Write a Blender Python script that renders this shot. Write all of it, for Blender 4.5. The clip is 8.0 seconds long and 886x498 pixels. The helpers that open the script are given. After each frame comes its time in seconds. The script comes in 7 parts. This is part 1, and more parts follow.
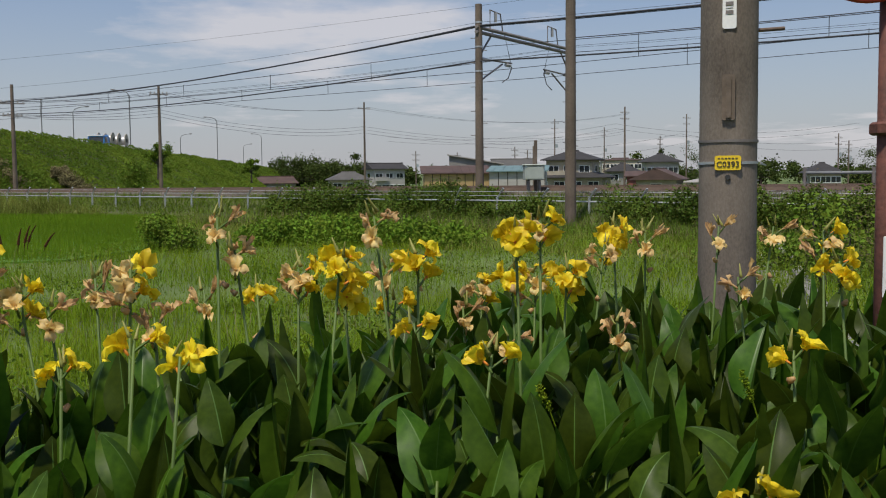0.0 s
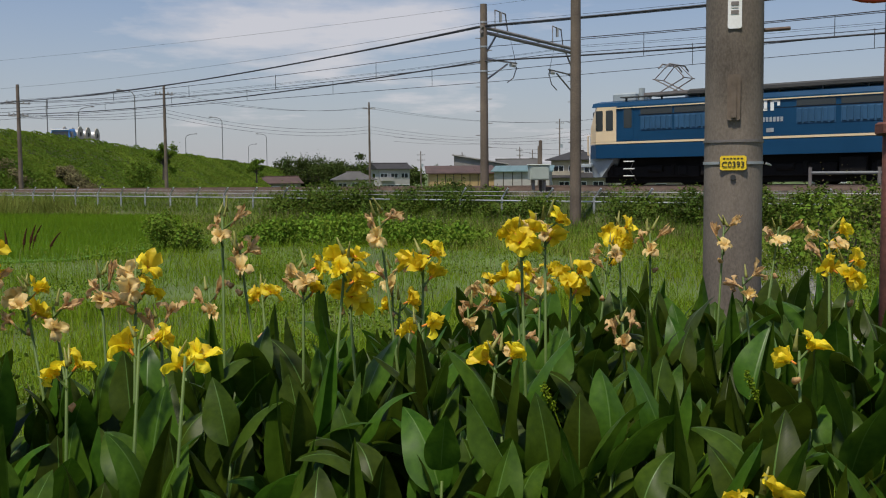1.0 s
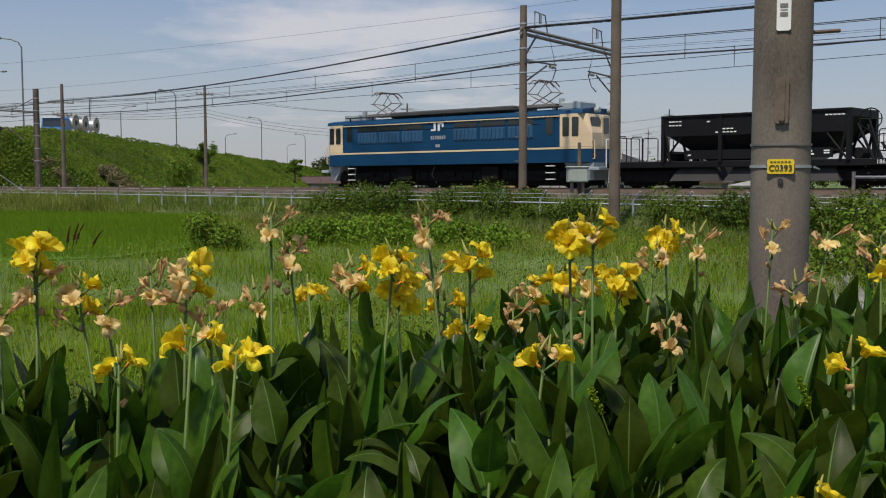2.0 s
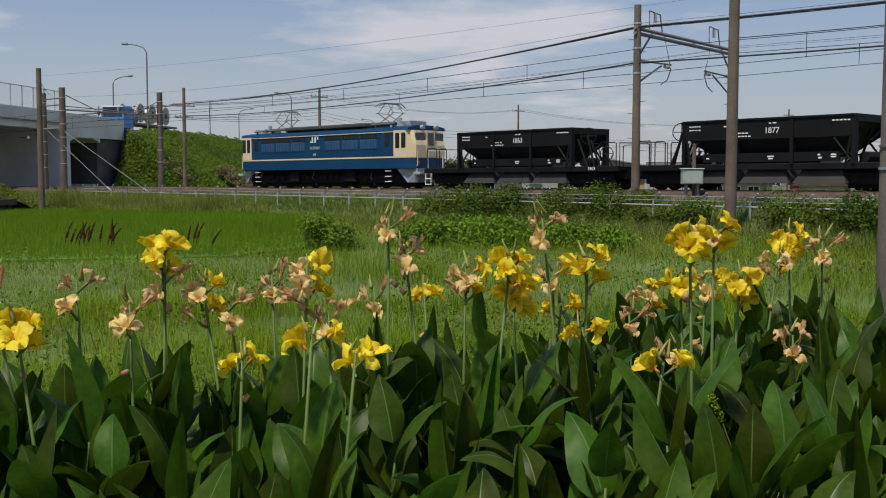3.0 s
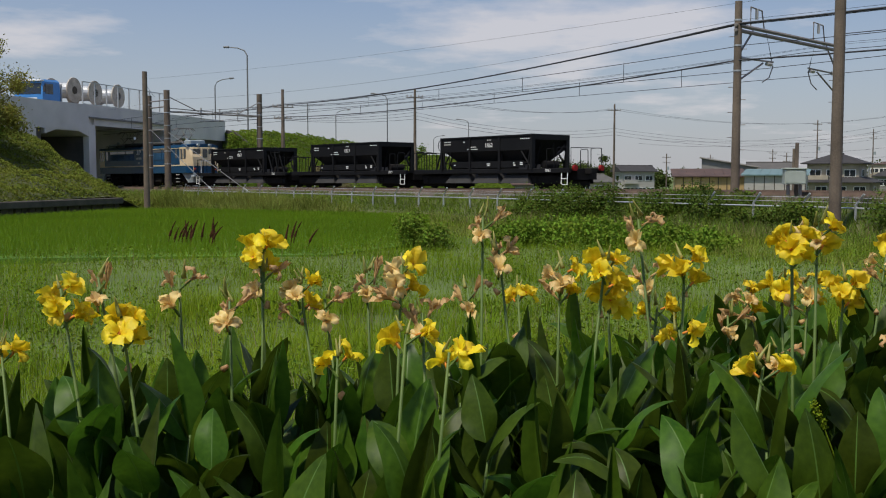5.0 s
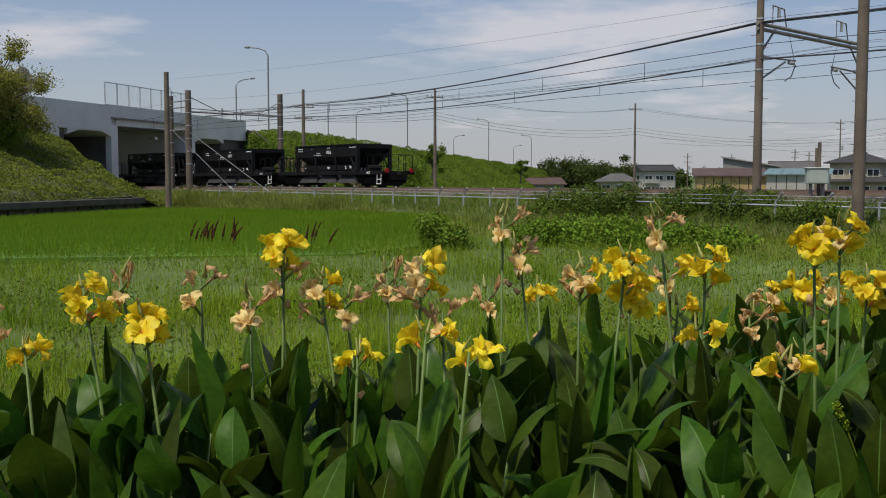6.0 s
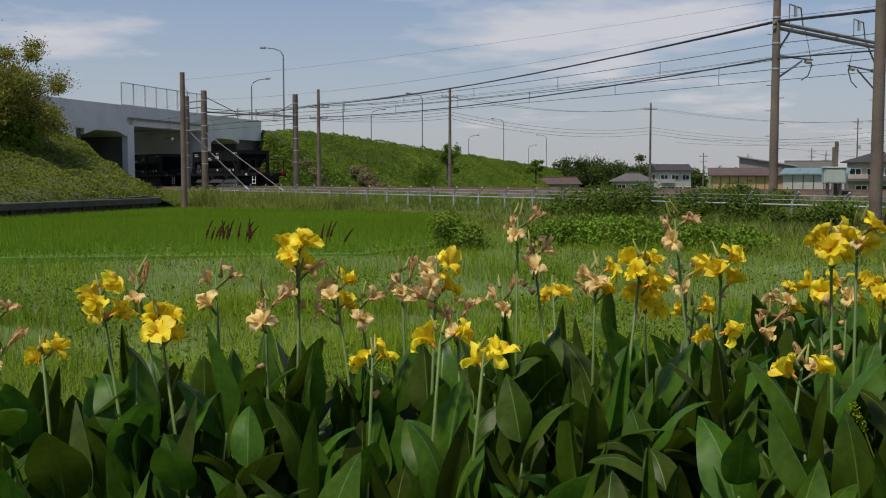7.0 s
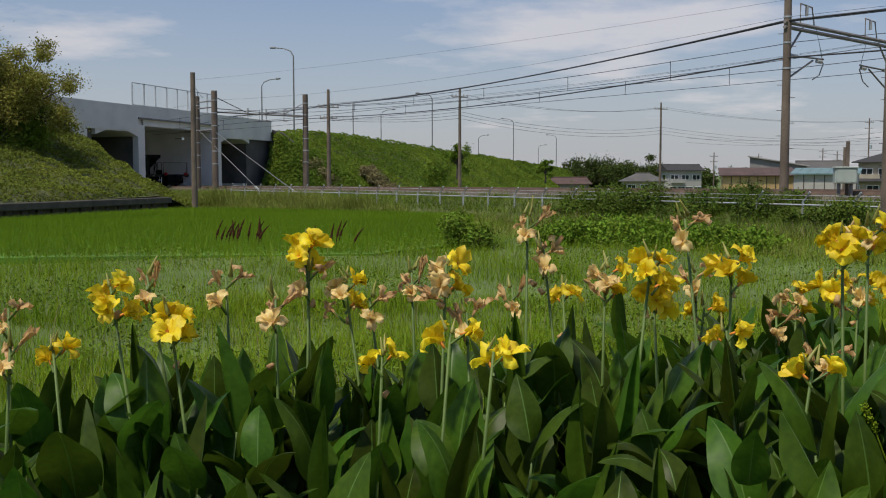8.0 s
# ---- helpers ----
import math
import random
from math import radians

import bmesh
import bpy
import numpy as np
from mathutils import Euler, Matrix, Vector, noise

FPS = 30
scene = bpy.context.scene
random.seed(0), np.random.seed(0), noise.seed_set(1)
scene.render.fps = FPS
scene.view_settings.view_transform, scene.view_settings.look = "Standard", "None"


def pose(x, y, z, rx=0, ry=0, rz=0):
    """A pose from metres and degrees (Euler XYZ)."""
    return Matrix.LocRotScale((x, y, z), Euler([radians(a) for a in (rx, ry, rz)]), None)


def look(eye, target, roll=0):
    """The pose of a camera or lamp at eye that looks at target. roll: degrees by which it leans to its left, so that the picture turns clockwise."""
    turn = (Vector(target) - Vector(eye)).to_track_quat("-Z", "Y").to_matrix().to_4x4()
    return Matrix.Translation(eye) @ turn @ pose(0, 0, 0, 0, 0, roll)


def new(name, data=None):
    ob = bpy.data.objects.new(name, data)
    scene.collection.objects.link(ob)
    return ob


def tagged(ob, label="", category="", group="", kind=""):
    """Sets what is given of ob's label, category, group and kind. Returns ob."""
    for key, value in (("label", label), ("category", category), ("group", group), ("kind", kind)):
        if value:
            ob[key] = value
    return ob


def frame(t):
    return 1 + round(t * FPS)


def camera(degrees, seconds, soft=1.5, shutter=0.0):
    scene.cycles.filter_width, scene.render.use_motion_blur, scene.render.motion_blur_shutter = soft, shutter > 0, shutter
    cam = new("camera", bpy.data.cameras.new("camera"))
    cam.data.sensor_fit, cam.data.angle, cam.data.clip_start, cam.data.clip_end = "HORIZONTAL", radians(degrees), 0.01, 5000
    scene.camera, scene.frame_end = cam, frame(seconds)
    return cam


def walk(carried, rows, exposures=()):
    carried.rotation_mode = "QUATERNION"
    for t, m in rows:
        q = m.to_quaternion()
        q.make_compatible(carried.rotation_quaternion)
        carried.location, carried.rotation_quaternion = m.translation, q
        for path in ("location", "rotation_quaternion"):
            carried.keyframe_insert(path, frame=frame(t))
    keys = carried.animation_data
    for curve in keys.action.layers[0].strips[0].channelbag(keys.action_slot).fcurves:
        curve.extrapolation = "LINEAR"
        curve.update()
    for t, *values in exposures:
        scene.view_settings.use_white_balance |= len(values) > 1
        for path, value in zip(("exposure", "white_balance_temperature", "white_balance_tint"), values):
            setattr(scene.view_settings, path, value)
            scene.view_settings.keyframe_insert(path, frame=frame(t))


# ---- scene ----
EYE = 1.9
cam = camera(46.7, 8.0, soft=1.1)
PATH = [
    (0.0, pose(0, 0, EYE, 85.768, 0.525, 0.0)), (0.5, pose(0, 0, EYE, 85.769, 0.517, 0.085)),
    (1.0, pose(0, 0, EYE, 85.771, 0.506, 0.272)), (1.2, pose(-0.003, 0, EYE, 85.778, 0.45, 0.426)),
    (2.3, pose(-0.045, 0, EYE, 85.903, -0.039, 3.945)), (2.5, pose(-0.050, 0, EYE, 85.932, -0.08, 5.333)),
    (2.7, pose(-0.053, 0, EYE, 85.934, -0.08, 6.748)), (3.0, pose(-0.055, 0, EYE, 85.933, -0.051, 8.478)),
    (3.2, pose(-0.055, 0, EYE, 85.94, -0.06, 9.439)), (3.5, pose(-0.055, 0, EYE, 85.925, -0.049, 10.559)),
    (4.0, pose(-0.055, 0, EYE, 85.930, -0.020, 11.971)), (4.5, pose(-0.055, 0, EYE, 85.933, -0.042, 12.969)),
    (6.0, pose(-0.055, 0, EYE, 85.912, -0.018, 14.849)), (6.5, pose(-0.055, 0, EYE, 85.902, 0.007, 15.287)),
    (7.0, pose(-0.055, 0, EYE, 85.900, 0.022, 15.679)), (7.5, pose(-0.055, 0, EYE, 85.893, 0.044, 15.984)),
    (8.0, pose(-0.055, 0, EYE, 85.895, 0.018, 16.224))]
walk(cam, PATH)

# ---- world, sun ----
SUN_ELEV, SUN_AZ = 64, 206          # azimuth clockwise from +y: high, behind the camera and to its left


def make_world():
    w = bpy.data.worlds.new("sky")
    scene.world = w
    w.use_nodes = True
    nt = w.node_tree
    nt.nodes.clear()
    N, L = nt.nodes.new, nt.links.new
    out, bg = N("ShaderNodeOutputWorld"), N("ShaderNodeBackground")
    bg.inputs["Strength"].default_value = 0.105
    sky = N("ShaderNodeTexSky")
    sky.sky_type, sky.sun_disc = "NISHITA", False
    sky.sun_elevation, sky.sun_rotation = radians(SUN_ELEV), radians(SUN_AZ)
    sky.air_density, sky.dust_density, sky.ozone_density = 1.3, 1.6, 1.6
    co = N("ShaderNodeTexCoord")
    sep = N("ShaderNodeSeparateXYZ")
    L(co.outputs["Generated"], sep.inputs[0])
    # cloud sheets: the direction is laid on a flat layer, so that clouds narrow towards the horizon
    zz = N("ShaderNodeMath"); zz.operation = "ADD"; zz.inputs[1].default_value = 0.11
    ab = N("ShaderNodeMath"); ab.operation = "ABSOLUTE"
    L(sep.outputs["Z"], ab.inputs[0]); L(ab.outputs[0], zz.inputs[0])
    dv = N("ShaderNodeVectorMath"); dv.operation = "DIVIDE"
    cb = N("ShaderNodeCombineXYZ")
    for i in range(3):
        L(zz.outputs[0], cb.inputs[i])
    L(co.outputs["Generated"], dv.inputs[0]); L(cb.outputs[0], dv.inputs[1])
    mp = N("ShaderNodeMapping"); mp.inputs["Scale"].default_value = (1.0, 1.0, 0.0); mp.inputs["Location"].default_value = (3.1, 1.7, 0)
    L(dv.outputs[0], mp.inputs[0])
    n1 = N("ShaderNodeTexNoise"); n1.inputs["Scale"].default_value = 0.55; n1.inputs["Detail"].default_value = 7; n1.inputs["Roughness"].default_value = 0.58
    L(mp.outputs[0], n1.inputs["Vector"])
    r1 = N("ShaderNodeValToRGB")
    r1.color_ramp.elements[0].position, r1.color_ramp.elements[1].position = 0.45, 0.62
    r1.color_ramp.elements[0].color = (0, 0, 0, 1)
    L(n1.outputs["Fac"], r1.inputs[0])
    # haze whitens the sky low down
    hz = N("ShaderNodeMapRange"); hz.inputs["From Min"].default_value = 0.0; hz.inputs["From Max"].default_value = 0.30
    hz.inputs["To Min"].default_value = 0.6; hz.inputs["To Max"].default_value = 0.0
    L(ab.outputs[0], hz.inputs["Value"])
    mx = N("ShaderNodeMath"); mx.operation = "MAXIMUM"
    sc = N("ShaderNodeMath"); sc.operation = "MULTIPLY"; sc.inputs[1].default_value = 0.8
    L(r1.outputs[0], sc.inputs[0]); L(sc.outputs[0], mx.inputs[0]); L(hz.outputs[0], mx.inputs[1])
    tint = N("ShaderNodeMix"); tint.data_type, tint.blend_type = "RGBA", "MULTIPLY"; tint.inputs[0].default_value = 1.0
    tint.inputs[7].default_value = (0.38, 0.60, 0.90, 1)
    L(sky.outputs[0], tint.inputs[6])
    mixer = N("ShaderNodeMix"); mixer.data_type = "RGBA"
    L(mx.outputs[0], mixer.inputs[0]); L(tint.outputs[2], mixer.inputs[6])
    mixer.inputs[7].default_value = (6.5, 6.25, 6.45, 1)
    L(mixer.outputs[2], bg.inputs["Color"]); L(bg.outputs[0], out.inputs[0])


make_world()
sun = new("sun", bpy.data.lights.new("sun", "SUN"))
sun.data.energy, sun.data.angle, sun.data.color = 3.9, radians(4), (1.0, 0.92, 0.77)
_a, _e = radians(SUN_AZ), radians(SUN_ELEV)
sun.matrix_world = look((math.sin(_a) * math.cos(_e) * 100, math.cos(_a) * math.cos(_e) * 100, math.sin(_e) * 100), (0, 0, 0))
scene.view_settings.exposure = 0.0

# ---- materials ----
def mat(name, base, rough=0.7, var=0.15, scale=3.0, fine=60.0, bump=0.15, metal=0.0, spec=0.5, hue=None, per="", amount=0.25, trans=0.0, stretch=(1, 1, 1)):
    """A principled material whose colour varies at two scales, with fine relief. per: 'object' or 'island' gives each piece its own shade."""
    m = bpy.data.materials.new(name)
    m.use_nodes = True
    nt = m.node_tree
    nt.nodes.clear()
    N, L = nt.nodes.new, nt.links.new
    out, bs = N("ShaderNodeOutputMaterial"), N("ShaderNodeBsdfPrincipled")
    co, mp = N("ShaderNodeTexCoord"), N("ShaderNodeMapping")
    mp.inputs["Scale"].default_value = stretch
    L(co.outputs["Object"], mp.inputs[0])
    a, b = N("ShaderNodeTexNoise"), N("ShaderNodeTexNoise")
    a.inputs["Scale"].default_value, a.inputs["Detail"].default_value = scale, 5
    b.inputs["Scale"].default_value, b.inputs["Detail"].default_value = fine, 3
    L(mp.outputs[0], a.inputs["Vector"]); L(mp.outputs[0], b.inputs["Vector"])
    ad = N("ShaderNodeMath"); ad.operation = "MULTIPLY_ADD"; ad.inputs[1].default_value = 0.45
    L(b.outputs["Fac"], ad.inputs[0]); L(a.outputs["Fac"], ad.inputs[2])
    mr = N("ShaderNodeMapRange")
    mr.inputs["From Min"].default_value, mr.inputs["From Max"].default_value = 0.45, 1.0
    L(ad.outputs[0], mr.inputs["Value"])
    mix = N("ShaderNodeMix"); mix.data_type = "RGBA"
    other = hue or tuple(c * (1 + 1.6 * var) for c in base)
    lo = tuple(max(0.0, c * (1 - var)) for c in base)
    mix.inputs[6].default_value, mix.inputs[7].default_value = (*lo, 1), (*other, 1)
    L(mr.outputs[0], mix.inputs[0])
    col = mix.outputs[2]
    if per:
        if per == "object":
            rn = N("ShaderNodeObjectInfo"); src = rn.outputs["Random"]
        else:
            rn = N("ShaderNodeNewGeometry"); src = rn.outputs["Random Per Island"]
        hs = N("ShaderNodeHueSaturation")
        v = N("ShaderNodeMapRange"); v.inputs["To Min"].default_value, v.inputs["To Max"].default_value = 1 - amount, 1 + amount
        h = N("ShaderNodeMapRange"); h.inputs["To Min"].default_value, h.inputs["To Max"].default_value = 0.5 - amount * 0.06, 0.5 + amount * 0.06
        L(src, v.inputs["Value"]); L(src, h.inputs["Value"])
        L(v.outputs[0], hs.inputs["Value"]); L(h.outputs[0], hs.inputs["Hue"]); L(col, hs.inputs["Color"])
        col = hs.outputs[0]
    L(col, bs.inputs["Base Color"])
    rr = N("ShaderNodeMapRange"); rr.inputs["To Min"].default_value, rr.inputs["To Max"].default_value = max(0.05, rough - 0.1), min(1, rough + 0.12)
    L(a.outputs["Fac"], rr.inputs["Value"]); L(rr.outputs[0], bs.inputs["Roughness"])
    bs.inputs["Metallic"].default_value = metal
    bs.inputs["Specular IOR Level"].default_value = spec
    if bump:
        bp = N("ShaderNodeBump"); bp.inputs["Strength"].default_value = bump; bp.inputs["Distance"].default_value = 0.02
        L(b.outputs["Fac"], bp.inputs["Height"]); L(bp.outputs[0], bs.inputs["Normal"])
    sh = bs.outputs[0]
    if trans:
        tr = N("ShaderNodeBsdfTranslucent"); ms = N("ShaderNodeMixShader"); ms.inputs[0].default_value = trans
        L(col, tr.inputs["Color"]); L(sh, ms.inputs[1]); L(tr.outputs[0], ms.inputs[2])
        sh = ms.outputs[0]
    L(sh, out.inputs[0])
    return m


M = {
    "soil": mat("soil", (0.085, 0.12, 0.03), 0.95, 0.35, 0.35, 9, 0.5, hue=(0.13, 0.19, 0.04)),
    "ballast": mat("ballast", (0.085, 0.070, 0.056), 0.95, 0.5, 1.2, 11, 1.0, hue=(0.17, 0.14, 0.115)),
    "bank": mat("bank", (0.06, 0.085, 0.025), 0.95, 0.4, 0.5, 7, 0.6, hue=(0.13, 0.14, 0.05)),
    "paddy": mat("paddy", (0.08, 0.18, 0.014), 0.9, 0.2, 0.4, 12, 0.4),
    "concrete": mat("concrete", (0.60, 0.57, 0.545), 0.85, 0.12, 0.5, 30, 0.15),
    # concrete darkened to stand for the shade in the side passages
    "shade_dark": mat("shade_dark_concrete", (0.072, 0.066, 0.062), 0.95, 0.35, 0.6, 25, 0.2, hue=(0.13, 0.12, 0.115)),
    "concrete_dark": mat("concrete_dark", (0.18, 0.17, 0.16), 0.9, 0.3, 1.5, 40, 0.3),
    "pole": mat("pole_concrete", (0.105, 0.083, 0.066), 0.95, 0.35, 2.6, 85, 0.14, hue=(0.235, 0.195, 0.160), stretch=(1, 1, 0.55)),
    "pole_far": mat("weathered_pole", (0.125, 0.096, 0.074), 0.9, 0.35, 1.2, 20, 0.2),
    "galv": mat("galvanised_steel", (0.45, 0.46, 0.47), 0.5, 0.15, 4, 60, 0.05, metal=0.6),
    "steel": mat("grey_steel", (0.19, 0.17, 0.16), 0.65, 0.25, 3, 40, 0.1, metal=0.3),
    "rust": mat("rusty_rail", (0.12, 0.08, 0.06), 0.75, 0.3, 3, 50, 0.2),
    "wire": mat("cable_black", (0.03, 0.03, 0.035), 0.7, 0.1, bump=0),
    "ceramic": mat("insulator", (0.35, 0.34, 0.33), 0.4, 0.1, bump=0),
    "blue": mat("loco_blue", (0.004, 0.046, 0.115), 0.40, 0.12, 0.8, 30, 0.02, hue=(0.006, 0.054, 0.13), spec=0.3),
    "louvre": mat("dusty_louvre_blue", (0.018, 0.075, 0.16), 0.6, 0.15, 1.5, 30, 0.02),
    "cream": mat("loco_cream", (0.72, 0.56, 0.36), 0.42, 0.08, 0.8, 30, 0.02),
    "loco_grey": mat("loco_grey", (0.30, 0.34, 0.36), 0.55, 0.15, 1.5, 30, 0.03),
    "roof_dark": mat("loco_roof_dirt", (0.045, 0.045, 0.045), 0.8, 0.3, 1.5, 30, 0.1),
    "under": mat("underframe_grime", (0.010, 0.009, 0.009), 0.85, 0.4, 2, 30, 0.2, spec=0.2),
    "black": mat("wagon_black", (0.007, 0.007, 0.008), 0.6, 0.3, 0.9, 18, 0.06, spec=0.2),
    "chute": mat("dusty_chute", (0.026, 0.025, 0.025), 0.8, 0.3, 1.1, 18, 0.08),
    "white": mat("white_paint", (0.78, 0.78, 0.77), 0.6, 0.08, bump=0.02),
    "glass": mat("dark_glass", (0.02, 0.025, 0.028), 0.08, 0.1, 0.5, 5, 0.0, spec=0.8),
    "red": mat("red_paint", (0.42, 0.04, 0.03), 0.5, 0.15, bump=0.02),
    "yellow": mat("yellow_plate", (0.80, 0.55, 0.02), 0.5, 0.06, 3, 50, 0.02),
    "ink": mat("black_print", (0.03, 0.03, 0.03), 0.6, 0.1, bump=0),
    "coping": mat("stained_coping", (0.062, 0.052, 0.045), 0.9, 0.35, 2, 20, 0.3),
    "lamp_steel": mat("dull_lamp_steel", (0.16, 0.165, 0.17), 0.6, 0.15, 4, 60, 0.05),
    "timber": mat("dark_timber", (0.055, 0.045, 0.036), 0.9, 0.35, 2, 20, 0.3),
}
LEAF = {
    "shoot": mat("young_shoots", (0.125, 0.225, 0.02), 0.7, 0.2, 0.5, 3, 0.0, hue=(0.20, 0.30, 0.03), per="island", amount=0.3, trans=0.3),
    "slope": mat("slope_leaf", (0.105, 0.140, 0.017), 0.75, 0.25, 0.25, 2.0, 0.0, hue=(0.19, 0.215, 0.032), per="island", amount=0.40, trans=0.22),
    "canna": mat("canna_leaf", (0.038, 0.084, 0.006), 0.42, 0.28, 5, 40, 0.05, hue=(0.082, 0.142, 0.011), per="object", amount=0.42, trans=0.38, spec=0.2),
    "grass": mat("meadow_grass", (0.135, 0.240, 0.010), 0.75, 0.2, 0.25, 3, 0.0, hue=(0.225, 0.30, 0.016), per="island", amount=0.25, trans=0.35),
    "rice": mat("rice_blades", (0.128, 0.205, 0.010), 0.75, 0.15, 0.15, 2, 0.0, per="island", amount=0.22, trans=0.3),
    "kudzu": mat("kudzu_leaf", (0.095, 0.165, 0.015), 0.7, 0.25, 0.12, 1.5, 0.0, hue=(0.175, 0.24, 0.026), per="island", amount=0.32, trans=0.25),
    "bush": mat("bush_leaf", (0.105, 0.175, 0.016), 0.7, 0.25, 0.5, 3, 0.0, hue=(0.17, 0.245, 0.026), per="island", amount=0.38, trans=0.22),
    "reed": mat("rank_grass", (0.15, 0.19, 0.03), 0.75, 0.25, 0.25, 2.0, 0.0, hue=(0.25, 0.27, 0.06), per="island", amount=0.4, trans=0.3),
    "vine": mat("dark_vine_leaf", (0.055, 0.095, 0.012), 0.6, 0.3, 0.6, 3, 0.0, hue=(0.12, 0.17, 0.02), per="island", amount=0.45, trans=0.2),
    "wood": mat("far_wood_leaf", (0.05, 0.075, 0.016), 0.8, 0.3, 0.1, 1, 0.0, hue=(0.085, 0.115, 0.025), per="island", amount=0.35, trans=0.15),
    "tree": mat("tree_leaf", (0.21, 0.215, 0.035), 0.75, 0.3, 0.5, 3, 0.0, hue=(0.36, 0.33, 0.08), per="island", amount=0.45, trans=0.35),
    "dry": mat("dry_weed", (0.17, 0.16, 0.07), 0.85, 0.3, 0.5, 3, 0.0, hue=(0.25, 0.21, 0.11), per="island", amount=0.4, trans=0.2),
}


for _key in ("shoot", "slope", "grass", "rice", "kudzu", "bush", "reed", "vine", "wood", "tree", "dry"):
    for _n in LEAF[_key].node_tree.nodes:
        if _n.type == "BSDF_PRINCIPLED":
            _n.inputs["Specular IOR Level"].default_value = 0.12


# ---- mesh tools ----
class Build:
    """Gathers vertices and faces of one mesh."""

    def __init__(self):
        self.v, self.f = [], []

    def add(self, verts, faces):
        o = len(self.v)
        self.v += [tuple(p) for p in verts]
        self.f += [tuple(o + i for i in q) for q in faces]
        return self

    def box(self, x0, x1, y0, y1, z0, z1, c=0.0):
        """A box, with its edges cut by c."""
        if c <= 0:
            return self.add([(x, y, z) for x in (x0, x1) for y in (y0, y1) for z in (z0, z1)],
                            [(0, 1, 3, 2), (4, 6, 7, 5), (0, 4, 5, 1), (2, 3, 7, 6), (0, 2, 6, 4), (1, 5, 7, 3)])
        def ring(z, i):
            a, b, p, q = x0 + i, x1 - i, y0 + i, y1 - i
            return [(a + c, p, z), (b - c, p, z), (b, p + c, z), (b, q - c, z), (b - c, q, z), (a + c, q, z), (a, q - c, z), (a, p + c, z)]
        self.loft([ring(z0, c), ring(z0 + c, 0), ring(z1 - c, 0), ring(z1, c)])
        return self

    def loft(self, rings, caps=True, closed=True):
        n = len(rings[0])
        v = [p for r in rings for p in r]
        f = []
        for i in range(len(rings) - 1):
            for j in range(n if closed else n - 1):
                k = (j + 1) % n
                f.append((i * n + j, i * n + k, (i + 1) * n + k, (i + 1) * n + j))
        if caps and closed:
            f.append(tuple(reversed(range(n))))
            f.append(tuple((len(rings) - 1) * n + j for j in range(n)))
        return self.add(v, f)

    def tube(self, pts, r, seg=6, r1=None):
        pts = [Vector(p) for p in pts]
        r1 = r if r1 is None else r1
        rings = []
        for i, p in enumerate(pts):
            d = (pts[min(i + 1, len(pts) - 1)] - pts[max(i - 1, 0)]).normalized()
            u = d.cross(Vector((0, 0, 1)) if abs(d.z) < 0.9 else Vector((1, 0, 0))).normalized()
            w = d.cross(u)
            rad = r + (r1 - r) * i / max(1, len(pts) - 1)
            rings.append([p + (u * math.cos(2 * math.pi * j / seg) + w * math.sin(2 * math.pi * j / seg)) * rad for j in range(seg)])
        return self.loft(rings)

    def disc(self, c, axis, r, t, seg=16):
        c, axis = Vector(c), Vector(axis).normalized()
        return self.tube([c - axis * t / 2, c + axis * t / 2], r, seg)

    def mesh(self, name, smooth=False):
        me = bpy.data.meshes.new(name)
        me.from_pydata(self.v, [], self.f)
        me.validate()
        if smooth:
            me.shade_smooth()
        b = bmesh.new(); b.from_mesh(me); bmesh.ops.recalc_face_normals(b, faces=b.faces); b.to_mesh(me); b.free()
        return me


def part(name, build, material, parent=None, label="", smooth=False):
    me = build.mesh(name, smooth) if isinstance(build, Build) else build
    if not me.materials:
        me.materials.append(material)
    ob = new(name, me)
    if parent:
        ob.parent = parent
    if label:
        tagged(ob, label)
    return ob


def thing(name, label, category, group="", kind="", at=None):
    ob = tagged(new(name), label, category, group, kind)
    if at is not None:
        ob.matrix_basis = at
    return ob


def whole(name, build, material, label, category="", group="", kind="", smooth=False):
    return tagged(part(name, build, material, None, "", smooth), label, category, group, kind)


def fast_mesh(name, verts, faces_per, material):
    """verts: (n, k, 3) array, n pieces of k corners; faces_per: tuples over one piece's corners."""
    n, k, _ = verts.shape
    me = bpy.data.meshes.new(name)
    me.vertices.add(n * k)
    me.vertices.foreach_set("co", verts.astype(np.float32).ravel())
    loops = np.concatenate([(np.arange(n)[:, None] * k + np.array(q)[None, :]) for q in faces_per], axis=1)
    sizes = np.tile(np.array([len(q) for q in faces_per]), n)
    me.loops.add(loops.size)
    me.loops.foreach_set("vertex_index", loops.ravel().astype(np.int32))
    me.polygons.add(len(sizes))
    starts = np.concatenate([[0], np.cumsum(sizes)[:-1]])
    me.polygons.foreach_set("loop_start", starts.astype(np.int32))
    me.update(calc_edges=True)
    me.validate()
    me.materials.append(material)
    return me


RNG = np.random.default_rng(7)


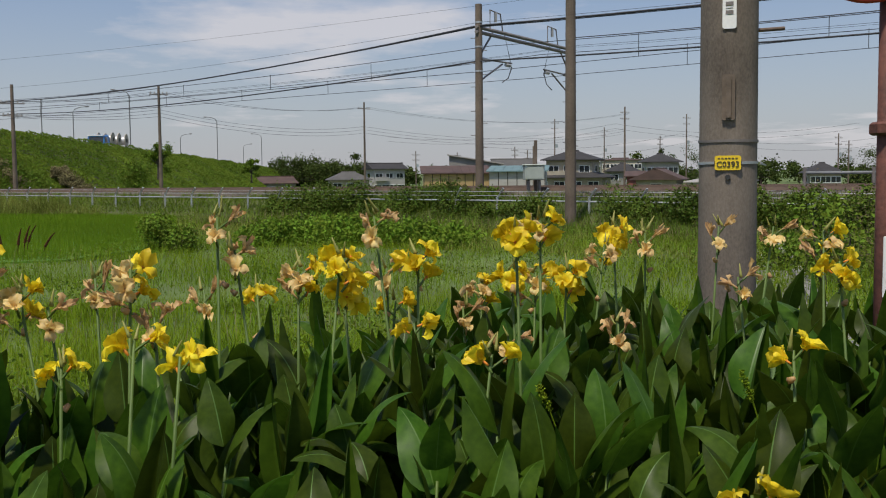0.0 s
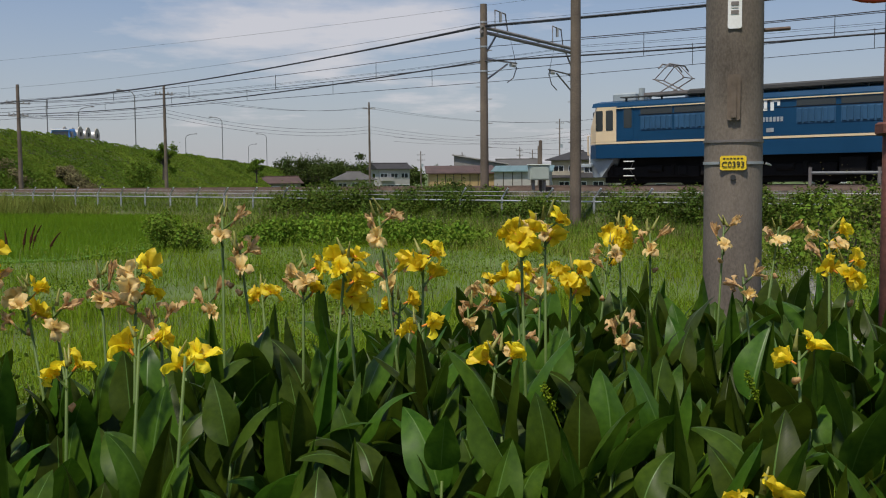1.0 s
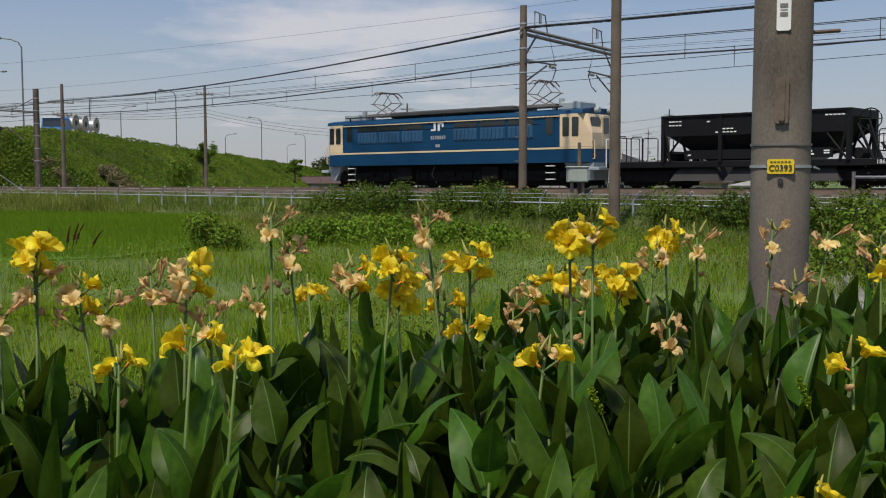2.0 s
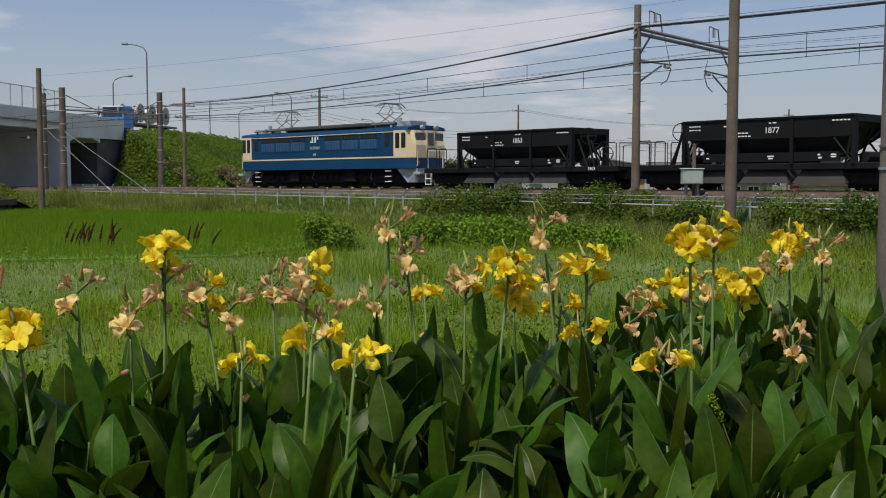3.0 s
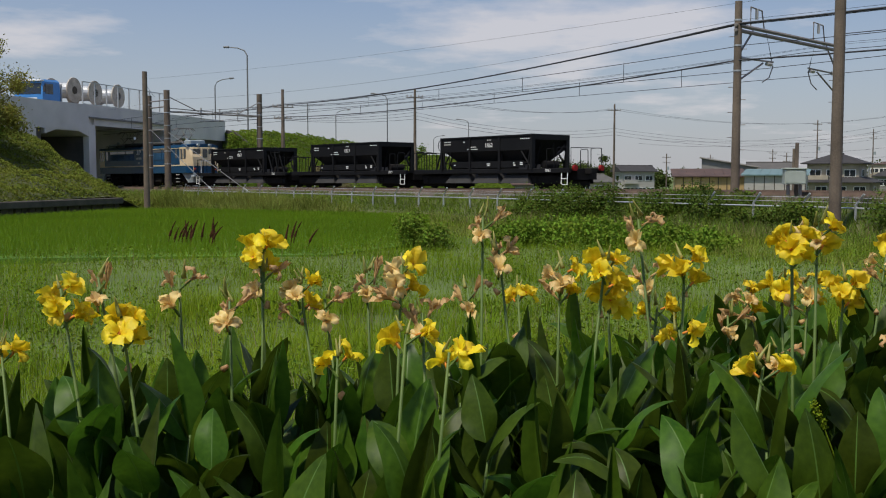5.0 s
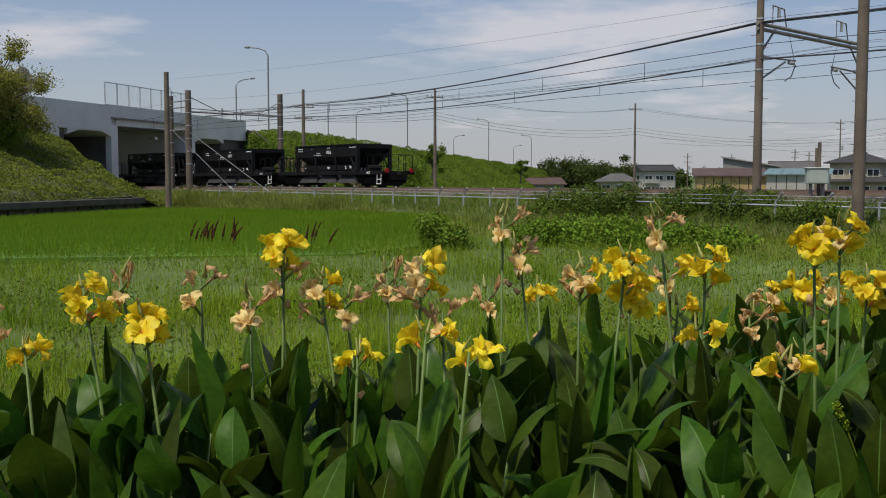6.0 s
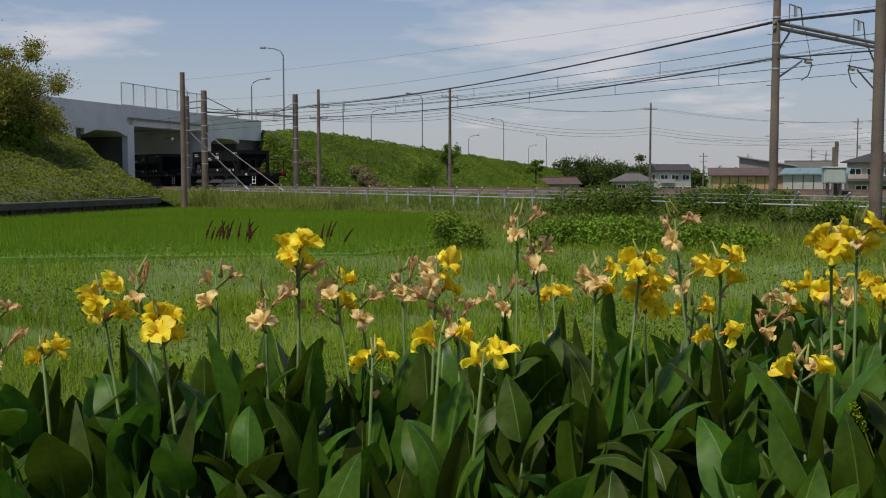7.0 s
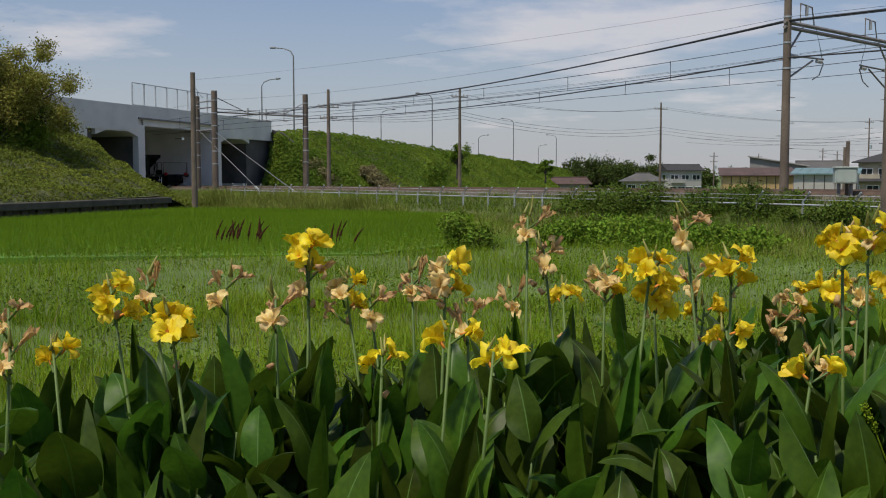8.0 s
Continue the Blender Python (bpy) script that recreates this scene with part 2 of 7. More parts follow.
def blades(pts, height, width, lean=0.35, rng=RNG, least=0.55):
    """Bent grass blades, 5 corners each, growing at pts."""
    n = len(pts)
    a = rng.uniform(0, 2 * np.pi, n); h = height * rng.uniform(least, 1.2, n); w = width * rng.uniform(0.7, 1.3, n)
    d = np.stack([np.cos(a), np.sin(a), np.zeros(n)], 1); s = np.stack([-d[:, 1], d[:, 0], np.zeros(n)], 1)
    up = np.array([0, 0, 1.0])
    l = (lean * rng.uniform(0.2, 1.6, n))[:, None]
    mid = pts + up * (h * 0.6)[:, None] + d * l * (h * 0.35)[:, None]
    tip = pts + up * (h * (1 - 0.25 * l[:, 0]))[:, None] + d * l * h[:, None]
    hw = (w / 2)[:, None]
    return np.stack([pts - s * hw, pts + s * hw, mid + s * hw * 0.8, tip, mid - s * hw * 0.8], 1)


BLADE = [(0, 1, 2, 4), (4, 2, 3)]


def straws(pts, height, width, lean=0.35, rng=RNG, least=0.55):
    """Plain tapered blades, 3 corners each, for growth far off."""
    return blades(pts, height, width, lean, rng, least)[:, [0, 1, 3]]


STRAW = [(0, 1, 2)]


def leaves(pts, normals, size, rng=RNG, spread=0.7, droop=0.2):
    """Folded pointed leaves, 6 corners each, facing roughly along normals."""
    n = len(pts)
    nn = normals + rng.normal(0, spread, (n, 3)); nn /= np.linalg.norm(nn, axis=1)[:, None]
    r = rng.normal(0, 1, (n, 3)); u = np.cross(nn, r); u /= np.linalg.norm(u, axis=1)[:, None]
    v = np.cross(nn, u)
    sz = (size * rng.uniform(0.55, 1.3, n))[:, None]
    w = sz * 0.36
    f = nn * sz * 0.14
    return np.stack([pts - u * sz * 0.5, pts - u * sz * 0.1 + v * w + f, pts + u * sz * 0.28 + v * w * 0.75 + f,
                     pts + u * sz * 0.55 - nn * sz * droop, pts + u * sz * 0.28 - v * w * 0.75 + f, pts - u * sz * 0.1 - v * w + f], 1)


LEAFQ = [(0, 1, 2, 3), (0, 3, 4, 5)]


def leaflets(pts, normals, size, rng=RNG, spread=0.7):
    """Bent four-cornered leaves for growth far off."""
    return leaves(pts, normals, size, rng, spread)[:, [0, 1, 3, 5]]


LEAFLET = [(0, 1, 2), (0, 2, 3)]


# ---- the railway's line ----
LINE_A, LINE_D, LINE_K = radians(52.5), 36.9, 0.00177


def heading(s):
    return LINE_A + LINE_K * (s - 30)


def line(s, p=0.0, z=0.0):
    """The point s metres along the line, p metres beyond it, at height z."""
    m, h, u = LINE_A + LINE_K * (s - 30) / 2, heading(s), s - 30
    x = math.cos(LINE_A) * LINE_D - math.sin(LINE_A) * 30 - math.sin(m) * u + math.cos(h) * p
    y = math.sin(LINE_A) * LINE_D + math.cos(LINE_A) * 30 + math.cos(m) * u + math.sin(h) * p
    return Vector((x, y, z))


def rail_z(s):
    return 1.25 - 0.0054 * (s - 40)


def line_pose(s, p=0.0, dz=0.0):
    q = line(s, p, rail_z(s) + dz)
    return pose(q.x, q.y, q.z, 0, 0.3, 90 + math.degrees(heading(s)))


def smooth_step(a, b, x):
    t = min(1, max(0, (x - a) / (b - a)))
    return t * t * (3 - 2 * t)


# ---- the land ----
def near_line(x, y):
    s, p = 30.0, 0.0
    for _ in range(6):
        q, h = line(s, p), heading(s)
        dx, dy = x - q.x, y - q.y
        s += -math.sin(h) * dx + math.cos(h) * dy
        p += math.cos(h) * dx + math.sin(h) * dy
    return s, p


def land_z(x, y):
    """Height of the open ground: the field is the datum, the land behind the railway lies lower."""
    s, p = near_line(x, y) if abs(x) < 300 and -60 < y < 300 else (0, 60)
    z = -2.3 * smooth_step(3, 26, p)
    if p < 0:
        z += 0.12 * noise.noise((x * 0.15, y * 0.15, 0)) * smooth_step(-4, -12, p)
        z += 0.25 * smooth_step(6.0, 2.0, y) * smooth_step(-30, -10, y)
    return z


def ground():
    xs = sorted({*np.linspace(-60, 60, 61), *np.linspace(-300, 300, 41), -3000, -1500, -700, 700, 1500, 3000})
    ys = sorted({*np.linspace(-20, 120, 71), *np.linspace(120, 400, 15), -400, -100, -40, 700, 1200, 2500, 4500})
    b = Build()
    b.v = [(x, y, land_z(x, y)) for y in ys for x in xs]
    n = len(xs)
    b.f = [(j * n + i, j * n + i + 1, (j + 1) * n + i + 1, (j + 1) * n + i) for j in range(len(ys) - 1) for i in range(n - 1)]
    whole("ground", b, M["soil"], "uneven grassy ground of open farmland", "ground", kind="structure", smooth=True)


def sweep(prof, s0=-130.0, s1=240.0, step=5.0):
    """A strip along the line; prof(s) gives its (p, z) corners."""
    b = Build()
    n = int((s1 - s0) / step)
    b.loft([[line(s0 + i * step, p, z) for p, z in prof(s0 + i * step)] for i in range(n + 1)])
    return b


def railway():
    whole("railway_bank", sweep(lambda s: [(-8.6, -0.6), (-8.4, 0.12), (-6.5, rail_z(s) - 0.5), (5.2, rail_z(s) - 0.5), (10.5, -1.6), (10.5, -2.4)]),
          M["bank"], "low earth bank that carries the railway", "embankment", kind="structure")
    whole("ballast_bed", sweep(lambda s: [(-5.9, rail_z(s) - 0.54), (-5.4, rail_z(s) - 0.2), (1.7, rail_z(s) - 0.2), (2.3, rail_z(s) - 0.54)], step=2.5),
          M["ballast"], "brown-grey crushed stone ballast under the tracks", "ballast", kind="structure")
    for p0 in (0.0, -3.8):
        for side in (-0.5335, 0.5335):
            c = p0 + side
            whole("rail", sweep(lambda s: [(c - 0.06, rail_z(s) - 0.15), (c - 0.035, rail_z(s) - 0.03), (c - 0.035, rail_z(s)),
                                           (c + 0.035, rail_z(s)), (c + 0.035, rail_z(s) - 0.03), (c + 0.06, rail_z(s) - 0.15)]),
                  M["rust"], "rust-brown steel rail with a worn top", "rail", "rails of the line", "structure")
        b = Build()
        for i in range(330):
            s = -60 + i * 0.6
            h, q = heading(s), line(s, p0, rail_z(s) - 0.21)
            u, w = Vector((-math.sin(h), math.cos(h), 0)) * 0.12, Vector((math.cos(h), math.sin(h), 0)) * 1.0
            b.add([q + a * u + c * w + Vector((0, 0, e)) for a in (-1, 1) for c in (-1, 1) for e in (0, 0.06)],
                  [(0, 1, 3, 2), (4, 6, 7, 5), (0, 4, 5, 1), (2, 3, 7, 6), (1, 5, 7, 3)])
        whole("sleepers", b, M["concrete_dark"], "row of weathered sleepers half sunk in ballast", "sleepers", kind="stuff")
    # loose stones on the ballast shoulder that faces the field
    n = 9000
    ss = RNG.uniform(-10, 90, n); pp = RNG.uniform(-5.95, -4.9, n)
    c = np.array([[*line(s, p, rail_z(s) - 0.2 - max(0, -5.4 - p) * 0.68)] for s, p in zip(ss, pp)])
    r = RNG.uniform(0.03, 0.075, n)[:, None, None]
    o = np.array([(1, 0, 0), (-0.5, 0.87, 0), (-0.5, -0.87, 0), (0, 0, 1.0)]) + 0
    stones = c[:, None, :] + (o[None] + RNG.normal(0, 0.25, (n, 4, 3))) * r
    tagged(new("ballast_stones", fast_mesh("ballast_stones", stones, [(0, 1, 3), (1, 2, 3), (2, 0, 3)], M["ballast"])),
           "loose ballast stones on the shoulder", "stones", kind="stuff")


ROAD_X = -44.3          # the face of the road bridge


def crest_z(y):
    """Height of the road embankment beside and beyond the bridge."""
    return float(np.interp(y, (92, 98, 111, 129, 153, 195, 264, 306, 380), (6.0, 6.35, 6.6, 6.15, 5.7, 4.95, 3.4, 1.5, -0.3)))


def road_z(y):
    """Height of the road, on the deck and down the bank."""
    return min(6.33 - 1.4 * smooth_step(95, 145, y), crest_z(max(y, 111)) - 0.12)


def bridge():
    br = thing("road_bridge", "grey concrete road bridge over the railway with two side passages", "bridge", kind="structure")
    x0, x1 = ROAD_X, ROAD_X - 17.0
    zt = 7.2
    def slab(name, y0, y1, z0, z1, xa=x0, xb=x1, m="concrete", label=""):
        part(name, Build().box(xb, xa, y0, y1, z0, z1), M[m], br, label)
    # fascia panels over the three openings, proud of the girders
    for ya, yb in ((52.0, 62.6), (62.604, 69.0), (69.004, 81.5), (81.504, 92.1)):
        zb = 6.2 if ya > 69 and yb < 82 else 5.25
        if ya < 62:
            zb = 4.6
        part("parapet", Build().box(x0 - 0.3, x0, ya, yb, zb, zt), M["concrete"], br)
        part("parapet", Build().box(x1, x1 + 0.3, ya, yb, zb, zt), M["concrete"], br)
    slab("deck", 52, 92.1, 5.75, 6.25, x0 - 0.304, x1 + 0.304)
    slab("girder", 69.9, 80.6, 5.7, 6.196, x0 - 0.12, x0 - 0.6)
    slab("cornice", 69.0, 81.5, 6.2, 6.32, x0 + 0.08, x0 + 0.004, "concrete_dark")
    # walls between the openings
    slab("pier", 69.0, 69.9, -0.5, 5.746, x0 - 0.02)
    slab("pier", 80.6, 82.0, -1.5, 5.746, x0 - 0.02)
    # abutments beside the passages: their shade is put into the dark colour
    slab("abutment", 87.4, 92.1, -1.5, 5.746, x0 - 0.35, m="shade_dark", label="abutment wall with shade put into its dark colour")
    slab("abutment", 50.0, 63.6, -0.5, 5.746, x0 - 0.35, m="shade_dark", label="abutment wall with shade put into its dark colour")
    # thin dark sheets added over the pier sides to paint the passages' shade
    slab("passage_lining", 68.93, 68.996, -0.5, 4.84, x0 - 0.5, m="shade_dark", label="side passage wall with shade put into its dark colour")
    slab("passage_lining", 82.004, 82.07, -0.5, 4.84, x0 - 0.5, m="shade_dark", label="side passage wall with shade put into its dark colour")
    # chamfered lintels of the side passages
    for ya, yb in ((63.6, 69.0), (82.0, 87.4)):
        prof = [(ya, 5.74), (ya, 4.85), (ya + 1.3, 5.2), (yb - 1.3, 5.2), (yb, 4.85), (yb, 5.74)]
        part("lintel", Build().loft([[(x, y, z) for y, z in prof] for x in (x0 - 0.03, x1)]), M["concrete"], br)
    part("passage_kerb", Build().box(x0 - 10, x0 - 0.5, 86.9, 87.39, -0.4, 1.15), M["concrete"], br)
    # earth-coloured blocks added behind the side passages to shut out light
    for ya, yb in ((63.6, 69.0), (82.0, 87.4)):
        part("passage_end", Build().box(x1 - 0.6, x1 - 0.02, ya, yb, -1.5, 5.74), M["bank"], br, "earth-coloured block added to keep light out of the passage")
    part("road_surface", Build().box(x1 + 0.31, x0 - 0.31, 52, 92.1, 6.254, 6.33), M["concrete_dark"], br)
    # mesh screen over the tracks
    sc = thing("mesh_screen", "tall light wire-mesh screen on the bridge parapet above the tracks", "screen")
    for i in range(9):
        y = 68.5 + i * 13.0 / 8
        part("post", Build().box(x0 - 0.2, x0 - 0.12, y - 0.035, y + 0.035, zt, 8.9), M["galv"], sc)
    for z in (7.25, 8.9):
        part("rail", Build().box(x0 - 0.19, x0 - 0.13, 68.5, 81.5, z - 0.03, z + 0.03), M["galv"], sc)
    b = Build()
    for i in range(75):
        y = 68.5 + i * 13.0 / 75
        b.add([(x0 - 0.16, y - 0.007, zt), (x0 - 0.16, y + 0.007, zt), (x0 - 0.16, y + 0.007, 8.9), (x0 - 0.16, y - 0.007, 8.9)], [(0, 1, 2, 3)])
    for i in range(10):
        z = 7.3 + i * 0.165
        b.add([(x0 - 0.155, 68.5, z), (x0 - 0.155, 81.5, z), (x0 - 0.155, 81.5, z + 0.006), (x0 - 0.155, 68.5, z + 0.006)], [(0, 1, 2, 3)])
    part("mesh", b, M["galv"], sc, "fine wire mesh")
    # floodlights under the deck
    for y, z in ((77.2, 5.2), (75.0, 4.9), (77.0, 5.55)):
        fl = thing("floodlight", "small round white floodlight fixed under the bridge", "lamp", "lights under the bridge")
        part("housing", Build().disc((x0 + 0.25, y, z), (1, -0.3, -0.2), 0.12, 0.12, 12), M["white"], fl)
        part("bracket", Build().box(x0 - 0.45, x0 + 0.2, y - 0.03, y + 0.03, z - 0.03, z + 0.03), M["steel"], fl)


def far_embankment():
    """The road runs down from the bridge on a bank overgrown with kudzu."""
    def row(y):
        zt = crest_z(y)
        toe = -0.6
        w = (zt - toe) * 1.75
        rz = min(zt, road_z(y)) - 0.02
        return [(ROAD_X - 18 - w, y, toe - 1), (ROAD_X - 16, y, rz), (ROAD_X - 1.4, y, rz), (ROAD_X - 0.2, y, zt), (ROAD_X + w * 0.5, y, toe + (zt - toe) * 0.46 + 0.25), (ROAD_X + w, y, toe), (ROAD_X + w, y, toe - 1.5)]
    ys = [92.15, 96, 100, 110, 120, 140, 160, 180, 210, 240, 280, 320, 380]
    whole("road_embankment", Build().loft([row(y) for y in ys]), M["bank"], "long overgrown earth embankment of a road", "embankment", kind="structure")
    pts, nor = [], []
    n = 170000
    yy = 92 + (RNG.random(n) ** 1.7) * 205
    uu = RNG.random(n)
    for y, u in zip(yy, uu):
        r = row(y)
        a, b = (r[3], r[4]) if u < 0.5 else (r[4], r[5])
        t = (u % 0.5) * 2
        hump = 0.5 * noise.noise((y * 0.16, u * 5, 2.0)) + 0.32 * noise.noise((y * 0.5, u * 14, 5.0)) + 0.16 * noise.noise((y * 1.6, u * 30, 8.0))
        pts.append((a[0] + (b[0] - a[0]) * t, y, a[2] + (b[2] - a[2]) * t + 0.2 + max(hump, -0.1)))
        nor.append((0.5, -0.3, 0.85))
    pts = np.array(pts)
    size = 0.17 + 0.0011 * (pts[:, 1] - 90)
    me = fast_mesh("kudzu", leaflets(pts, np.array(nor), size), LEAFLET, LEAF["kudzu"])
    tagged(new("kudzu", me), "bright green kudzu vines that cover the road embankment", "vines", kind="stuff")
    # the bank rounds off beside the abutment
    cone = Build()
    nth = 9
    rings = []
    for j in range(nth):
        th = -j / (nth - 1) * math.pi / 2
        rings.append([(ROAD_X + 0.3 + r * math.cos(th), 92.2 + r * math.sin(th) * 0.36, 5.75 - 6.5 * (r / 11.6)) for r in (0.0, 4.0, 8.0, 11.6)])
    cone.loft(rings, caps=False, closed=False)
    whole("bank_end", cone, M["bank"], "rounded overgrown end of the road embankment", "embankment", kind="structure")
    n = 26000
    th, r = -RNG.random(n) * np.pi / 2, 11.8 * np.sqrt(RNG.random(n))
    pts = np.stack([ROAD_X + 0.5 + r * np.cos(th), 92.2 + r * np.sin(th) * 0.36, 5.95 - 6.5 * r / 11.6], 1) + RNG.normal(0, 0.14, (n, 3))
    lump = np.array([noise.noise((p[0] * 0.5, p[1] * 0.5, p[2] * 0.5)) for p in pts])
    pts += np.array((0.2, -0.3, 0.25)) * np.maximum(lump, -0.2)[:, None]
    me = fast_mesh("bank_end_vines", leaflets(pts, np.tile((0.6, -0.6, 0.6), (n, 1)), 0.2), LEAFLET, LEAF["kudzu"])
    tagged(new("bank_end_vines", me), "kudzu vines over the end of the embankment", "vines", kind="stuff")
    # end face towards the abutment
    wing = Build().loft([[(ROAD_X + 0.004, y, -0.5), (ROAD_X + 0.004, y, 6.35), (ROAD_X + 0.9, y + 0.2, 6.1), (ROAD_X + 2.3, y + 0.5, 4.9), (ROAD_X + 2.3, y + 0.5, -0.5)] for y in (92.2, 92.6)])
    whole("wing_wall", wing, M["coping"], "dark stained wing wall beside the bridge abutment", "wall", kind="structure")


def near_embankment():
    """The near approach of the road: a weedy slope above a low wall of planks."""
    def zs(x, y):
        up = min(1.0, max(0.0, (-29.0 - x) / 9.5))
        zt = 0.7 + 3.5 * up + 1.6 * smooth_step(-38, -46, x)
        endy = 48.2 + 6.5 * up
        fall = smooth_step(endy + 4.5, endy - 1.5, y)
        return -0.3 + (zt + 0.3) * fall
    xs = np.linspace(-60, -29.2, 32)
    ys = np.concatenate([np.linspace(-40, 36, 20), np.linspace(38, 62, 25)])
    b = Build()
    b.v = [(x, y, zs(x, y) + 0.25 * noise.noise((x * 0.3, y * 0.3, 1))) for y in ys for x in xs]
    n = len(xs)
    b.f = [(j * n + i, j * n + i + 1, (j + 1) * n + i + 1, (j + 1) * n + i) for j in range(len(ys) - 1) for i in range(n - 1)]
    whole("approach_slope", b, M["bank"], "weedy slope of the road's near approach", "embankment", kind="structure", smooth=True)
    n = 150000
    x, y = RNG.uniform(-46.5, -29.3, n), RNG.uniform(28, 59, n)
    z = np.array([zs(a, c) + 0.34 * noise.noise((a * 0.45, c * 0.45, 3)) + 0.3 * noise.noise((a * 1.3, c * 1.3, 3)) + 0.15 + 0.16 * RNG.random() for a, c in zip(x, y)])
    keep = z > 0.1
    pts = np.stack([x, y, z], 1)[keep]
    # a fringe that hangs over the coping
    fx, fy = RNG.uniform(-31.4, -29.2, 12000), RNG.uniform(24, 48.6, 12000)
    fz = 0.70 + 0.22 * RNG.random(12000) + 0.28 * (-29.2 - fx) * RNG.random(12000)
    pts = np.concatenate([pts, np.stack([fx, fy, fz], 1)])
    me = fast_mesh("slope_weeds", leaflets(pts, np.tile((0.45, -0.35, 0.8), (len(pts), 1)), 0.10), LEAFLET, LEAF["slope"])
    tagged(new("slope_weeds", me), "dense low weeds and vines on the approach slope", "weeds", kind="stuff")
    wall = thing("plank_wall", "low retaining wall of dark planks under a pale coping", "wall", kind="structure")
    part("coping", Build().box(-29.5, -28.9, 20.0, 48.0, 0.44, 0.76, 0.03), M["coping"], wall, "weathered concrete coping beam")
    for i in range(56):
        y = 20.2 + i * 0.5
        part("plank", Build().box(-29.3, -29.16 + 0.05 * (i % 2), y - 0.2, y + 0.2, -0.3, 0.436), M["timber"], wall)
    part("return_plank", Build().box(-31.0, -29.2, 47.9, 48.06, -0.3, 0.436), M["timber"], wall)


ground()
railway()
bridge()
far_embankment()
near_embankment()


# ---- the train ----
def wheelset(parent, x, r, hw=0.53):
    b = Build().tube([(x * 0, -hw - 0.09, 0), (0, hw + 0.09, 0)], 0.08, 8)
    for s in (-1, 1):
        b.disc((0, s * hw, 0), (0, 1, 0), r, 0.12, 18)
        b.disc((0, s * (hw - 0.07), 0), (0, 1, 0), r + 0.03, 0.03, 18)
        for k in range(4):
            a = k * math.pi / 2
            b.box(math.cos(a) * r * 0.5 - 0.06, math.cos(a) * r * 0.5 + 0.06, s * (hw + 0.07) - 0.02, s * (hw + 0.07) + 0.02, math.sin(a) * r * 0.5 - 0.06, math.sin(a) * r * 0.5 + 0.06)
    w = part("wheelset", b, M["under"], parent)
    w.matrix_basis = pose(x, 0, r)
    WHEELS.append((w, x, r))
    return w


WHEELS = []


def oval(b, cx, cz, w, h, y, t, n=5):
    """A plate with rounded corners on a side face, at y, t thick."""
    r = min(w, h) * 0.17
    pts = []
    for qx, qz, a0 in ((1, 1, 0), (-1, 1, 90), (-1, -1, 180), (1, -1, 270)):
        for i in range(n):
            a = radians(a0 + 90 * i / (n - 1))
            pts.append((cx + qx * (w / 2 - r) + r * math.cos(a), cz + qz * (h / 2 - r) + r * math.sin(a)))
    return b.loft([[(x, y, z) for x, z in pts], [(x, y + t, z) for x, z in pts]])


def on_end(b, cy, cz, w, h, x, t):
    c = Build(); oval(c, cy, cz, w, h, 0, t)
    b.add([(x + q[1], q[0], q[2]) for q in c.v], c.f)
    return b


def word(text, size, where, parent, material, name="lettering"):
    cu = bpy.data.curves.new(name, "FONT")
    cu.body, cu.size, cu.extrude, cu.align_x, cu.align_y = text, size, 0.004, "CENTER", "CENTER"
    ob = bpy.data.objects.new(name, cu)
    me = bpy.data.meshes.new_from_object(ob)
    bpy.data.curves.remove(cu)
    me.name = name
    me.materials.clear(); me.materials.append(material)
    o = new(name, me)
    o.parent = parent
    o.matrix_basis = where
    return o


NEAR_SIDE = pose(0, 0, 0, 90, 0, 180)      # turns writing to face the vehicle's left side


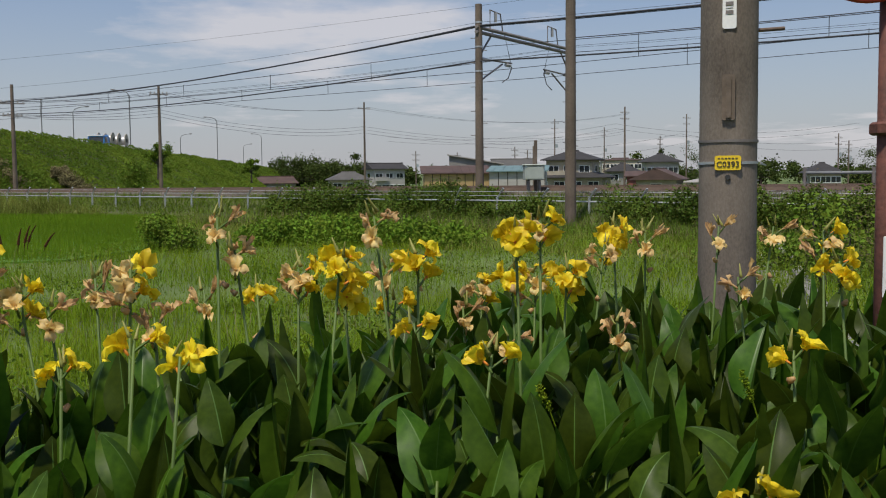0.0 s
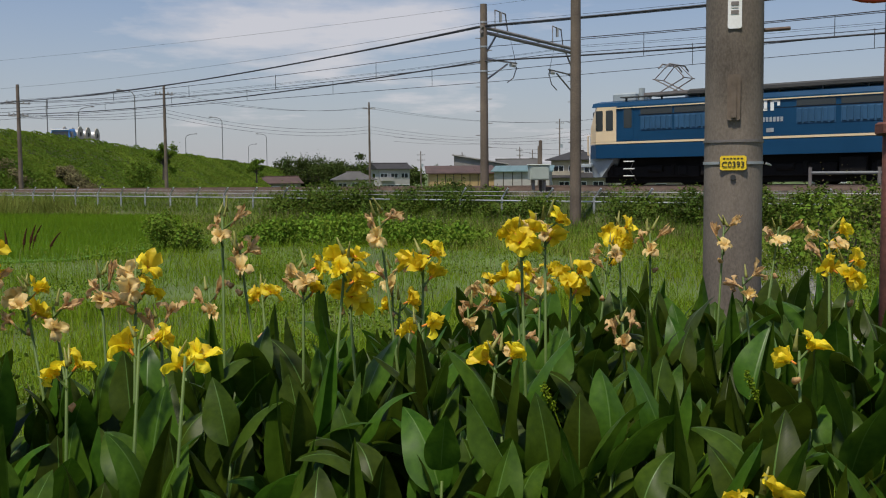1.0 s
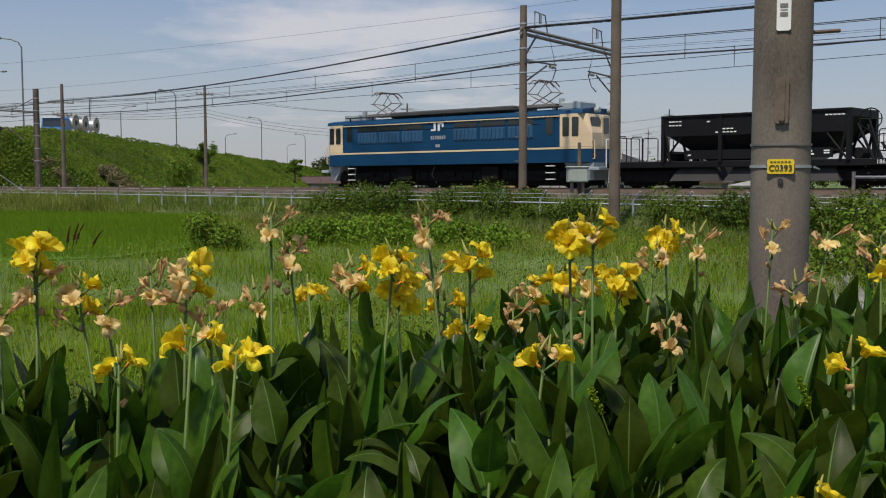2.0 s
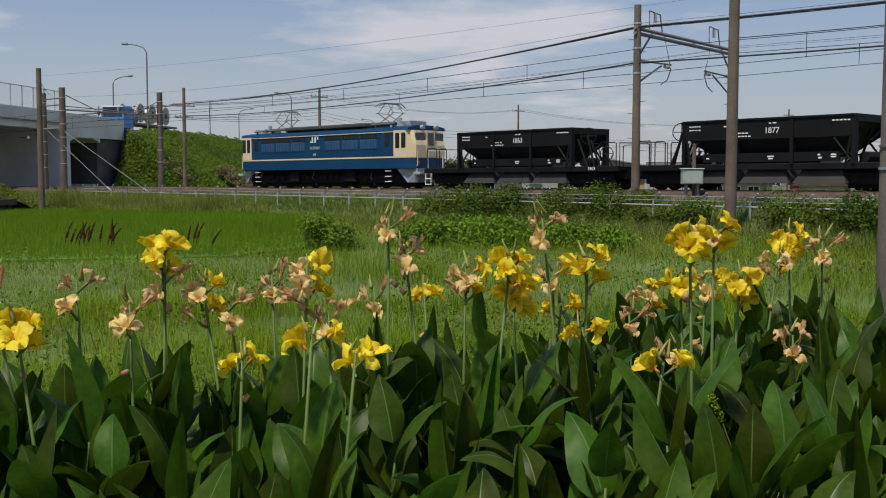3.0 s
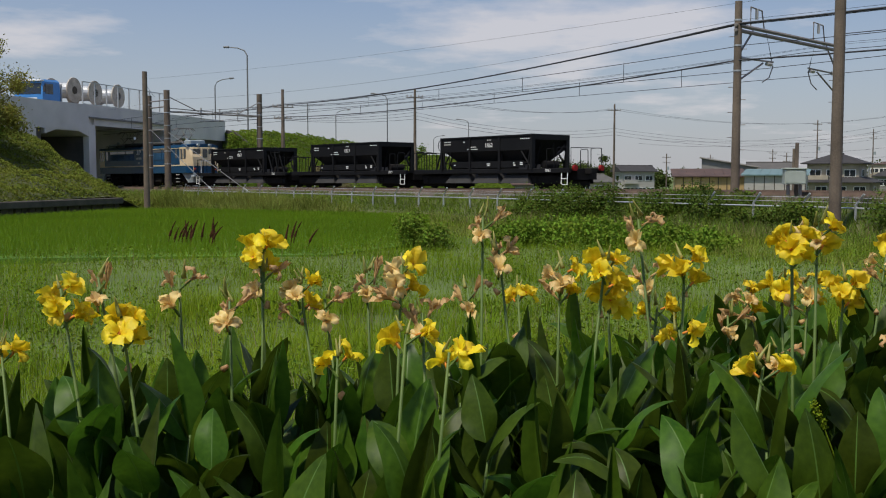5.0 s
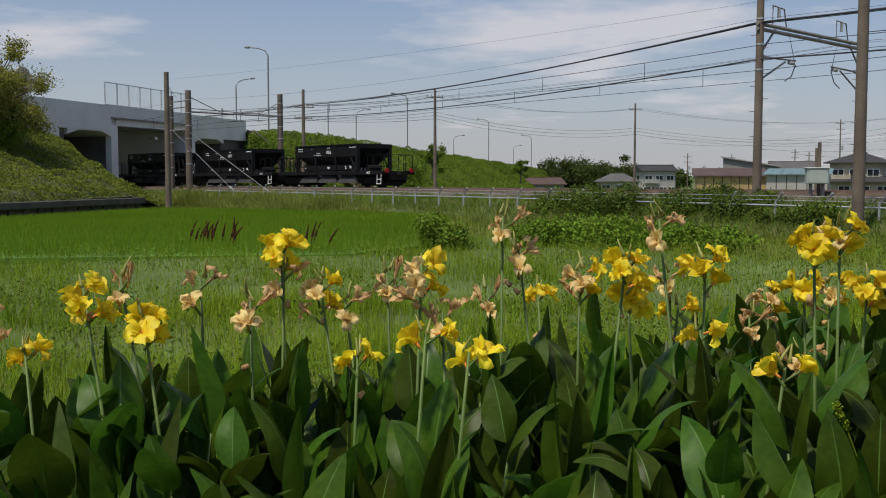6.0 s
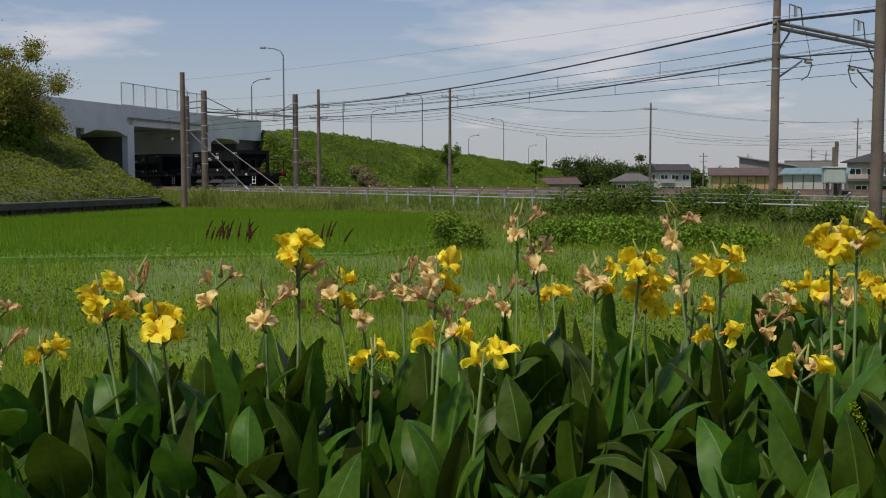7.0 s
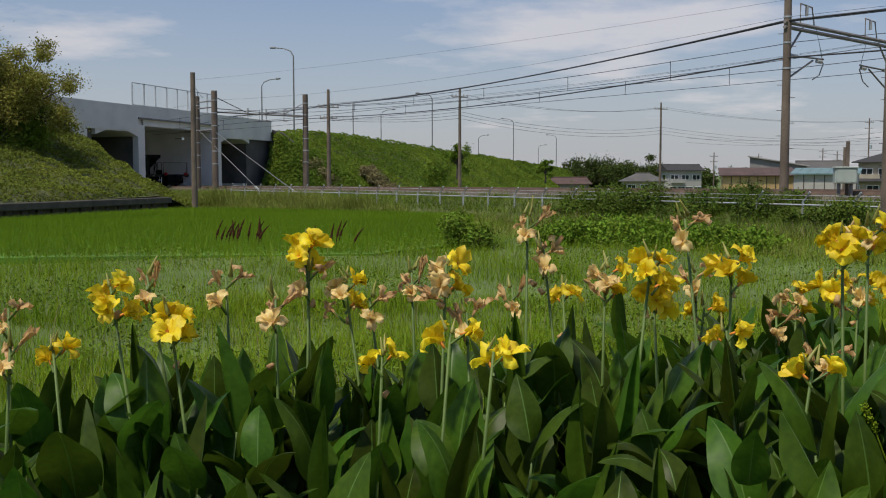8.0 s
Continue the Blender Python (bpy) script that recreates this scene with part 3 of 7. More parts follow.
def locomotive():
    lo = thing("electric_locomotive", "blue and cream electric locomotive with two raised pantographs", "locomotive")
    H, HW, Z0, ZB, ZR = 7.65, 1.4, 1.05, 1.58, 3.02
    def shell(name, z0, z1, m, a=H, ca=0.45, label=""):
        """Plan with chamfered cab corners."""
        pl = [(-a + ca, -HW), (a - ca, -HW), (a, -HW + 0.35), (a, HW - 0.35), (a - ca, HW), (-a + ca, HW), (-a, HW - 0.35), (-a, -HW + 0.35)]
        part(name, Build().loft([[(x, y, z) for x, y in pl] for z in (z0, z1)]), M[m], lo, label)
    shell("skirt_panel", Z0, ZB - 0.004, "blue", label="dark blue lower body")
    # cream belt, blue centre body and cream cab ends
    shell("cream_belt", ZB + 0.02, ZB + 0.096, "cream", H + 0.004, label="cream stripe round the body")
    cab = 1.35
    part("body", Build().box(-H + cab, H - cab, -HW, HW, ZB + 0.104, ZR), M["blue"], lo, "glossy blue body side")
    for s in (-1, 1):
        pl = [(H - cab + 0.004, -HW), (H - 0.45, -HW), (H, -HW + 0.35), (H, HW - 0.35), (H - 0.45, HW), (H - cab + 0.004, HW)]
        pl2 = [(x - (0.22 if x > H - 0.2 else 0.05 if x > H - 0.5 else 0), y) for x, y in pl]
        rings = [[(s * x, y, z) for x, y in q] for q, z in ((pl, ZB + 0.104), (pl, 2.25), (pl2, ZR))]
        part("cab", Build().loft(rings), M["cream"], lo, "cream painted cab end")
        # blue door panel beside the cab
        for yy in (HW, -HW):
            d = -1 if yy < 0 else 1
            b = Build(); oval(b, s * (H - 1.85), 2.35, 0.5, 1.25, yy - 0.01 * d, 0.02 * d)
            door = part("cab_door", b, M["blue"], lo, "narrow blue cab door")
            b = Build(); oval(b, s * (H - 1.85), 2.55, 0.34, 0.72, yy + 0.008 * d, 0.01 * d)
            part("door_window", b, M["glass"], door)
            for k in (0.52, 0.97):
                b = Build(); oval(b, s * (H - k - 0.08), 2.5, 0.31, 0.78, yy - 0.01 * d, 0.022 * d)
                part("cab_window", b, M["glass"], lo, "dark cab side window")
            # step ladder below the door
            for z in (0.35, 0.62, 0.9):
                b = Build()
                b.box(s * (H - 1.85) - 0.22, s * (H - 1.85) + 0.22, yy - 0.1 * d - 0.05, yy - 0.1 * d + 0.05, z, z + 0.04)
                part("step", b, M["white"], lo, "white edged cab step")
        # windscreen and gangway door
        for cy in (0.68, -0.68):
            b = Build(); on_end(b, cy, 2.62, 0.62, 0.54, s * (H - 0.16), s * 0.09)
            part("windscreen", b, M["glass"], lo)
        b = Build(); on_end(b, 0, 2.3, 0.62, 1.3, s * (H - 0.04), s * 0.05)
        gd = part("gangway_door", b, M["cream"], lo)
        b = Build(); on_end(b, 0, 2.55, 0.4, 0.65, s * (H - 0.045), s * 0.07)
        part("gangway_window", b, M["glass"], gd)
        for cy in (0.9, -0.9):
            part("headlight", Build().disc((s * (H - 0.1), cy * 0.55, ZR + 0.16), (1, 0, 0), 0.11, 0.2, 12), M["loco_grey"], lo)
            part("tail_lamp", Build().disc((s * (H + 0.02), cy, 1.35), (1, 0, 0), 0.08, 0.06, 12), M["red"], lo)
            b = Build().tube([(s * (H + 0.03), cy * 1.18, 1.2), (s * (H + 0.12), cy * 1.18, 1.2), (s * (H + 0.12), cy * 1.18, 1.95), (s * (H + 0.0), cy * 1.18, 1.95)], 0.025, 6)
            part("grab_rail", b, M["cream"], lo)
        # front railing and platform
        b = Build()
        for cy in (-0.55, 0.55):
            b.tube([(s * (H + 0.35), cy, 0.75), (s * (H + 0.35), cy, 1.95)], 0.025, 6)
        b.tube([(s * (H + 0.35), -0.55, 1.95), (s * (H + 0.35), 0.55, 1.95)], 0.025, 6)
        part("end_railing", b, M["white"], lo, "white end railing")
        part("buffer_plate", Build().box(min(s * (H - 0.1), s * (H + 0.4)), max(s * (H - 0.1), s * (H + 0.4)), -1.2, 1.2, 0.72, 0.86, 0.02), M["loco_grey"], lo)
        # snow plough skirt
        pl = [(s * (H - 1.2), 1.3, 1.04), (s * (H + 0.05), 1.0, 1.04), (s * (H + 0.05), -1.0, 1.04), (s * (H - 1.2), -1.3, 1.04)]
        lowp = [(s * (H - 0.55), 1.15, 0.32), (s * (H - 0.02), 0.9, 0.32), (s * (H - 0.02), -0.9, 0.32), (s * (H - 0.55), -1.15, 0.32)]
        part("end_skirt", Build().loft([lowp, pl]), M["loco_grey"], lo, "pale grey end skirt")
        part("coupler", Build().box(min(s * H, s * (H + 0.62)), max(s * H, s * (H + 0.62)), -0.14, 0.14, 0.74, 1.0, 0.03).box(min(s * (H + 0.45), s * (H + 0.62)), max(s * (H + 0.45), s * (H + 0.62)), -0.22, 0.22, 0.7, 1.04, 0.03), M["under"], lo)
    # louvres and their upper windows, three and three on each side
    for yy in (HW, -HW):
        d = -1 if yy < 0 else 1
        for cx in (-4.35, -2.85, -1.35, 1.75, 3.2, 4.6):
            fr = Build().box(cx - 0.66, cx + 0.66, min(yy - 0.01 * d, yy + 0.012 * d), max(yy - 0.01 * d, yy + 0.012 * d), 2.08, 2.62)
            lv = part("louvre_panel", fr, M["louvre"], lo)
            for k in range(6):
                x = cx - 0.55 + k * 0.22
                part("louvre", Build().box(x - 0.075, x + 0.075, min(yy + 0.005 * d, yy + 0.045 * d), max(yy + 0.005 * d, yy + 0.045 * d), 2.12, 2.58, 0.012), M["louvre"], lv)
            b = Build().box(cx - 0.66, cx + 0.66, min(yy - 0.01 * d, yy + 0.012 * d), max(yy - 0.01 * d, yy + 0.012 * d), 2.68, 2.88)
            part("skylight", b, M["glass"], lo, "dark strip window")
        part("gutter", Build().box(-H + cab, H - cab, min(yy, yy + 0.05 * d), max(yy, yy + 0.05 * d), ZR - 0.09, ZR - 0.05), M["cream"], lo, "thin cream gutter line")
        part("dark_grille_band", Build().box(-H + 2.3, H - 2.3, min(yy - 0.01 * d, yy + 0.006 * d), max(yy - 0.01 * d, yy + 0.006 * d), 2.64, 2.66), M["under"], lo)
        # maker's badge and the maker's white emblem as plain shapes
        e = Build().box(0.34, 0.46, min(yy, yy + 0.015 * d), max(yy, yy + 0.015 * d), 2.6, 2.93)
        e.box(0.34, 0.62, min(yy, yy + 0.015 * d), max(yy, yy + 0.015 * d), 2.56, 2.64)
        e.box(0.1, 0.22, min(yy, yy + 0.015 * d), max(yy, yy + 0.015 * d), 2.56, 2.93)
        e.box(-0.12, 0.22, min(yy, yy + 0.015 * d), max(yy, yy + 0.015 * d), 2.85, 2.93)
        e.box(-0.12, -0.02, min(yy, yy + 0.015 * d), max(yy, yy + 0.015 * d), 2.72, 2.93)
        part("emblem", e, M["white"], lo, "white operator emblem")
        n = Build()
        for k in range(7):
            x = 0.6 - k * 0.13
            n.box(x - 0.045, x + 0.045, min(yy, yy + 0.012 * d), max(yy, yy + 0.012 * d), 2.18, 2.34)
        part("number_bars", n, M["galv"], lo, "row of raised metal figures")
        part("builder_plate", Build().box(0.1, 0.36, min(yy, yy + 0.015 * d), max(yy, yy + 0.015 * d), 1.82, 1.96), M["galv"], lo, "small metal builder plate")
    # roof: raised deck, running boards, gear
    rw = [(-1.4, ZR + 0.004), (-1.32, ZR + 0.16), (-0.7, ZR + 0.26), (0.7, ZR + 0.26), (1.32, ZR + 0.16), (1.4, ZR + 0.004)]
    part("roof", Build().loft([[(x, y, z) for y, z in rw] for x in (-H + 0.28, H - 0.28)]), M["blue"], lo, "rounded blue roof edge")
    part("roof_hatch", Build().box(-3.6, 3.6, -0.95, 0.95, ZR + 0.26, ZR + 0.52, 0.06), M["roof_dark"], lo, "long dirty black roof cover")
    for yy in (-1.15, 1.15):
        b = Build().box(-6.2, 6.2, yy - 0.14, yy + 0.14, ZR + 0.32, ZR + 0.36)
        for k in range(9):
            b.box(-6 + k * 1.5 - 0.03, -6 + k * 1.5 + 0.03, yy - 0.03, yy + 0.03, ZR + 0.1, ZR + 0.32)
        part("running_board", b, M["roof_dark"], lo)
    for s in (-1, 1):
        part("roof_unit", Build().box(s * 6.35 - 0.5, s * 6.35 + 0.5, -0.55, 0.75, ZR + 0.2, ZR + 0.56, 0.06), M["loco_grey"], lo, "grey box-shaped cab cooler")
        part("arrester", Build().tube([(s * 5.75, 0.4, ZR + 0.2), (s * 5.75, 0.4, ZR + 0.72)], 0.12, 10), M["loco_grey"], lo)
        # diamond pantograph
        pg = part("pantograph_base", Build().box(s * 4.6 - 0.95, s * 4.6 + 0.95, -0.6, 0.6, ZR + 0.42, ZR + 0.52), M["steel"], lo)
        z0, z1, z2 = ZR + 0.53, ZR + 1.02, ZR + 1.52
        for yy in (-0.4, 0.4):
            for e in (-1, 1):
                part("lower_arm", Build().tube([(s * 4.6 + e * 0.35, yy, z0), (s * 4.6 - e * 0.62, yy * 0.9, z1)], 0.025, 6), M["steel"], pg)
                part("upper_arm", Build().tube([(s * 4.6 - e * 0.62, yy * 0.9, z1), (s * 4.6 - e * 0.12 + 0, yy * 0.75, z2)], 0.02, 6), M["steel"], pg)
        for e in (-1, 1):
            part("knee_bar", Build().tube([(s * 4.6 - e * 0.62, -0.5, z1), (s * 4.6 - e * 0.62, 0.5, z1)], 0.02, 6), M["steel"], pg)
            part("contact_strip", Build().tube([(s * 4.6 + e * 0.14, -0.95, z2 - 0.16), (s * 4.6 + e * 0.14, -0.65, z2 + 0.02), (s * 4.6 + e * 0.14, 0.65, z2 + 0.02), (s * 4.6 + e * 0.14, 0.95, z2 - 0.16)], 0.03, 6), M["steel"], pg)
        for e in (-1, 1):
            part("insulator", Build().tube([(s * 4.6 + e * 0.8, 0.45, ZR + 0.2), (s * 4.6 + e * 0.8, 0.45, ZR + 0.44)], 0.09, 8), M["ceramic"], lo)
    # underframe, three two-axle bogies
    part("underframe", Build().box(-6.5, 6.5, -0.8, 0.8, 0.3, 1.046), M["under"], lo)
    for cx in (-5.0, 0.0, 5.0):
        bo = part("bogie", Build().box(cx - 1.95, cx + 1.95, 0.82, 1.0, 0.3, 0.74, 0.03).box(cx - 1.95, cx + 1.95, -1.0, -0.82, 0.3, 0.74, 0.03).box(cx - 0.3, cx + 0.3, -0.8, 0.8, 0.35, 0.8, 0.03), M["under"], lo, "grimy black bogie frame")
        for e in (-1.3, 1.3):
            for yy in (-0.98, 0.98):
                part("axle_box", Build().box(cx + e - 0.17, cx + e + 0.17, yy - 0.1, yy + 0.1, 0.38, 0.72, 0.03), M["under"], bo)
                part("spring", Build().tube([(cx + e + 0.42, yy, 0.4), (cx + e + 0.42, yy, 0.8)], 0.1, 8), M["under"], bo)
            wheelset(lo, cx + e, 0.56)
        part("brake_rigging", Build().box(cx - 2.2, cx + 2.2, -0.72, 0.72, 0.09, 0.36, 0.03), M["under"], bo)
        for yy in (-1.02, 1.02):
            part("sand_pipe", Build().tube([(cx + 0.75, yy, 0.95), (cx + 0.9, yy * 1.02, 0.6), (cx + 0.7, yy * 0.9, 0.2)], 0.018, 6), M["steel"], bo)
            part("brake_cylinder", Build().tube([(cx - 0.5, yy, 0.62), (cx + 0.1, yy, 0.62)], 0.13, 8), M["under"], bo)
    for cx in (-2.5, 2.5):
        part("equipment_box", Build().box(cx - 0.45, cx + 0.45, -1.15, 1.15, 0.35, 0.95, 0.04), M["under"], lo)
    return lo


def wagon(number, brake_end, last=False):
    """Bogie ballast hopper. brake_end: +1 or -1, the end with the hand wheel."""
    wg = thing("hopper_wagon", "black ballast hopper wagon with white figures" + (" and red tail discs" if last else ""), "wagon", "hopper wagons of the train")
    L, HW, ZT, ZS = 3.55, 1.33, 2.66, 0.98
    z1 = 1.95
    for yy in (-1, 1):
        # upper side plate, then the hopper side that slopes inwards
        b = Build().box(-L, L, min(yy * (HW - 0.05), yy * HW), max(yy * (HW - 0.05), yy * HW), z1, ZT)
        part("side_plate", b, M["black"], wg, "flat black upper side plate")
        part("top_rim", Build().box(-L, L, min(yy * (HW - 0.06), yy * (HW + 0.05)), max(yy * (HW - 0.06), yy * (HW + 0.05)), ZT, ZT + 0.07), M["black"], wg)
        part("slope_plate", Build().add([(-L + 0.3, yy * (HW - 0.03), z1), (L - 0.3, yy * (HW - 0.03), z1), (1.9, yy * 0.75, 1.0), (-1.9, yy * 0.75, 1.0),
                                         (-L + 0.3, yy * (HW - 0.07), z1), (L - 0.3, yy * (HW - 0.07), z1), (1.9, yy * 0.71, 1.0), (-1.9, yy * 0.71, 1.0)],
                                        [(0, 1, 2, 3), (4, 5, 6, 7), (0, 1, 5, 4), (1, 2, 6, 5), (2, 3, 7, 6), (3, 0, 4, 7)]), M["black"], wg)
        for x in (-L + 0.06, -1.15, 1.15, L - 0.06):
            part("side_post", Build().box(x - 0.07, x + 0.07, min(yy * (HW - 0.2), yy * (HW + 0.035)), max(yy * (HW - 0.2), yy * (HW + 0.035)), ZS, ZT - 0.004), M["black"], wg)
        part("sill", Build().box(-6.0, 6.0, min(yy * 1.12, yy * 1.3), max(yy * 1.12, yy * 1.3), 0.78, ZS + 0.04, 0.02), M["black"], wg)
        part("walkway_rail", Build().box(-L, L, min(yy * 1.24, yy * 1.3), max(yy * 1.24, yy * 1.3), 1.3, 1.36), M["under"], wg)
        # discharge chutes below the sill
        for x in (-2.2, 0.0, 2.2):
            b = Build().loft([[(x - 1.02, yy * 0.35, 0.28), (x + 1.02, yy * 0.35, 0.28), (x + 1.02, yy * 1.3, 0.28), (x - 1.02, yy * 1.3, 0.28)],
                              [(x - 0.72, yy * 0.3, 0.85), (x + 0.72, yy * 0.3, 0.85), (x + 0.72, yy * 1.0, 0.85), (x - 0.72, yy * 1.0, 0.85)]])
            part("chute", b, M["chute"], wg, "dusty grey discharge chute")
    for e in (-1, 1):
        # end plates slope in; struts carry the rim
        part("end_plate", Build().loft([[(e * (L - 0.02), -HW + 0.06, ZT - 0.15), (e * (L - 0.02), HW - 0.06, ZT - 0.15), (e * 2.35, HW - 0.3, 1.25), (e * 2.35, -HW + 0.3, 1.25)],
                                        [(e * (L - 0.1), -HW + 0.06, ZT - 0.15), (e * (L - 0.1), HW - 0.06, ZT - 0.15), (e * 2.27, HW - 0.3, 1.25), (e * 2.27, -HW + 0.3, 1.25)]]), M["black"], wg)
        part("end_rim", Build().box(min(e * (L - 0.06), e * (L + 0.02)), max(e * (L - 0.06), e * (L + 0.02)), -HW, HW, ZT - 0.2, ZT + 0.07), M["black"], wg)
        for yy in (-1.3, -0.45, 0.45, 1.3):
            part("strut", Build().tube([(e * (L - 0.1), yy, ZT - 0.25), (e * (L - 0.35), yy, 1.0)] if abs(yy) > 1 else [(e * (L - 0.25), yy, 2.3), (e * 2.9, yy, 1.02)], 0.05, 6), M["black"], wg)
            if abs(yy) > 1:
                part("brace", Build().tube([(e * 2.75, yy, 1.9), (e * (L - 0.1), yy, 1.02)], 0.04, 6), M["black"], wg)
        part("deck", Build().box(min(e * 2.4, e * 6.0), max(e * 2.4, e * 6.0), -1.2, 1.2, 0.86, 0.99), M["under"], wg)
        part("deck_beam", Build().box(min(e * 2.4, e * 6.0), max(e * 2.4, e * 6.0), -0.7, 0.7, 0.45, 0.856), M["under"], wg)
        part("coupler", Build().box(min(e * 5.9, e * 6.4), max(e * 5.9, e * 6.4), -0.15, 0.15, 0.72, 1.0, 0.03), M["under"], wg)
        # hooped handrails on the end platform
        for yy in (-1.22, 1.22):
            for xa, xb, zt in ((4.45, 4.95, 1.98), (5.15, 5.85, 2.02)):
                part("handrail", Build().tube([(e * xa, yy, 0.98), (e * xa, yy, zt - 0.06), (e * (xa + 0.06), yy, zt), (e * (xb - 0.06), yy, zt), (e * xb, yy, zt - 0.06), (e * xb, yy, 0.98)], 0.022, 6), M["black"], wg)
        part("end_handrail", Build().tube([(e * 5.95, -1.1, 0.98), (e * 5.95, -1.1, 2.0), (e * 5.95, 1.1, 2.0), (e * 5.95, 1.1, 0.98)], 0.022, 6), M["black"], wg)
        part("air_tank", Build().tube([(e * 3.5, -0.5, 1.22), (e * 3.5, 0.5, 1.22)], 0.2, 10), M["under"], wg)
        # bogie
        bo = part("bogie", Build().box(e * 4.3 - 1.25, e * 4.3 + 1.25, 0.86, 1.0, 0.24, 0.68, 0.03).box(e * 4.3 - 1.25, e * 4.3 + 1.25, -1.0, -0.86, 0.24, 0.68, 0.03).box(e * 4.3 - 0.25, e * 4.3 + 0.25, -0.9, 0.9, 0.3, 0.76, 0.03), M["under"], wg)
        part("brake_rigging", Build().box(e * 4.3 - 1.3, e * 4.3 + 1.3, -0.7, 0.7, 0.1, 0.4, 0.03), M["under"], bo)
        for q in (-0.83, 0.83):
            wheelset(wg, e * 4.3 + q, 0.43)
            for yy in (-0.98, 0.98):
                part("axle_box", Build().box(e * 4.3 + q - 0.14, e * 4.3 + q + 0.14, yy - 0.08, yy + 0.08, 0.28, 0.58, 0.03), M["under"], bo)
        # white ladder at the corner
        if e == -brake_end:
            b = Build()
            for x in (e * 5.9, e * 5.5):
                b.tube([(x, 1.26, 0.9), (x, 1.3, 0.2)], 0.022, 5)
            for z in (0.22, 0.5):
                b.tube([(e * 5.9, 1.3, z), (e * 5.5, 1.3, z)], 0.022, 5)
            part("step", b, M["white"], wg, "white corner step")
    # hand wheel and operating gear
    e = brake_end
    for yy, z, r in ((0.75, 2.35, 0.36), (-0.6, 1.6, 0.3)):
        b = Build()
        pts = [(e * 4.0 + 0.0, yy + math.cos(2 * math.pi * k / 16) * r, z + math.sin(2 * math.pi * k / 16) * r) for k in range(17)]
        pts = [(e * 4.0 + (q[1] - yy) * 0.9, yy + (q[1] - yy) * 0.4, q[2]) for q in pts]
        b.tube(pts, 0.022, 5)
        for k in range(0, 16, 4):
            b.tube([(e * 4.0, yy, z), pts[k]], 0.016, 4)
        part("hand_wheel", b, M["black"], wg, "thin black spoked hand wheel")
        part("wheel_column", Build().tube([(e * 3.95, yy, z), (e * 4.35, yy, 0.98)], 0.05, 6), M["black"], wg)
    for yy in (1.1, 0.2):
        part("gear_leg", Build().tube([(e * 3.7, yy, 2.2), (e * 4.25, yy, 0.98)], 0.05, 6), M["black"], wg)
    # stencils on the side that faces the field, and on the sill
    word(number, 0.31, pose(-0.35, HW + 0.012, 2.24, 90, 0, 180), wg, M["white"], "figures")
    up = -0.12
    for x0, z, w in ((3.0, 2.62, 0.55), (3.0, 2.48, 0.55), (1.65, 2.58, 0.18), (-0.25, 2.64, 0.12), (-0.42, 2.64, 0.2), (0.95, 2.3, 0.62), (0.95, 2.18, 0.85), (-3.0, 2.64, 0.7)):
        k = max(1, int(w / 0.13))
        for i in range(k):
            xa = x0 - w / 2 + i * w / k
            part("stencil", Build().box(xa, xa + w / k * 0.72, HW + 0.004, HW + 0.012, z + up - 0.022, z + up + 0.022), M["white"], wg)
    for x0, z, w, h in ((-0.3, 1.28, 0.26, 0.05), (-0.3, 1.2, 0.2, 0.05), (-2.2, 1.31, 0.1, 0.06), (-2.25, 1.2, 0.13, 0.06), (-2.75, 1.31, 0.2, 0.05), (-2.75, 1.23, 0.2, 0.05), (2.4, 1.24, 0.12, 0.05)):
        part("stencil", Build().box(x0 - w / 2, x0 + w / 2, 1.304, 1.312, z - h / 2, z + h / 2), M["white"], wg)
    part("marking_board", Build().box(-2.95, 2.6, 1.24, 1.304, 1.08, 1.42), M["black"], wg)
    word(number, 0.2, pose(-4.6, 1.305, 0.9, 90, 0, 180), wg, M["white"], "figures")
    if last:
        for yy in (-0.95, 0.95):
            part("tail_lamp", Build().disc((-6.08, yy, 1.02), (1, 0, 0), 0.145, 0.14, 14), TAIL, wg, "round red tail disc")
    return wg


TAIL = mat("tail_red", (0.26, 0.012, 0.012), 0.6, 0.1, bump=0, spec=0.2)
loco = locomotive()
wagons = [wagon("1863", -1), wagon("1877", 1), wagon("1862", 1, True)]


# ---- posts, wires, fence ----
def V(x, y, z):
    return Vector((x, y, z))


def post_with_bolts(name, base, height, r0, r1, label, category="pole", group="", bolts=True, material="pole_far", bands=0):
    po = thing(name, label, category, group)
    b = base
    part("shaft", Build().tube([b + V(0, 0, -0.6), b + V(0, 0, height)], r0, 14, r1), M[material], po)
    if bolts:
        for k in range(int((height - 2.2) / 0.45)):
            z = 2.0 + k * 0.45
            d = 1 if k % 2 else -1
            part("step_bolt", Build().tube([b + V(0, 0, z), b + V(d * (r0 + 0.14), 0, z)], 0.014, 5), M["steel"], po)
    for k in range(bands):
        z = height - 0.7 - k * 0.9
        r = r0 + (r1 - r0) * z / height + 0.012
        part("band", Build().tube([b + V(0, 0, z), b + V(0, 0, z + 0.06)], r, 14), M["galv"], po)
    return po


def sag(a, b, drop, n=18):
    return [a.lerp(b, i / n) - Vector((0, 0, drop * 4 * (i / n) * (1 - i / n))) for i in range(n + 1)]


def cable(name, spans, r, label, group="", m="wire"):
    """One wire over several spans: (from, to, drop)."""
    b = Build()
    for a, c, d in spans:
        b.tube(sag(a, c, d), r, 5)
    return whole(name, b, M[m], label, "wire", group)


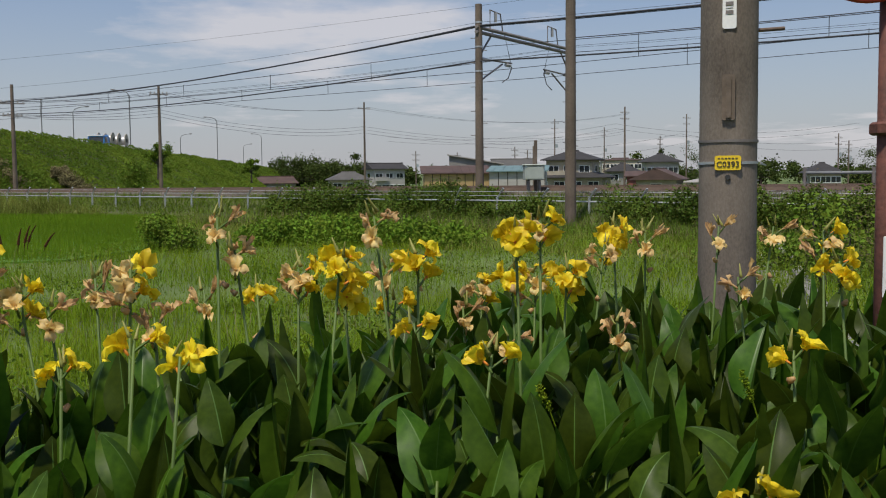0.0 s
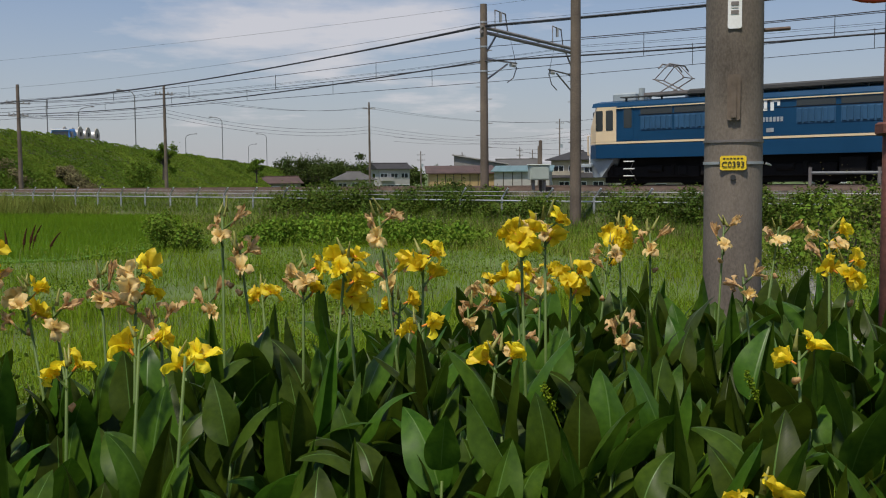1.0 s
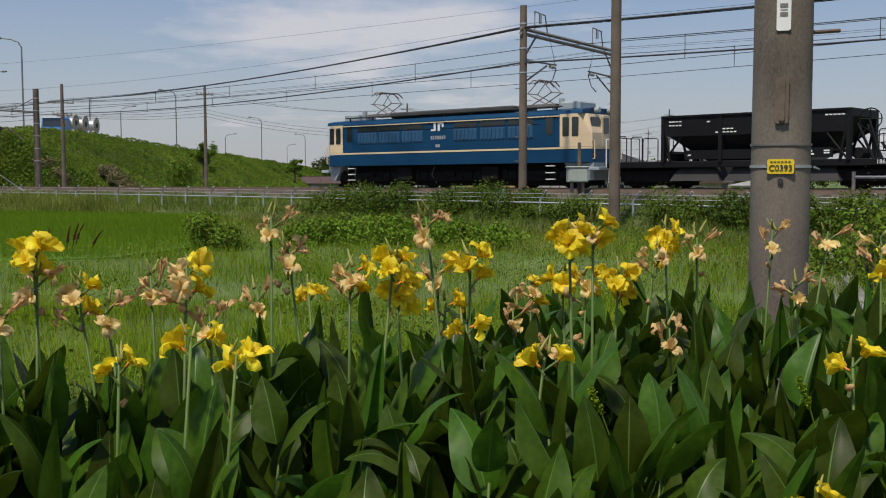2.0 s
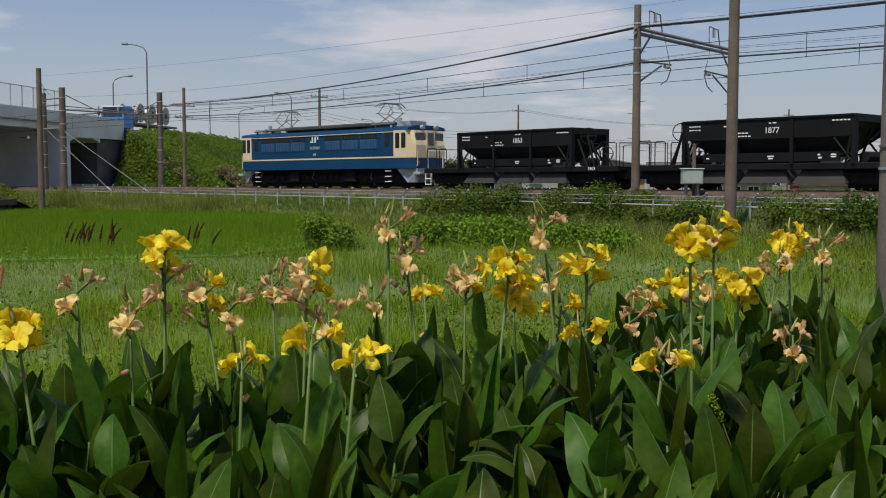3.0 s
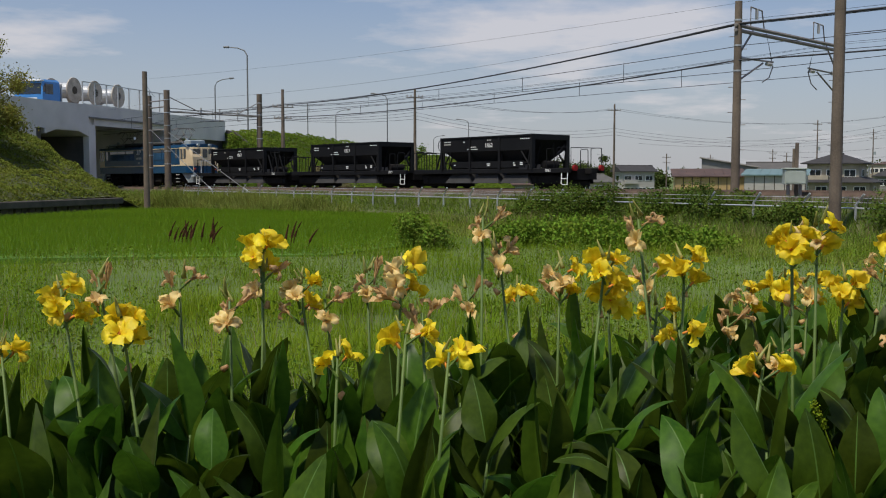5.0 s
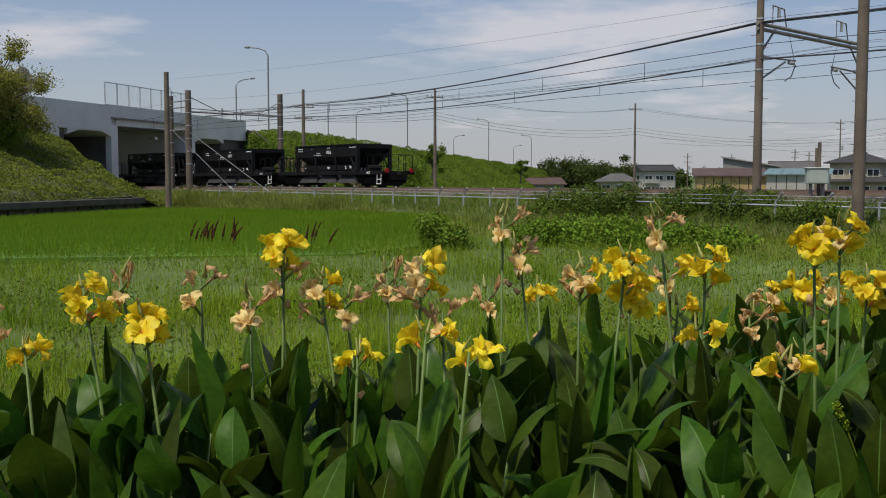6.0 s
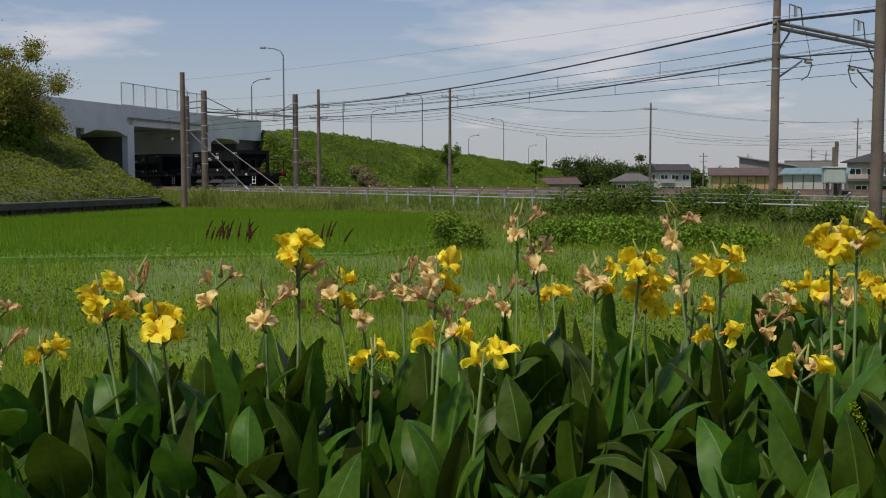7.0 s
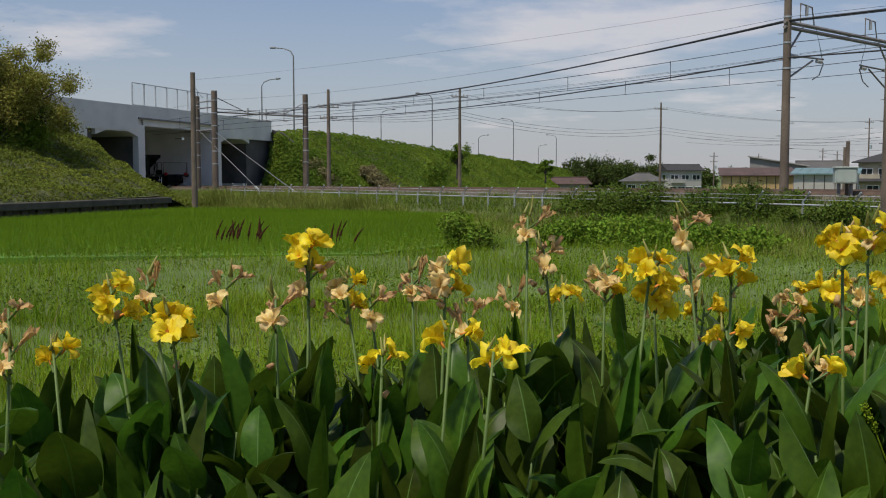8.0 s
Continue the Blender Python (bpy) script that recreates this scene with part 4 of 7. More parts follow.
def portal():
    """Catenary gantry over the two tracks."""
    lb, rb = line(22.4, -5.3, 0.4), line(23.5, 3.0, 0.3)
    top_l, zb = 8.15, 7.2
    post_with_bolts("catenary_post", lb, top_l - 0.4, 0.17, 0.13, "weathered concrete catenary post with step bolts beside the track", group="catenary posts", bands=3)
    post_with_bolts("catenary_post", rb, top_l + 0.6, 0.17, 0.13, "weathered concrete catenary post with step bolts behind the tracks", group="catenary posts", bands=3)
    g = thing("catenary_gantry", "brown steel gantry beam with wire hangers between two posts", "gantry")
    a, c = V(lb.x, lb.y, zb), V(rb.x, rb.y, zb)
    d = (c - a).normalized()
    up = V(0, 0, 1)
    bm = Build().tube([a - d * 0.2 + up * 0.1, c + d * 0.2 + up * 0.1], 0.07, 6)
    bm.tube([a - d * 0.2 - up * 0.08, c + d * 0.2 - up * 0.08], 0.07, 6)
    part("beam", bm, M["steel"], g)
    part("brace", Build().tube([a + d * 1.1, a - up * 1.0], 0.04, 6), M["steel"], g)
    part("brace", Build().tube([c - d * 1.1, c - up * 1.0], 0.04, 6), M["steel"], g)
    for t in (0.9, (c - a).length - 2.3):
        q = a + d * t
        part("hanger_frame", Build().tube([q + up * 0.1, q + up * 0.85, q + d * 0.85 + up * 0.8, q + d * 1.05 + up * 0.1], 0.03, 5), M["steel"], g)
        part("insulator", Build().tube([q + d * 0.45 + up * 0.82, q + d * 0.45 + up * 0.45], 0.06, 8), M["ceramic"], g)
    # cantilevers that hold the contact wires
    for base, sgn, p in ((a, 1, -3.8), (c, -1, 0.0)):
        q = base - up * 1.05
        tip = q + d * sgn * 2.7
        cv = thing("cantilever", "hinged steel cantilever with insulators that carries the contact wire", "bracket", "cantilevers of the catenary")
        part("top_tube", Build().tube([q, tip + up * 0.05], 0.035, 6), M["steel"], cv)
        part("stay", Build().tube([q - up * 0.85, q + d * sgn * 1.9 - up * 0.05], 0.035, 6), M["steel"], cv)
        part("insulator", Build().tube([q + d * sgn * 0.15, q + d * sgn * 0.55], 0.075, 8), M["ceramic"], cv)
        part("insulator", Build().tube([tip - d * sgn * 0.5 - up * 0.05, tip - d * sgn * 0.15 - up * 0.05], 0.075, 8), M["ceramic"], cv)
        part("steady_arm", Build().tube([tip - up * 0.1, tip - d * sgn * 0.3 - up * 0.55, tip - d * sgn * 0.8 - up * 0.75], 0.022, 5), M["steel"], cv)
        part("drop_wire", Build().tube([tip + up * 1.1 - d * sgn * 0.6, tip + up * 0.3 - d * sgn * 0.2, tip - up * 0.2], 0.012, 4), M["wire"], cv)


def bridge_portal():
    pts = {"a": line(72.0, -5.2, 0.2), "b": line(69.3, -5.2, 0.2), "c": line(70.2, 3.0, 0.2)}
    for k, h in (("a", 7.45), ("b", 7.7), ("c", 7.9)):
        post_with_bolts("catenary_post", pts[k], h, 0.24, 0.21, "banded brown concrete catenary post near the bridge", group="catenary posts", bolts=False, bands=6)
    up = V(0, 0, 1)
    g = thing("anchor_gantry", "lattice gantry beam with stays near the bridge", "gantry")
    b, c, a = (V(pts[k].x, pts[k].y, 6.4) for k in "bca")
    part("beam", Build().tube([b, c], 0.06, 6).tube([b + up * 0.25, c + up * 0.25 - up * 0.2], 0.03, 5), M["steel"], g)
    part("stay", Build().tube([b + up * 1.1, b.lerp(c, 0.33) + up * 0.1], 0.035, 5), M["steel"], g)
    part("stay", Build().tube([c + up * 1.1, c.lerp(b, 0.25) + up * 0.1], 0.035, 5), M["steel"], g)
    for z in (0.8, 0.35, -1.25):
        part("cross_bar", Build().tube([a + up * z, b + up * z], 0.045, 5), M["steel"], g)
    for t in (0.35, 0.55, 0.75):
        q = b.lerp(c, t)
        part("hanger", Build().tube([q, q - up * 0.45, q - up * 0.45 + V(0.25, 0.1, 0)], 0.025, 5), M["steel"], g)
        part("insulator", Build().tube([q + up * 0.05, q + up * 0.4], 0.06, 8), M["ceramic"], g)
    for k, s, z in (("a", 61.5, 5.3), ("b", 56.8, 5.0)):
        q = V(pts[k].x, pts[k].y, z)
        e = line(s, -5.6, 0.5)
        gy = thing("guy_wire", "pale guy wire with a thick sleeve at its foot", "wire", "guy wires of the anchor posts")
        part("strand", Build().tube([q, e], 0.024, 6), M["lamp_steel"], gy)
        part("sleeve", Build().tube([q.lerp(e, 0.86), e], 0.06, 8), M["galv"], gy)


def utility_pole(base, h, arms, r=0.16, label="weathered utility pole with crossarms and insulators", bent=0.0, transformer=False):
    po = thing("utility_pole", label, "pole", "utility poles")
    part("shaft", Build().tube([base - V(0, 0, 0.8), base + V(bent, 0, h)], r, 10, r * 0.62), M["pole_far"], po)
    for z, w in arms:
        ax = V(0.83, 0.55, 0)
        q = base + V(bent * z / h, 0, z)
        am = part("crossarm", Build().tube([q - ax * w, q + ax * w], 0.05, 6), M["steel"], po)
        for t in (-0.9, -0.45, 0.45, 0.9):
            part("insulator", Build().tube([q + ax * w * t, q + ax * w * t + V(0, 0, 0.22)], 0.06, 6), M["ceramic"], am)
    if transformer:
        part("transformer", Build().tube([base + V(0.32, 0, h * 0.62), base + V(0.32, 0, h * 0.62 + 0.7)], 0.24, 10), M["loco_grey"], po)
    return po


def street_lamp(x, y, top, arm, z0):
    lp = thing("street_lamp", "slim galvanised street lamp with a curved arm on the road embankment", "street lamp", "street lamps of the road")
    pts = [V(x, y, z0 - 0.5), V(x, y, top - 1.6), V(x, y, top - 0.9), V(x + arm * 0.12, y, top - 0.4), V(x + arm * 0.4, y, top - 0.12), V(x + arm * 0.8, y, top)]
    part("mast", Build().tube(pts, 0.09, 8, 0.05), M["lamp_steel"], lp)
    part("lamp_head", Build().tube([V(x + arm * 0.78, y, top), V(x + arm, y, top + 0.02)], 0.13, 8, 0.1), M["lamp_steel"], lp)


def fence():
    fe = thing("railway_fence", "galvanised fence with bent post tops along the railway", "fence")
    p, step = -7.4, 1.86
    b = Build()
    for i in range(58):
        s = -32 + i * step
        if 29.0 > s > 22.0 or s > 64:
            continue
        q = line(s, p, 0.1)
        h = heading(s)
        tan = V(-math.sin(h), math.cos(h), 0)
        ps = part("fence_post", Build().tube([q - V(0, 0, 0.4), q + V(0, 0, 0.93), q + V(0, 0, 1.26) - tan * 0.26], 0.042, 7), M["galv"], fe)
    pts = [line(-32 + i * step, p, 0.93) for i in range(52)]
    part("top_rail", Build().tube(pts, 0.03, 6), M["galv"], fe)
    for z, o in ((1.1, 0.1), (1.24, 0.22)):
        part("barbed_wire", Build().tube([line(-32 + i * step - o, p, z) for i in range(52)], 0.008, 4), M["galv"], fe)


def overhead():
    """Feeders and contact wires along the line, with droppers."""
    s_posts = [-84, -30, 23.0, 71, 120, 170]
    def span(p, dz, drop):
        return [(line(a, p, rail_z(a) + dz), line(b, p, rail_z(b) + dz), drop) for a, b in zip(s_posts, s_posts[1:])]
    for p in (0.0, -3.8):
        cable("contact_wire", span(p, 4.5, 0.0), 0.012, "thin copper contact wire over the track", "contact wires")
        cable("messenger_wire", span(p, 5.45, 0.45), 0.013, "thin messenger wire with droppers", "contact wires")
        b = Build()
        for a, c in zip(s_posts, s_posts[1:]):
            for k in range(1, 8):
                u = k / 8
                s = a + (c - a) * u
                q0 = line(a, p, rail_z(a) + 5.45).lerp(line(c, p, rail_z(c) + 5.45), u) - V(0, 0, 0.45 * 4 * u * (1 - u))
                q1 = line(a, p, rail_z(a) + 4.5).lerp(line(c, p, rail_z(c) + 4.5), u)
                b.tube([q0 + V(0, 0, 0.04), q1], 0.012, 4)
        whole("droppers", b, M["wire"], "short droppers between messenger and contact wire", "wires", kind="stuff")
    for p, dz, r, drop in ((3.0, 6.1, 0.007, 0.5), (-4.4, 6.3, 0.006, 0.6), (2.0, 5.9, 0.006, 0.5)):
        cable("feeder_cable", span(p, dz, drop), r, "black feeder cable strung along the railway posts", "feeder cables")


def posts():
    portal()
    bridge_portal()
    near = V(4.03, 32.5, 0)
    post_with_bolts("concrete_pole", near, 8.9, 0.185, 0.15, "plain grey-brown concrete pole in the weeds by the fence", bolts=False)
    edge = V(-28.7, 50.0, 0)
    post_with_bolts("concrete_pole", edge, 7.45, 0.17, 0.13, "plain leaning concrete pole at the paddy's edge", bolts=False)
    cable("signal_wire", [(edge + V(0, 0, 7.05), near + V(0, 0, 7.45), 0.25), (near + V(0, 0, 7.45), V(40, 10, 8.0), 0.3)], 0.004, "thin wire from pole to pole over the meadow")
    cable("signal_wire", [(edge + V(0, 0, 6.9), line(71.0, -5.2, 7.5), 0.1)], 0.012, "thin wire between two posts")
    u1, u2, u3 = V(-33.15, 79.7, 0.4), V(-24.5, 89.4, 0.4), V(-9.8, 129.3, -1.4)
    utility_pole(u1, 8.6, ((7.15, 0.9), (6.2, 0.75)), 0.19, "utility pole with crossarms and hanging gear beside the bridge")
    utility_pole(u2, 9.3, ((8.5, 0.8),), 0.17)
    utility_pole(u3, 12.2, ((11.4, 0.9),), 0.17)
    far = [V(30, 170, -1.5)]
    utility_pole(far[0], 14.0, ((13.0, 1.0), (12.0, 1.0)), 0.2)
    for z1, z2, z3 in ((7.3, 8.65, 11.6), (7.3, 8.65, 11.55), (6.3, 7.2, 9.2), (6.2, 6.9, 8.8), (6.1, 6.6, 8.4)):
        o = 0.7 if z1 == 7.3 and z3 > 11.58 else -0.7 if z1 == 7.3 else 0.0
        ax = V(0.83, 0.55, 0) * o
        cable("utility_wire", [(u1 + ax + V(0, 0, z1), u2 + ax + V(0, 0, z2), 0.25), (u2 + ax + V(0, 0, z2), u3 + ax + V(0, 0, z3), 0.9),
                               (u3 + ax + V(0, 0, z3), far[0] + ax + V(0, 0, z3 + 1.2), 1.6)], 0.014, "thin sagging utility wire between wooden poles", "utility wires")
    for x, y, top, arm in ((-44.8, 98.5, 15.1, -2.6), (-59, 120, 14.1, 2.6), (-44.8, 148, 14.2, -2.6), (-59, 165, 13.0, 2.6), (-44.8, 205, 13.4, -2.6), (-59, 232, 11.2, 2.6), (-44.8, 255, 12.0, -2.6), (-59, 305, 11.0, 2.6)):
        street_lamp(x, y, top, arm, crest_z(y))
    for x, y, top in ((-59, 152, 13.2), (-59, 215, 11.6)):
        po = thing("thin_mast", "plain thin steel mast behind the road embankment", "mast")
        part("shaft", Build().tube([V(x, y, 0), V(x, y, top)], 0.08, 6), M["lamp_steel"], po)
    # the black feeders leave the railway at the gantry for the pole beside the bridge
    for z, zu, r in ((7.35, 7.35, 0.036), (7.3, 7.45, 0.016), (6.05, 6.35, 0.03)):
        a = line(22.4, -5.35, z)
        cable("feeder_cable", [(a, u1 + V(0.3, 0, zu), 0.45), (u1 + V(0.3, 0, zu), V(-62, 98, 8.2), 0.5), (a, line(-30, -5.35, z + 0.5), 0.6), (line(-30, -5.35, z + 0.5), line(-84, -5.35, z + 0.5), 0.6)], r, "thick black feeder cable strung from post to post", "feeder cables")
    cable("feeder_cable", [(line(23.5, 3.0, 7.8), line(-30, 3.0, 8.6), 0.6), (line(-30, 3.0, 8.6), line(-84, 3.0, 8.8), 0.6)], 0.02, "black feeder cable behind the tracks", "feeder cables")
    # signal cabinet beside the track
    cb = thing("signal_cabinet", "pale grey-green signal cabinet on legs beside the track", "cabinet")
    q = line(20.15, -5.0, 0)
    def cbox(name, a, b_, c, d, e, f, m, label=""):
        o = part(name, Build().box(a, b_, c, d, e, f, 0.02), M[m], cb, label)
        return o
    cb.matrix_basis = pose(q.x, q.y, 1.62, 0, 0, 5)
    cbox("case", -0.36, 0.36, -0.25, 0.25, 0.0, 0.52, "cabinet")
    cbox("door", -0.32, 0.32, -0.27, -0.252, 0.04, 0.48, "cabinet")
    cbox("lid", -0.4, 0.4, -0.29, 0.29, 0.52, 0.57, "cabinet")
    for x in (-0.2, 0.2):
        cbox("leg", x - 0.05, x + 0.05, -0.1, 0.1, -1.2, 0.0, "steel")
    cbox("marker_post", 0.08, 0.2, 0.35, 0.45, -1.2, 1.45, "pole_far")
    fence()
    overhead()


M["cabinet"] = mat("cabinet_paint", (0.36, 0.40, 0.36), 0.6, 0.1, 3, 30, 0.03)
posts()


def roadside_pole():
    """The thick concrete pole that stands close by, with its plates and bands."""
    x, y = 1.735, 6.27
    po = thing("roadside_pole", "thick stained concrete utility pole with a yellow number plate", "pole")
    po.matrix_basis = Matrix.Translation((0, 0, EYE * 0.14)) @ Matrix.Scale(0.86, 4)
    part("shaft", Build().tube([V(x, y, -0.9 + k * 1.26) for k in range(9)], 0.180, 40, 0.150), M["pole"], po, smooth=True)
    def front(z, off=0.0):
        """Pose of a small plate on the side that faces the road, turned to it."""
        r = 0.180 - 0.030 * (z + 0.4) / 9.6 + 0.006
        a = math.atan2(x, y) + off
        return Matrix.Translation((x - math.sin(a) * r, y - math.cos(a) * r, z)) @ pose(0, 0, 0, 0, 0, -math.degrees(a))
    def plate(name, z, w, h, t, m, label, off=0.0, dy=0.0):
        b = Build(); oval(b, 0, 0, w, h, -t + dy, t)
        o = part(name, b, M[m], po, label)
        o.matrix_basis = front(z, off)
        return o
    pl = plate("number_plate", 1.945, 0.152, 0.086, 0.004, "yellow", "yellow plate with black figures", dy=0.002)
    bord = Build()
    for sx in (-1, 1):
        bord.box(sx * 0.077 - 0.002, sx * 0.077 + 0.002, -0.0055, -0.002, -0.016, 0.012)
    for k in range(6):
        bord.box(-0.058 + k * 0.02, -0.058 + k * 0.02 + 0.013, -0.0055, -0.002, 0.024, 0.030)
    tagged(part("small_print", bord, M["ink"], pl), kind="stuff")
    word("C0393", 0.049, pose(0, -0.003, -0.010, 90, 0, 0), pl, M["ink"], "figures")
    ws = plate("white_plate", 2.88, 0.08, 0.30, 0.004, "white", "white plate with small dark writing", dy=0.002)
    bb = Build()
    for k, z in enumerate((0.08, 0.045, -0.005, -0.055)):
        bb.box(-0.022, 0.022, -0.0055, -0.002, z - 0.011, z + 0.011)
    bb.box(-0.02, 0.02, -0.0055, -0.002, -0.031, -0.029)
    tagged(part("small_print", bb, M["steel"], ws), kind="stuff")
    plate("bracket_plate", 2.33, 0.075, 0.27, 0.014, "pole_far", "grey metal bracket plate", dy=0.002)
    plate("bracket_rib", 2.33, 0.03, 0.24, 0.026, "pole_far", "", dy=0.002)
    ho = Build().disc((0, -0.002, 0), (0, 1, 0), 0.016, 0.008, 14)
    o = part("bolt_hole", ho, M["ink"], po); o.matrix_basis = front(1.86, 0.0)
    for z, m in ((1.945, "galv"), (2.075, "steel")):
        part("band", Build().tube([V(x, y, z - 0.008), V(x, y, z + 0.008)], 0.178, 40), M[m], po, "thin steel band")
    part("band_tail", Build().tube([V(x + 0.19, y - 0.03, 1.945), V(x + 0.22, y - 0.03, 1.93), V(x + 0.18, y - 0.06, 1.94)], 0.006, 5), M["galv"], po)
    part("bolt", Build().tube([V(x + 0.15, y, 2.74), V(x + 0.33, y - 0.01, 2.75)], 0.012, 8), M["rust"], po, "rusty steel bolt")


def mirror_post():
    mp = thing("traffic_mirror", "convex traffic mirror with a red rim on a rusty post", "mirror")
    x, y = 1.985, 4.62
    part("post", Build().tube([V(x, y, -0.3), V(x, y, 3.4)], 0.038, 16), M["redrust"], mp, "rust-red painted steel post", smooth=True)
    part("rim", Build().tube([V(x - 0.12 + 0.30 * math.cos(a), y - 0.06, 2.945 + 0.30 * math.sin(a)) for a in [2 * math.pi * k / 40 for k in range(41)]], 0.022, 8), M["red"], mp, "red rim")
    pts = [[(x - 0.12 + r * math.cos(2 * math.pi * k / 32), y - 0.07 - d, 2.945 + r * math.sin(2 * math.pi * k / 32)) for k in range(32)] for r, d in ((0.29, 0.0), (0.2, 0.03), (0.1, 0.045), (0.01, 0.05))]
    part("mirror_face", Build().loft(pts), M["glass"], mp, smooth=True)
    part("back_shell", Build().disc((x - 0.12, y - 0.03, 2.945), (0, 1, 0), 0.29, 0.05, 32), M["red"], mp)
    part("clamp", Build().box(x - 0.06, x + 0.06, y - 0.06, y + 0.05, 2.05, 2.11, 0.01), M["redrust"], mp)
    sg = part("sign_plate", Build().box(x - 0.02, x + 0.13, y - 0.048, y - 0.042, 1.325, 1.60, 0.002), M["white"], mp, "white sign with dark characters")
    b = Build()
    for z in (1.545, 1.47, 1.4, 1.36):
        b.box(x - 0.005, x + 0.1, y - 0.053, y - 0.049, z - 0.018, z + 0.018)
    tagged(part("small_print", b, M["ink"], sg), kind="stuff")


M["redrust"] = mat("rusty_red_paint", (0.075, 0.03, 0.024), 0.75, 0.4, 6, 50, 0.2, hue=(0.19, 0.07, 0.05))
roadside_pole()
mirror_post()


# ---- houses and the lorry ----
WALLS = {"plaster": mat("cream_plaster", (0.34, 0.30, 0.235), 0.9, 0.18, 0.8, 20, 0.1), "white_wall": mat("white_siding", (0.36, 0.345, 0.325), 0.85, 0.1, 0.8, 20, 0.05, stretch=(1, 1, 6)),
         "tan": mat("tan_panels", (0.40, 0.28, 0.13), 0.85, 0.2, 0.6, 12, 0.1), "grey_wall": mat("grey_siding", (0.22, 0.21, 0.195), 0.85, 0.15, 0.8, 20, 0.05)}
ROOFS = {"slate": mat("dark_roof_tile", (0.030, 0.028, 0.029), 0.8, 0.3, 0.9, 9, 0.4), "brown": mat("brown_metal_roof", (0.075, 0.045, 0.038), 0.8, 0.3, 0.7, 12, 0.2),
         "pale": mat("pale_metal_roof", (0.27, 0.255, 0.24), 0.7, 0.2, 0.5, 10, 0.1), "teal": mat("teal_metal_roof", (0.12, 0.19, 0.20), 0.65, 0.15, 0.6, 12, 0.1),
         "grey": mat("grey_roof_tile", (0.085, 0.08, 0.075), 0.7, 0.2, 0.8, 9, 0.3)}


RUST_WALL = mat("rusty_sheet_wall", (0.17, 0.055, 0.045), 0.8, 0.25, 0.8, 15, 0.1)


def facing(az, dist, z=-1.5, turn=0.0):
    a = radians(az)
    return pose(dist * math.sin(a), dist * math.cos(a), z, 0, 0, -az + turn)


def house(at, w, d, storeys, wall, roof, label, gable=False, over=0.7, rise=1.5, windows=3, wing=0.0, group="houses behind the railway"):
    """A house whose front looks along local -y; hip or gable roof, real openings set into frames."""
    ho = thing("house", label, "house", group, at=at)
    sh = 2.45
    def storey(z0, z1, hw, hd, n, name="wall"):
        part(name, Build().box(-hw, hw, -hd, hd, z0 if z0 else -3.0, z1), wall, ho)
        for i in range(n):
            cx = -hw + (i + 0.5) * 2 * hw / n
            wn = part("window", Build().box(cx - 0.85, cx + 0.85, -hd - 0.06, -hd + 0.02, z0 + 0.85, z0 + 1.95), M["white"], ho, "white framed window")
            for k in (-1, 1):
                part("pane", Build().box(cx + k * 0.4 - 0.36, cx + k * 0.4 + 0.36, -hd - 0.075, -hd - 0.055, z0 + 0.93, z0 + 1.87), M["glass"], wn)
        for sgn in (-1, 1):
            wn = part("window", Build().box(min(sgn * hw - 0.02, sgn * hw + 0.05), max(sgn * hw - 0.02, sgn * hw + 0.05), -0.8, 0.8, z0 + 0.9, z0 + 2.0), M["white"], ho, "white framed window")
            part("pane", Build().box(min(sgn * hw + 0.03 * sgn, sgn * (hw + 0.065)), max(sgn * hw + 0.03 * sgn, sgn * (hw + 0.065)), -0.7, 0.7, z0 + 0.98, z0 + 1.92), M["glass"], wn)
    def roof_at(z, hw, hd, h, ridge=None, name="roof"):
        a, c = hw + over, hd + over
        rr = a if gable else max(0.4, a - c * 0.95)
        rings = [[(-a, -c, z), (a, -c, z), (a, c, z), (-a, c, z)], [(-a, -c, z + 0.14), (a, -c, z + 0.14), (a, c, z + 0.14), (-a, c, z + 0.14)],
                 [(-rr, -0.12, z + h), (rr, -0.12, z + h), (rr, 0.12, z + h), (-rr, 0.12, z + h)]]
        r = part(name, Build().loft(rings), roof, ho)
        part("ridge", Build().tube([(-rr - 0.1, 0, z + h + 0.06), (rr + 0.1, 0, z + h + 0.06)], 0.13, 6), roof, r)
    z = 0.0
    if storeys == 2:
        storey(0, sh, w / 2 + wing, d / 2 + wing * 0.5, windows + 1)
        if wing > 0:
            a, c = w / 2 + wing + over, d / 2 + wing * 0.5 + over
            rings = [[(-a, -c, sh), (a, -c, sh), (a, c, sh), (-a, c, sh)], [(-a, -c, sh + 0.12), (a, -c, sh + 0.12), (a, c, sh + 0.12), (-a, c, sh + 0.12)],
                     [(-w / 2, -d / 2, sh + 0.9), (w / 2, -d / 2, sh + 0.9), (w / 2, d / 2, sh + 0.9), (-w / 2, d / 2, sh + 0.9)]]
            part("lower_roof", Build().loft(rings), roof, ho)
        storey(sh + 0.004, 2 * sh + 0.3, w / 2, d / 2, windows, "upper_wall")
        z = 2 * sh + 0.3
        part("balcony", Build().box(-w / 2 + 0.4, -w / 2 + 3.2, -d / 2 - 0.9, -d / 2 - 0.004, sh + 0.25, sh + 1.1), wall, ho)
    else:
        storey(0, sh, w / 2, d / 2, windows)
        z = sh
    roof_at(z + 0.004, w / 2, d / 2, rise)
    return ho


